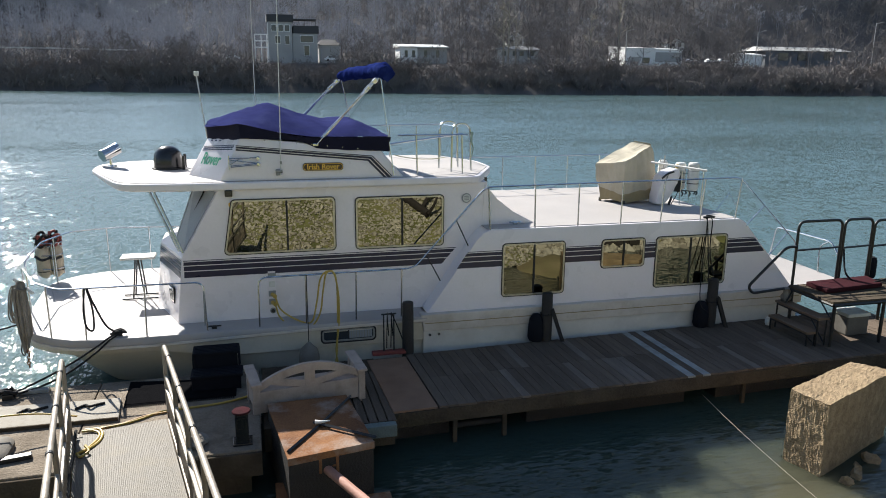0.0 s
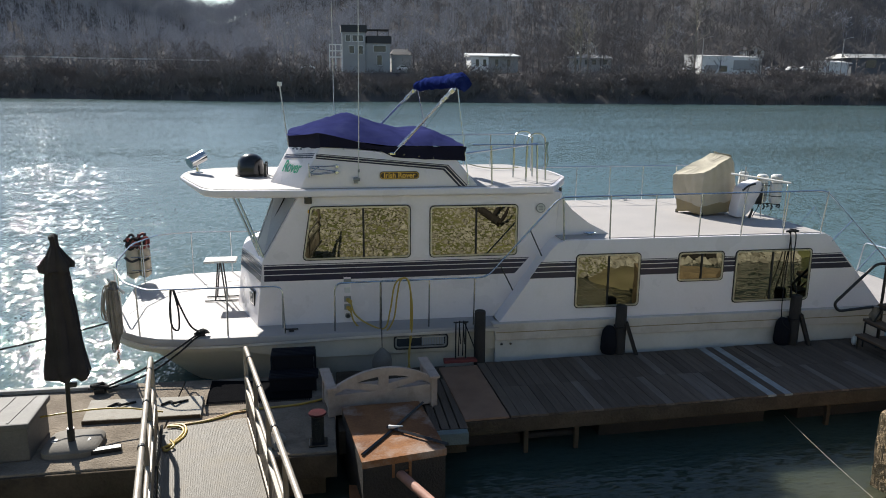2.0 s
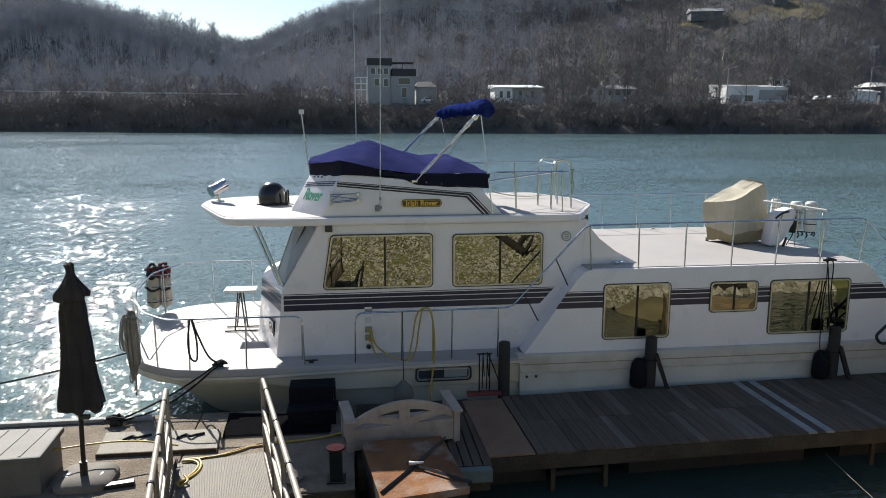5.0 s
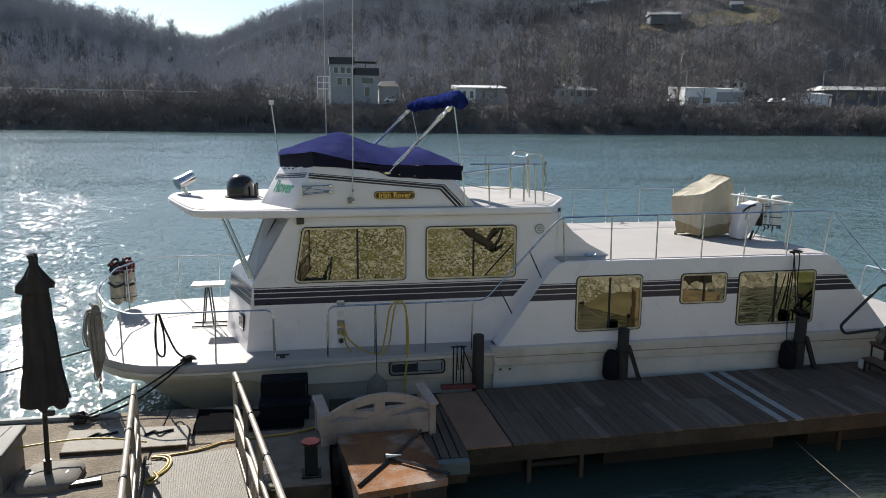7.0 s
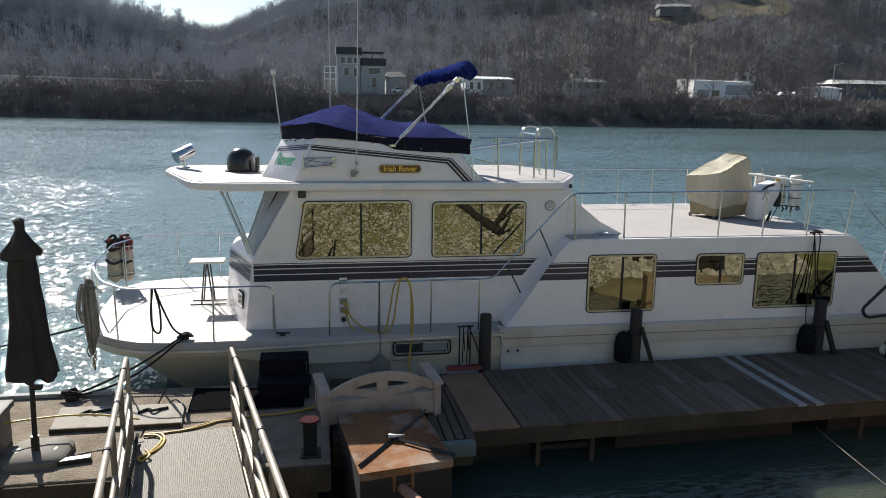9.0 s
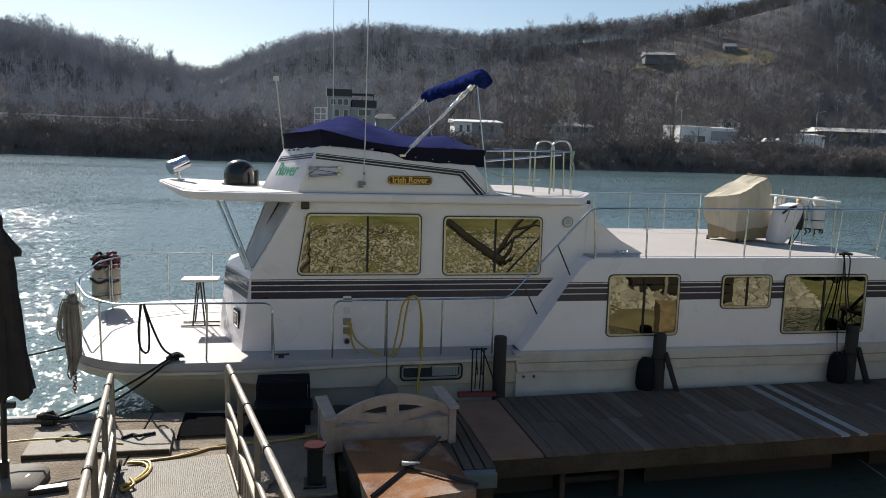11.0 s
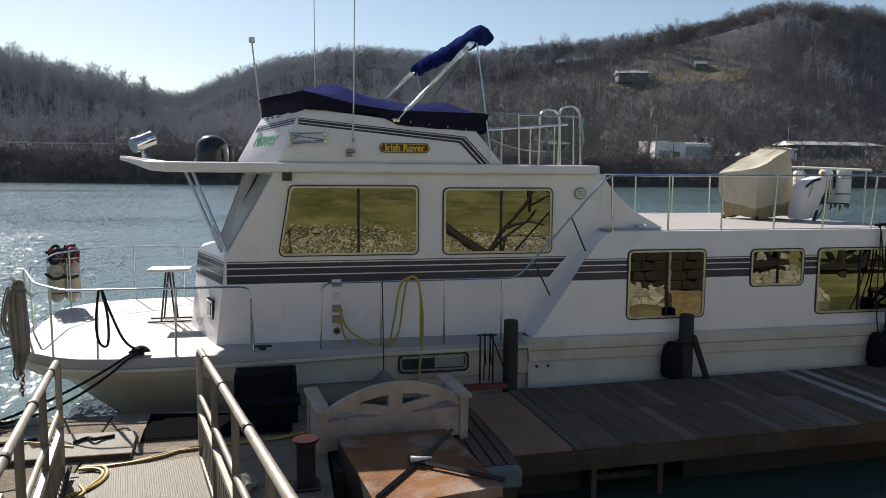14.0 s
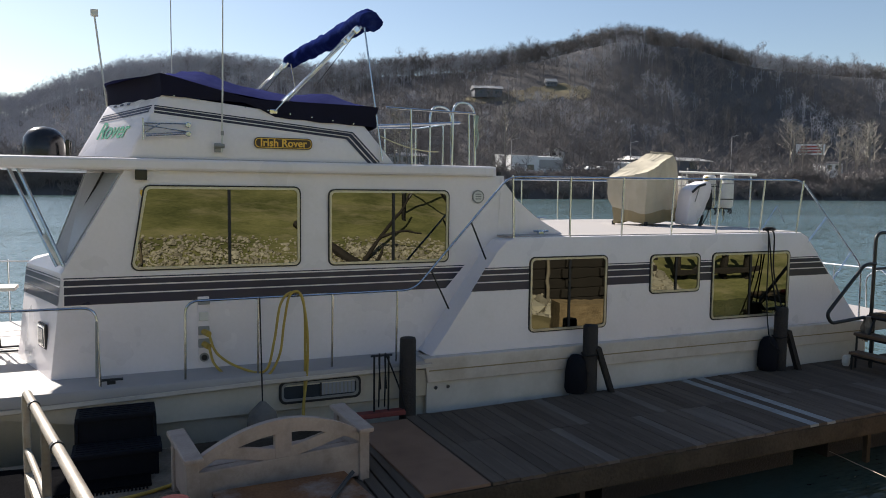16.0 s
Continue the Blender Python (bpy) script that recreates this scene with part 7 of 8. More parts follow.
# garden bench, its back to the bank
def garden_bench():
    t = thing("garden_bench", (2.3, 10.4, 0.35), "weathered tan resin garden bench with an arched fan back", "bench")
    x0, x1, y = 1.50, 3.04, 10.12
    n = 24

    def top(x):
        u = (x - x0) / (x1 - x0) * 2 - 1
        return 0.885 + 0.255 * (1 - u * u)
    outer = [(x0 + (x1 - x0) * i / n, top(x0 + (x1 - x0) * i / n)) for i in range(n + 1)]
    inner = [(x, z - 0.10 - 0.02 * math.sin((x - x0) / (x1 - x0) * math.pi)) for x, z in outer]
    rings = [[(xo, y - 0.03, zo), (xo, y + 0.03, zo), (xi, y + 0.03, zi), (xi, y - 0.03, zi)] for (xo, zo), (xi, zi) in zip(outer, inner)]
    def put(name, bm, material, parent, label="", smooth=False):
        bm.transform(pose(1.5, 10.2, 0, 0, 0, 9) @ pose(-1.5, -10.2, 0))
        return part(name, bm, material, parent, label, smooth)
    put("arch", loft(bmesh.new(), rings), "bench", t, smooth=True)
    cx = (x0 + x1) / 2
    for k in (-1, 1):
        put("spoke", obox(pose(cx + k * 0.30, y, 0.89, 0, k * -12, 0), 0.60, 0.045, 0.10, 0.008), "bench", t)
    put("splat", B(cx - 0.075, cx + 0.075, y - 0.025, y + 0.025, 0.80, 1.06, bevel=0.01), "bench", t)
    put("back_panel", B(x0 + 0.03, x1 - 0.03, y - 0.025, y + 0.025, 0.50, 0.81, bevel=0.012), "bench", t)
    for x in (x0 + 0.02, x1 - 0.02):
        put("back_post", B(x - 0.05, x + 0.05, y - 0.045, y + 0.045, 0.35, 0.95, bevel=0.012), "bench", t)
        put("front_leg", B(x - 0.045, x + 0.045, y + 0.46, y + 0.55, 0.35, 0.93, bevel=0.012), "bench", t)
        put("armrest", obox(pose(x, y + 0.24, 0.955, 5, 0, 0), 0.15, 0.66, 0.045, 0.015), "bench", t, "pale sunlit armrest")
        put("arm_panel", B(x - 0.03, x + 0.03, y + 0.05, y + 0.46, 0.55, 0.93, bevel=0.008), "bench", t)
    for i in range(4):
        put("seat_slat", B(x0 + 0.05, x1 - 0.05, y + 0.04 + i * 0.125, y + 0.15 + i * 0.125, 0.70, 0.73, bevel=0.008), "bench", t)
    put("apron", B(x0 + 0.05, x1 - 0.05, y + 0.50, y + 0.53, 0.56, 0.70, bevel=0.006), "bench", t)


garden_bench()

# rusty mooring arm: a steel box with crossed straps, a bracket and a pipe to the bank
ra = thing("mooring_pontoon", (2.4, 9.2, -0.3), "rusted steel mooring box with crossed black straps and a long pipe", "pontoon")
top = [(1.69, 9.85), (1.87, 8.43), (2.92, 8.62), (2.87, 9.12), (2.76, 10.06), (1.67, 10.02)]
part("top_plate", prism_z(top, 0.655, 0.68, bevel=0.006), "rust", ra, "orange rusted top plate")
part("skirt", prism_z([(x * 0.985 + 0.035, y * 0.99 + 0.09) for x, y in top], -0.3, 0.654), "pile", ra)
part("lip", loft(bmesh.new(), [[(x, y + q, z) for q, z in ((-0.015, 0.60), (0.012, 0.60), (0.012, 0.69), (-0.015, 0.69))] for x, y in ((1.87, 8.425), (2.92, 8.615))]), "rust", ra)
part("strap", T([(1.88, 8.58, 0.70), (2.33, 9.22, 0.70), (2.80, 9.95, 0.70)], 0.022, 4), "blackm", ra)
part("strap", T([(2.24, 9.24, 0.715), (2.95, 8.66, 0.715)], 0.022, 4), "blackm", ra)
part("rag", T(curve([(2.26, 9.2, 0.735), (2.33, 9.17, 0.745), (2.44, 9.2, 0.735)]), 0.03, 7, 0.01), "white", ra)
br = part("bracket", B(2.23, 2.27, 8.50, 8.56, 0.40, 0.655, bevel=0.006), "rust", ra)
part("flange", B(2.27, 2.44, 8.51, 8.55, 0.62, 0.65, bevel=0.004), "rust", br)
part("flange", B(2.44, 2.475, 8.52, 8.58, 0.36, 0.655, bevel=0.004), "rust", br)
part("flange", B(2.27, 2.44, 8.53, 8.56, 0.46, 0.485, bevel=0.004), "rust", br)
part("ledge", prism_z([(1.73, 8.30), (2.08, 8.22), (2.10, 8.66), (2.0, 8.72), (1.98, 8.90), (1.72, 8.95)], -0.04, 0.10, bevel=0.012), "rust", ra, "broken rusty ledge")
part("shard", loft(bmesh.new(), [[(1.93, 8.66, 0.09), (1.96, 8.66, 0.09), (1.96, 8.68, 0.09), (1.93, 8.68, 0.09)], [(1.90, 8.74, 0.30), (1.91, 8.74, 0.30), (1.91, 8.745, 0.30), (1.90, 8.745, 0.30)]]), "rust", ra)
part("foot_plate", B(2.6, 3.1, 8.25, 8.55, -0.1, 0.02, bevel=0.01), "rust", ra)
M["pinkpipe"] = mat("primer_pipe", (0.44, 0.24, 0.18), (0.33, 0.16, 0.11), rough=0.7, scale=3, fine=30, bump=0.2, stain=(0.2, 0.1, 0.06), stain_amount=0.6)
part("pipe", T([(2.28, 8.66, 0.43), (4.0, 4.75, 0.43)], 0.058, 14), "pinkpipe", ra, "faded pink-primed steel pipe", smooth=True)

# boarding steps
bs = thing("boarding_steps", (1.0, 11.35, 0.5), "black plastic two-tread boarding steps beside the hull", "steps")
for z, y0, y1, x0, x1 in ((0.94, 11.34, 11.68, 0.63, 1.31), (0.70, 11.02, 11.36, 0.61, 1.35)):
    part("tread", B(x0, x1, y0, y1, z, z + 0.05, bevel=0.015), "blackstep", bs)
    for i in range(5):
        part("grip", B(x0 + 0.03, x1 - 0.03, y0 + 0.04 + i * 0.06, y0 + 0.055 + i * 0.06, z + 0.05, z + 0.056), "blackstep", bs)
    part("riser", B(x0 + 0.03, x1 - 0.03, y0 + 0.03, y0 + 0.05, 0.50, z, bevel=0.004), "blackstep", bs)
for x in (0.64, 1.30):
    bm = loft(bmesh.new(), [[(x + q, y, z) for y, z in ((11.04, 0.5), (11.66, 0.5), (11.66, 0.94), (11.36, 0.94), (11.34, 0.70), (11.04, 0.70))] for q in (-0.015, 0.015)])
    part("side", bm, "blackstep", bs)
single("rubber_mat", prism_z([(-0.27, 10.80), (1.25, 10.80), (1.25, 11.38), (-0.30, 11.62)], 0.502, 0.518), "mat", "black perforated rubber mat on the dock", "mat")

bm = B(-0.27, 1.25, 10.775, 10.79, 0.502, 0.514)
for i in range(50):
    box(bm, -0.265 + i * 0.03, -0.25 + i * 0.03, 10.715, 10.78, 0.502, 0.514)
single("mat_fringe", bm, "mat", "slotted rubber edge strip of the mat", "mat")

# red-topped pedestal
pd = thing("dock_bollard", (1.35, 9.33, 0.5), "black dock pedestal with a flat red cap", "bollard")
part("post", B(1.27, 1.43, 9.26, 9.41, 0.50, 0.915, bevel=0.012), "blackp", pd)
part("base", B(1.23, 1.47, 9.22, 9.45, 0.50, 0.53, bevel=0.008), "blackp", pd)
part("cap", lathe((1.35, 9.335, 0.916), [(0, 0), (0.112, 0.0), (0.117, 0.012), (0.108, 0.024), (0, 0.028)], 24), "maroon", pd)

# closed parasol with its base
um = thing("parasol", (-1.72, 9.62, 0.5), "closed charcoal parasol standing in a pale plastic base", "parasol")
rows = []
for z, r in ((1.48, 0.16), (1.52, 0.235), (1.62, 0.23), (1.9, 0.19), (2.3, 0.155), (2.7, 0.125), (2.86, 0.105), (2.87, 0.17), (2.93, 0.165), (3.05, 0.10), (3.16, 0.05), (3.2, 0.045), (3.27, 0.05), (3.30, 0.02)):
    rows.append([crumple(Vector((-1.69 + (r * (1 + 0.15 * math.sin(6 * a + z * 2) + 0.08 * math.sin(15 * a - z * 3))) * math.cos(a), 9.62 + (r * (1 + 0.16 * math.sin(6 * a + z * 2))) * math.sin(a), z + 0.03 * math.sin(5 * a) * (z < 1.6))), 0.032, 7) for a in np.linspace(0, 6.283, 65)[:-1]])
part("canopy", loft(bmesh.new(), rows), "umb", um, smooth=True)
part("pole", T([(-1.74, 9.62, 0.5), (-1.70, 9.62, 2.0)], 0.028, 10), "blackm", um, smooth=True)
part("sleeve", T([(-1.74, 9.62, 0.62), (-1.735, 9.62, 0.80)], 0.045, 12), "blackm", um, smooth=True)
part("crank", B(-1.70, -1.60, 9.57, 9.63, 1.36, 1.42, bevel=0.01), "blackm", um)
ub = [(-1.74 + 0.345 * math.copysign(abs(math.cos(a)) ** 0.5, math.cos(a)), 9.70 + 0.33 * math.copysign(abs(math.sin(a)) ** 0.5, math.sin(a))) for a in np.linspace(0, 6.283, 33)[:-1]]
base = part("base", loft(bmesh.new(), [[(x, y, 0.50) for x, y in ub], [(x, y, 0.565) for x, y in ub], [(-1.74 + (x + 1.74) * 0.9, 9.72 + (y - 9.72) * 0.9, 0.60) for x, y in ub], [(-1.74 + (x + 1.74) * 0.3, 9.68 + (y - 9.72) * 0.3, 0.63) for x, y in ub]]), "sand", um, "sand-coloured plastic base", smooth=True)
for dx in (-0.20, 0.16):
    part("cap", lathe((-1.74 + dx, 9.66, 0.605), [(0, 0), (0.06, 0), (0.06, 0.012), (0, 0.014)], 14), "grey", base)
single("angle_iron", obox(pose(-1.30, 9.50, 0.53, 0, 0, 12), 0.36, 0.10, 0.06, 0.01), "blackm", "black steel bar lying beside the parasol base", "bar")

# plastic dock box
db = thing("dock_box", (-2.62, 9.75, 0.5), "grey ribbed plastic storage box on the dock", "storage box")
part("body", prism_z([(-3.0, 9.35), (-2.16, 9.40), (-2.20, 10.2), (-3.05, 10.2)], 0.50, 0.93, bevel=0.02), "boxg", db)
part("lid", prism_z([(-3.04, 9.31), (-2.12, 9.36), (-2.16, 10.25), (-3.10, 10.25)], 0.93, 1.01, bevel=0.025), "boxg", db, "grey ribbed lid")
for i in range(3):
    part("rib", obox(pose(-2.85 + i * 0.25, 9.8, 1.012, 0, 0, -3), 0.03, 0.82, 0.012, 0.004), "boxg", db)

# plates, ropes and hoses on the concrete
sp = thing("dock_plate", (-1.1, 10.7, 0.5), "pale hatch plate lying on the concrete dock", "plate")
part("plate", prism_z([(-1.84, 10.36), (-0.27, 10.33), (-0.33, 10.98), (-1.92, 11.05)], 0.502, 0.55, bevel=0.006), "plate", sp)
part("edge", B(-1.84, -0.28, 10.325, 10.35, 0.50, 0.552), "timber", sp)
for x, y in ((-1.45, 10.78), (-0.72, 10.74)):
    single("rope_end", T(curve([(x - 0.15, y - 0.05, 0.565), (x - 0.05, y + 0.05, 0.57), (x + 0.03, y - 0.04, 0.585), (x + 0.1, y + 0.03, 0.57), (x + 0.2, y + 0.08, 0.565)]), 0.018, 6), "rope", "short dark rope end lying on the dock plate", "rope", "rope ends", smooth=True)
dc = thing("dock_cleat", (-1.9, 11.42, 0.5), "black dock cleat with mooring lines wound on it", "cleat")
part("horn", T([(-2.06, 11.42, 0.58), (-1.72, 11.42, 0.58)], 0.022, 8), "blackm", dc, smooth=True)
part("foot", B(-1.97, -1.82, 11.36, 11.48, 0.50, 0.58, bevel=0.01), "blackm", dc)
part("winding", T(curve([(-2.0, 11.40, 0.60), (-1.86, 11.46, 0.63), (-1.78, 11.38, 0.60), (-1.92, 11.36, 0.64), (-2.02, 11.45, 0.61), (-1.84, 11.42, 0.66)]), 0.024, 7), "rope", dc)
single("edge_timber", B(-3.6, -1.4, 11.52, 11.62, 0.502, 0.56, bevel=0.01), "wplank", "pale timber along the dock's river edge", "timber")
single("water_hose", T(curve([(-0.66, 10.02, 0.545), (-0.52, 10.0, 0.55), (-0.43, 9.9, 0.55), (-0.42, 9.72, 0.56), (-0.48, 9.5, 0.57), (-0.56, 9.35, 0.585), (-0.52, 9.22, 0.60), (-0.44, 9.30, 0.62), (-0.50, 9.42, 0.64)]), 0.016, 7), "yellow", "yellow hose coiled at the foot of the gangway", "hose", "hoses", smooth=True)
single("water_hose", T(curve([(-0.62, 10.06, 0.545), (-0.46, 10.03, 0.55), (-0.39, 9.88, 0.55), (-0.39, 9.66, 0.56), (-0.46, 9.46, 0.58), (-0.58, 9.3, 0.60)]), 0.016, 7), "yellow", "yellow hose coiled at the foot of the gangway", "hose", "hoses", smooth=True)
single("water_hose", T(curve([(-0.66, 10.12, 0.515), (-0.28, 10.16, 0.515), (0.0, 10.28, 0.515), (0.26, 10.45, 0.515), (0.7, 10.50, 0.515), (1.1, 10.56, 0.515), (1.5, 10.75, 0.515), (2.0, 11.3, 0.46)]), 0.016, 7), "yellow", "yellow hose running along the dock", "hose", "hoses", smooth=True)
M["orange"] = mat("orange_cord", (0.40, 0.22, 0.06), rough=0.6, scale=10)
single("extension_cord", T(curve([(-0.5, 10.10, 0.515), (-0.2, 10.20, 0.515), (0.05, 10.36, 0.515), (0.3, 10.42, 0.515), (0.6, 10.52, 0.515)]), 0.014, 6), "orange", "faded orange cord lying across the dock", "cord", smooth=True)
single("dock_rope", T(curve([(-5.5, 9.5, 0.62), (-3.4, 9.7, 0.75), (-2.0, 9.95, 0.85), (-1.3, 10.15, 0.80), (-0.72, 10.12, 0.72)]), 0.012, 6), "yellow", "thin faded yellow rope strung along the dock", "rope", smooth=True)
bag = single("crumpled_bag", loft(bmesh.new(), [[crumple(crumple(Vector((0.80 + r * math.cos(a), 9.42 + r * 1.6 * math.sin(a), z)), 0.06, 7), 0.03, 19) for a in np.linspace(0, 6.283, 41)[:-1]] for z, r in ((0.505, 0.07), (0.525, 0.10), (0.55, 0.105), (0.575, 0.095), (0.60, 0.07), (0.615, 0.04), (0.62, 0.01))]), "tarp", "crumpled pale cloth bag on the dock by the gangway", "bag", smooth=True)
single("black_cable", T(curve([(-0.70, 9.9, 0.62), (-0.60, 9.2, 0.60), (-0.52, 8.6, 0.66), (-0.36, 7.8, 0.72)]), 0.02, 6), "rope", "black cable tied along the gangway's edge", "cable", smooth=True)

# ---------------------------------------------------------------- platform at the dock's far end
gp2 = thing("boarding_platform", (12.2, 11.0, 0.5), "black steel boarding platform with rails and wooden steps", "platform")
for x, y in ((11.26, 10.5), (11.26, 11.55), (13.3, 10.5), (13.3, 11.55), (12.3, 10.5)):
    part("leg", T([(x, y, 0.30), (x, y, 1.26)], 0.03, 8), "blackm", gp2)
for a_, b_ in (((11.22, 10.48), (13.4, 10.48)), ((11.22, 10.48), (11.22, 11.6)), ((11.22, 11.6), (13.4, 11.6))):
    part("edge_bar", T([(*a_, 1.25), (*b_, 1.25)], 0.032, 6), "blackm", gp2)
for i in range(7):
    y = 10.48 + i * 0.16
    part("board", B(11.2, 13.4, y, y + 0.14, 1.27, 1.31, bevel=0.006), "timber", gp2)
for x0, x1, zt in ((11.28, 12.24, 2.50), (12.30, 12.93, 2.50), (12.98, 13.5, 2.46)):
    part("rail_hoop", T(fillet([(x0, 11.6, 1.28), (x0, 11.6, zt), (x1, 11.6, zt), (x1, 11.6, 1.28)], 0.14, 6), 0.026, 10), "blackm", gp2, smooth=True)
    part("mid_bar", T([(x0, 11.6, 1.96), (x1, 11.6, 1.98)], 0.02, 8), "blackm", gp2)
part("grab_rail", T(fillet([(11.28, 11.58, 2.04), (11.05, 11.58, 2.04), (10.32, 11.58, 1.34), (10.42, 11.58, 1.20), (11.1, 11.58, 1.25)], 0.13, 6), 0.026, 10), "blackm", gp2, smooth=True)
for z, xa, xb, y0, y1 in ((0.97, 11.0, 11.24, 10.54, 11.66), (0.71, 10.84, 11.06, 10.58, 11.60)):
    part("step", B(xa, xb, y0, y1, z, z + 0.045, bevel=0.008), "wood", gp2, "brown wooden tread")
    for x, y in ((xa + 0.03, y0 + 0.04), (xb - 0.03, y0 + 0.04), (xa + 0.03, y1 - 0.04)):
        part("step_leg", T([(x, y, 0.49), (x, y, z)], 0.016, 8), "blackm", gp2)
    part("step_rail", T([(xa + 0.03, y0 + 0.04, z - 0.02), (xa + 0.03, y1 - 0.04, z - 0.02)], 0.016, 6), "blackm", gp2)
    part("step_brace", T([(xb - 0.03, y0 + 0.04, 0.52), (xb - 0.03, y0 + 0.50, z - 0.02)], 0.013, 6), "blackm", gp2)
part("brace", T([(11.24, 11.50, 1.24), (11.05, 11.45, 1.0)], 0.018, 6), "blackm", gp2)
part("brace", T([(11.26, 10.52, 0.95), (11.26, 10.85, 1.24)], 0.014, 6), "blackm", gp2)
part("line", T(curve([(12.3, 11.56, 1.95), (12.28, 11.4, 1.5), (12.5, 11.2, 1.36), (12.9, 11.1, 1.45)]), 0.018, 6), "rope", gp2)
single("folded_mat", prism_z([(11.47, 10.93), (12.78, 11.05), (12.90, 11.56), (11.46, 11.46)], 1.312, 1.40, bevel=0.02), "maroon", "faded red folded mat lying on the platform", "mat")
cool = thing("cooler", (12.2, 11.05, 0.5), "grey cooler with a white lid under the platform", "cooler")
part("body", B(11.96, 12.42, 10.88, 11.24, 0.49, 0.84, bevel=0.03), "boxg", cool)
part("lid", B(11.94, 12.44, 10.86, 11.26, 0.84, 0.91, bevel=0.02), "white", cool, "white lid")
single("line_float", lathe((10.93, 11.70, 0.50), [(0, 0), (0.04, 0.01), (0.058, 0.06), (0.055, 0.13), (0.03, 0.165), (0, 0.17)], 16), "white", "pale round float standing on the dock", "float", smooth=True)
single("dark_fender", lathe((13.10, 11.66, 1.312), [(0, 0), (0.07, 0.01), (0.085, 0.06), (0.085, 0.34), (0.06, 0.41), (0, 0.43)], 14), "blackstep", "black fender standing at the platform's rail", "fender", smooth=True)
drape("hanging_cloth", 11.13, 11.56, 0.98, 1.26, 0.085, 7, "short pale cloth hanging from the platform's rail")
single("storage_crate", B(12.9, 13.5, 10.2, 10.7, 0.46, 0.78, bevel=0.01), "wood", "brown wooden crate on the dock", "crate")

# concrete stub wall at the water's edge
bl = [(8.80, 7.78), (8.66, 8.34), (10.25, 9.0), (10.62, 8.56)]


def rough_block():
    bm = prism_z([(x, y) for x, y in bl], -0.45, 0.90)
    bmesh.ops.subdivide_edges(bm, edges=bm.edges[:], cuts=31, use_grid_fill=True)
    bmesh.ops.triangulate(bm, faces=[f for f in bm.faces if len(f.verts) > 4])
    for v in bm.verts:
        p = crumple(v.co.copy(), 0.022, 1.6)
        v.co = crumple(crumple(p, 0.009, 11), 0.009, 34)
    return bm


single("concrete_stub", rough_block(), "block", "rough broken tan concrete stub wall at the waterline", "wall")
def sand_spit():
    """A low sandy spit that runs out from the bank behind the stub wall."""
    rows = []
    for i in range(25):
        x = 8.3 + i * 0.12
        rows.append([(x, 4.0 + j * 0.14, WATER + 0.26 - 0.30 * math.hypot((x - 9.7) / 1.15, (4.0 + j * 0.14 - 5.3) / 1.45) ** 1.6 + 0.05 * noise.noise(Vector((x * 1.6, j * 0.22, 3.0)))) for j in range(23)])
    return single("sand_spit", loft(bmesh.new(), rows, cap=False, closed=False), "spit", "tan sandy spit beside the near bank", "sand", kind="structure", smooth=True)


sand_spit()
for i, (x, y, s) in enumerate(((9.32, 7.72, 0.10), (9.55, 7.90, 0.08), (9.04, 7.60, 0.06), (9.8, 7.98, 0.10))):
    bm = bmesh.new()
    bmesh.ops.create_icosphere(bm, subdivisions=2, radius=s, matrix=Matrix.Translation((x, y, WATER)))
    for v in bm.verts:
        v.co = crumple(crumple(v.co.copy(), 0.10, 5), 0.05, 13)
    single("stone", bm, "block", "rough tan stone lying in the shallows", "stone", "shore stones")
single("guy_wire", T(sag((8.36, 9.86, 0.17), (7.35, 4.4, 0.62), 0.10), 0.0028, 6), "galv", "thin pale wire running from the dock to the bank", "wire")

# ---------------------------------------------------------------- on the bank behind
def bank_frame(x, y):
    """Dark steel trestle on the bank, mirrored in the boat's windows."""
    z = bank_z(x, y)
    t = thing("steel_trestle", (x, y, z), "dark steel trestle with crossed braces on the bank", "trestle")
    for dx in (0, 1.5):
        part("leg", T([(x + dx, y, z - 0.2), (x + dx, y, z + 2.6)], 0.06, 8), "blackm", t)
    part("beam", T([(x - 0.4, y, z + 2.6), (x + 2.1, y, z + 2.6)], 0.07, 8), "blackm", t)
    part("brace", T([(x, y, z + 0.4), (x + 1.5, y, z + 2.4)], 0.04, 8), "blackm", t)
    part("brace", T([(x + 1.5, y, z + 0.4), (x, y, z + 2.4)], 0.04, 8), "blackm", t)


bank_frame(8.6, 0.6)
bank_frame(10.8, 0.2)
# dark mass added out of view to darken one aft window's reflection
cr = thing("reflection_crib", (11.6, 3.4, -0.2), "unseen dark crib with a pale post, added for a window's reflection", "crib")
for k in range(6):
    z = -0.3 + k * 0.26
    x = 10.0 + 0.12 * (k % 2)
    for y in (2.9, 3.6):
        part("timber", B(x, 13.2, y, y + 0.25, z, z + 0.25, bevel=0.02), "pile", cr)
    for q in (0.3, 1.5, 2.7):
        part("tie", B(x + q, x + q + 0.24, 2.8, 3.95, z + 0.02, z + 0.24, bevel=0.02), "pile", cr)
part("pale_post", T([(11.0, 4.05, -0.4), (11.02, 4.05, 1.45)], 0.05, 10), "galv", cr, "pale upright post", smooth=True)
# timbers added out of view so the aft windows mirror something dark
rt = random.Random(11)
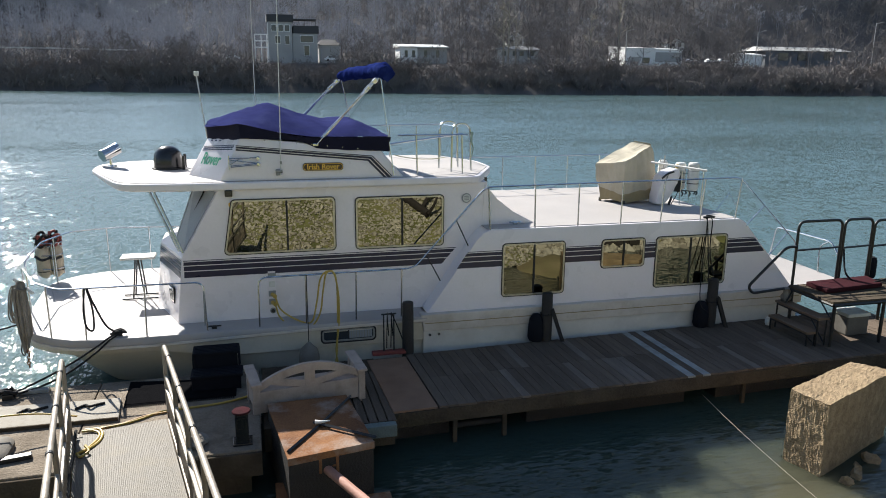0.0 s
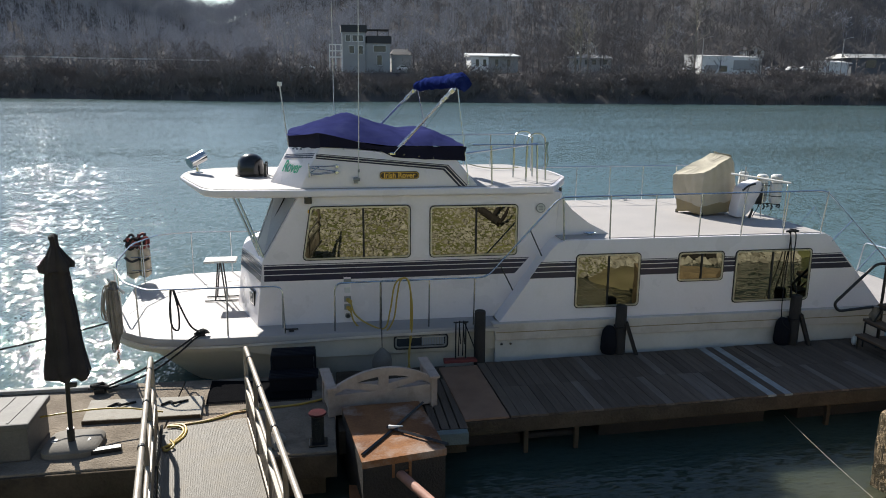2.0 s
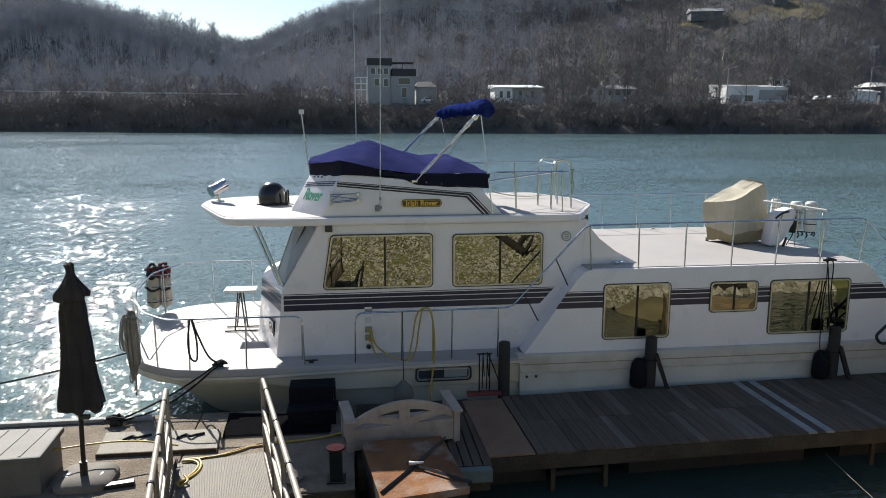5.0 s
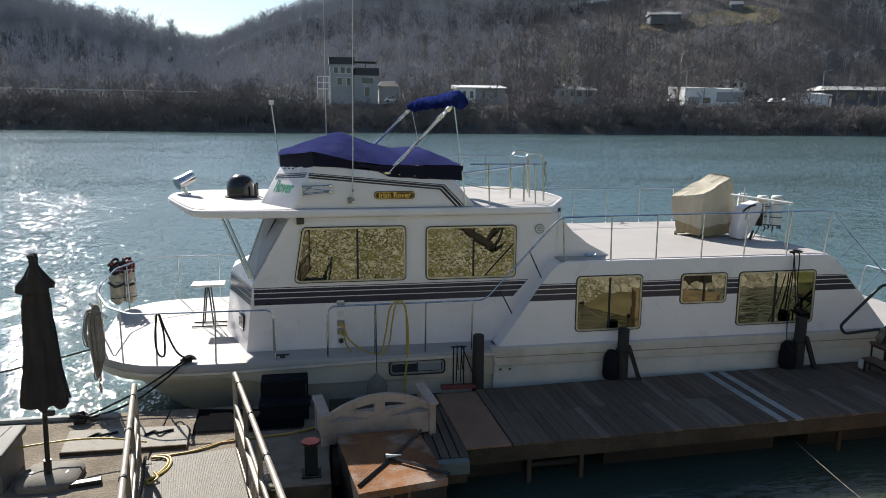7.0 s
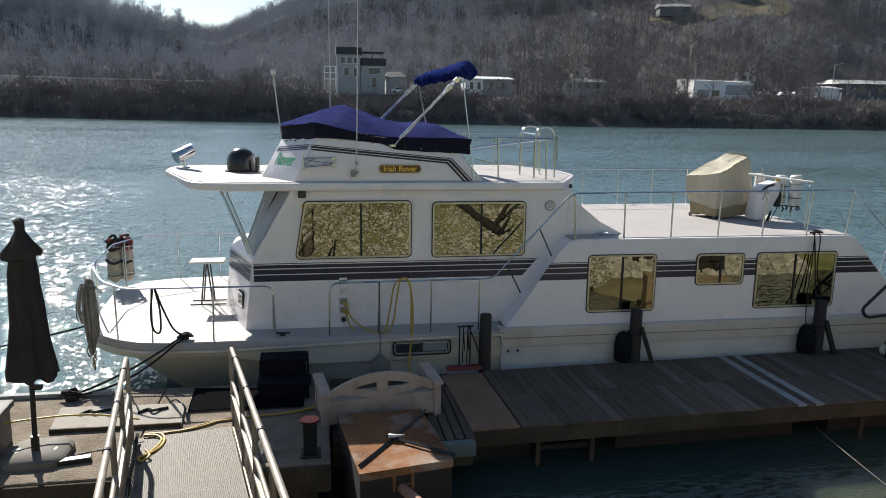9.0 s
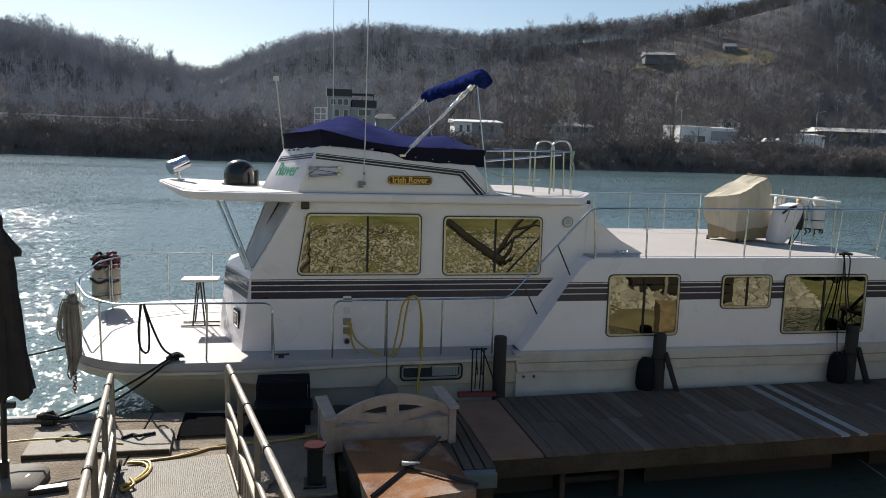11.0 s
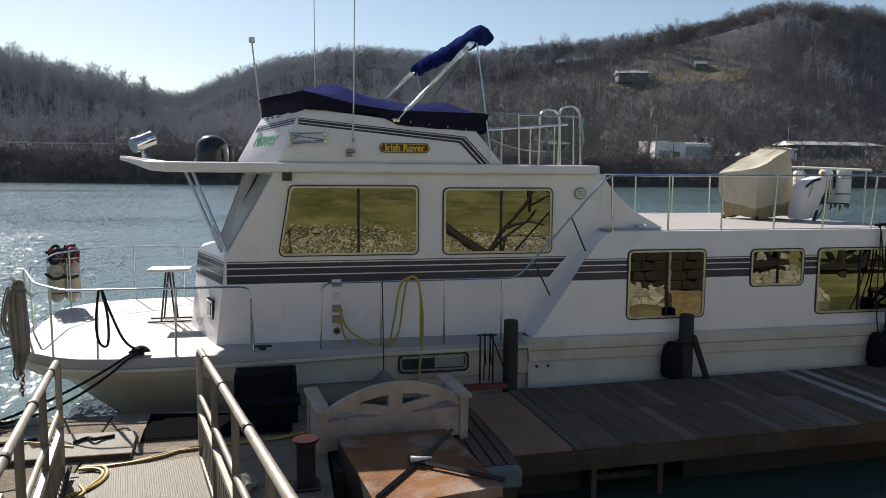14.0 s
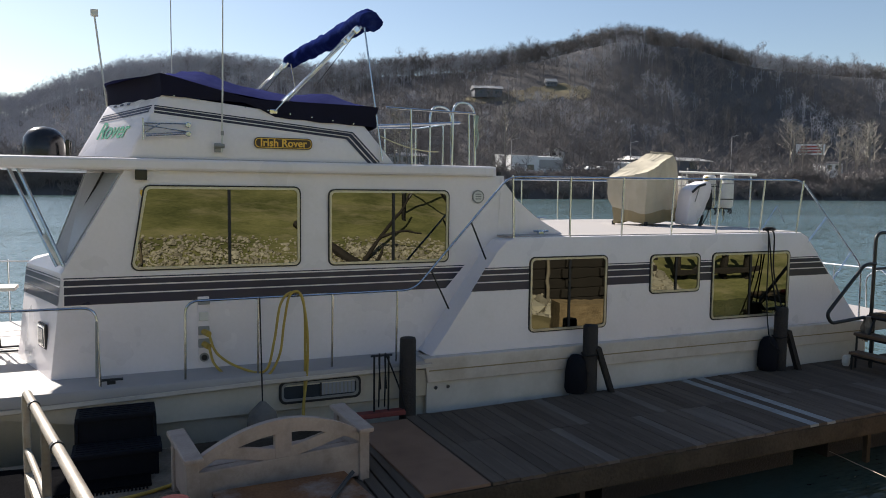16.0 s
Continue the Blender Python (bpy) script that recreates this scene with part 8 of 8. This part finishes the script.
for xa, xb, nb in ((13.6, 15.2, 3), (16.4, 19.2, 4)):
    ts = thing("reflection_timbers", ((xa + xb) / 2, 2.7, 0.2), "unseen dark timbers added at the bank's foot for window reflections", "timbers", "old pier timbers")
    for i in range(nb):
        x = xa + (xb - xa) * i / (nb - 1)
        part("post", T([(x, 2.7 + rt.uniform(-0.2, 0.2), -0.4), (x + rt.uniform(-0.1, 0.1), 2.7, rt.uniform(1.5, 2.4))], 0.12, 9, 0.10), "pile", ts)
    for z in (0.62, 1.25):
        part("beam", obox(pose((xa + xb) / 2, 2.86, z + rt.uniform(-0.1, 0.1), 0, rt.uniform(-6, 6), rt.uniform(-3, 3)), xb - xa + 0.5, 0.14, 0.16, 0.02), "pile", ts)
    part("brace", T([(xa + 0.1, 2.6, 0.3), (xb - 0.2, 2.6, 1.7)], 0.06, 7), "pile", ts)
dw = thing("driftwood", (6.1, 2.1, 1.2), "dark forked driftwood log lying on the stony bank", "log")
part("trunk", T(curve([(5.3, 1.1, 2.05), (5.8, 1.9, 1.66), (6.3, 2.6, 1.25), (6.75, 3.3, 0.95)]), 0.10, 9, 0.14), "pile", dw, smooth=True)
part("branch", T(curve([(6.6, 3.0, 1.05), (7.3, 2.4, 1.75), (8.1, 1.8, 2.4), (8.5, 1.5, 3.0)]), 0.06, 8, 0.03), "pile", dw, smooth=True)
part("branch", T(curve([(7.3, 2.4, 1.75), (7.9, 2.5, 1.9), (8.4, 2.6, 1.8)]), 0.045, 8, 0.02), "pile", dw, smooth=True)
part("root", T(curve([(6.75, 3.3, 0.95), (6.9, 3.5, 1.3), (7.0, 3.5, 1.6)]), 0.07, 8, 0.02), "pile", dw, smooth=True)

# ---------------------------------------------------------------- dock planks, piece by piece
PL = {}
rp = random.Random(5)
PALE = {(0, 9), (0, 17), (0, 22), (0, 23), (0, 24), (1, 12), (0, 38), (1, 35), (0, 44), (1, 20)}
for row in (0, 1):
    for i in range(68):
        w = 0.140
        u = 0.685 + i * w
        if u > 10.2:
            break
        key = rp.randrange(4)
        skin = "wplank" if i in (29, 31) else "lplank" if (row, i) in PALE else "plank"
        if (skin, key) not in PL:
            bm = bmesh.new()
            box(bm, 0.0015, w - 0.0025 - 0.001 * key, -0.515, 0.515, -0.03, 0.0)
            bmesh.ops.bevel(bm, geom=[e for e in bm.edges if abs((e.verts[0].co - e.verts[1].co).y) > 0.5], offset=0.003, segments=1, affect='EDGES')
            PL[skin, key] = mesh_of("plank", bm, skin)
        ob = new("plank", PL[skin, key])
        ob.parent = dock
        ob.matrix_parent_inverse = Matrix.Translation(-BASE[dock.name])
        ob.matrix_basis = DK @ pose(u, 0.525 + row * 1.035 + rp.uniform(-0.004, 0.004), 0.488 + rp.uniform(-0.003, 0.004), rp.uniform(-0.1, 0.1), rp.uniform(-0.6, 0.6), 0)
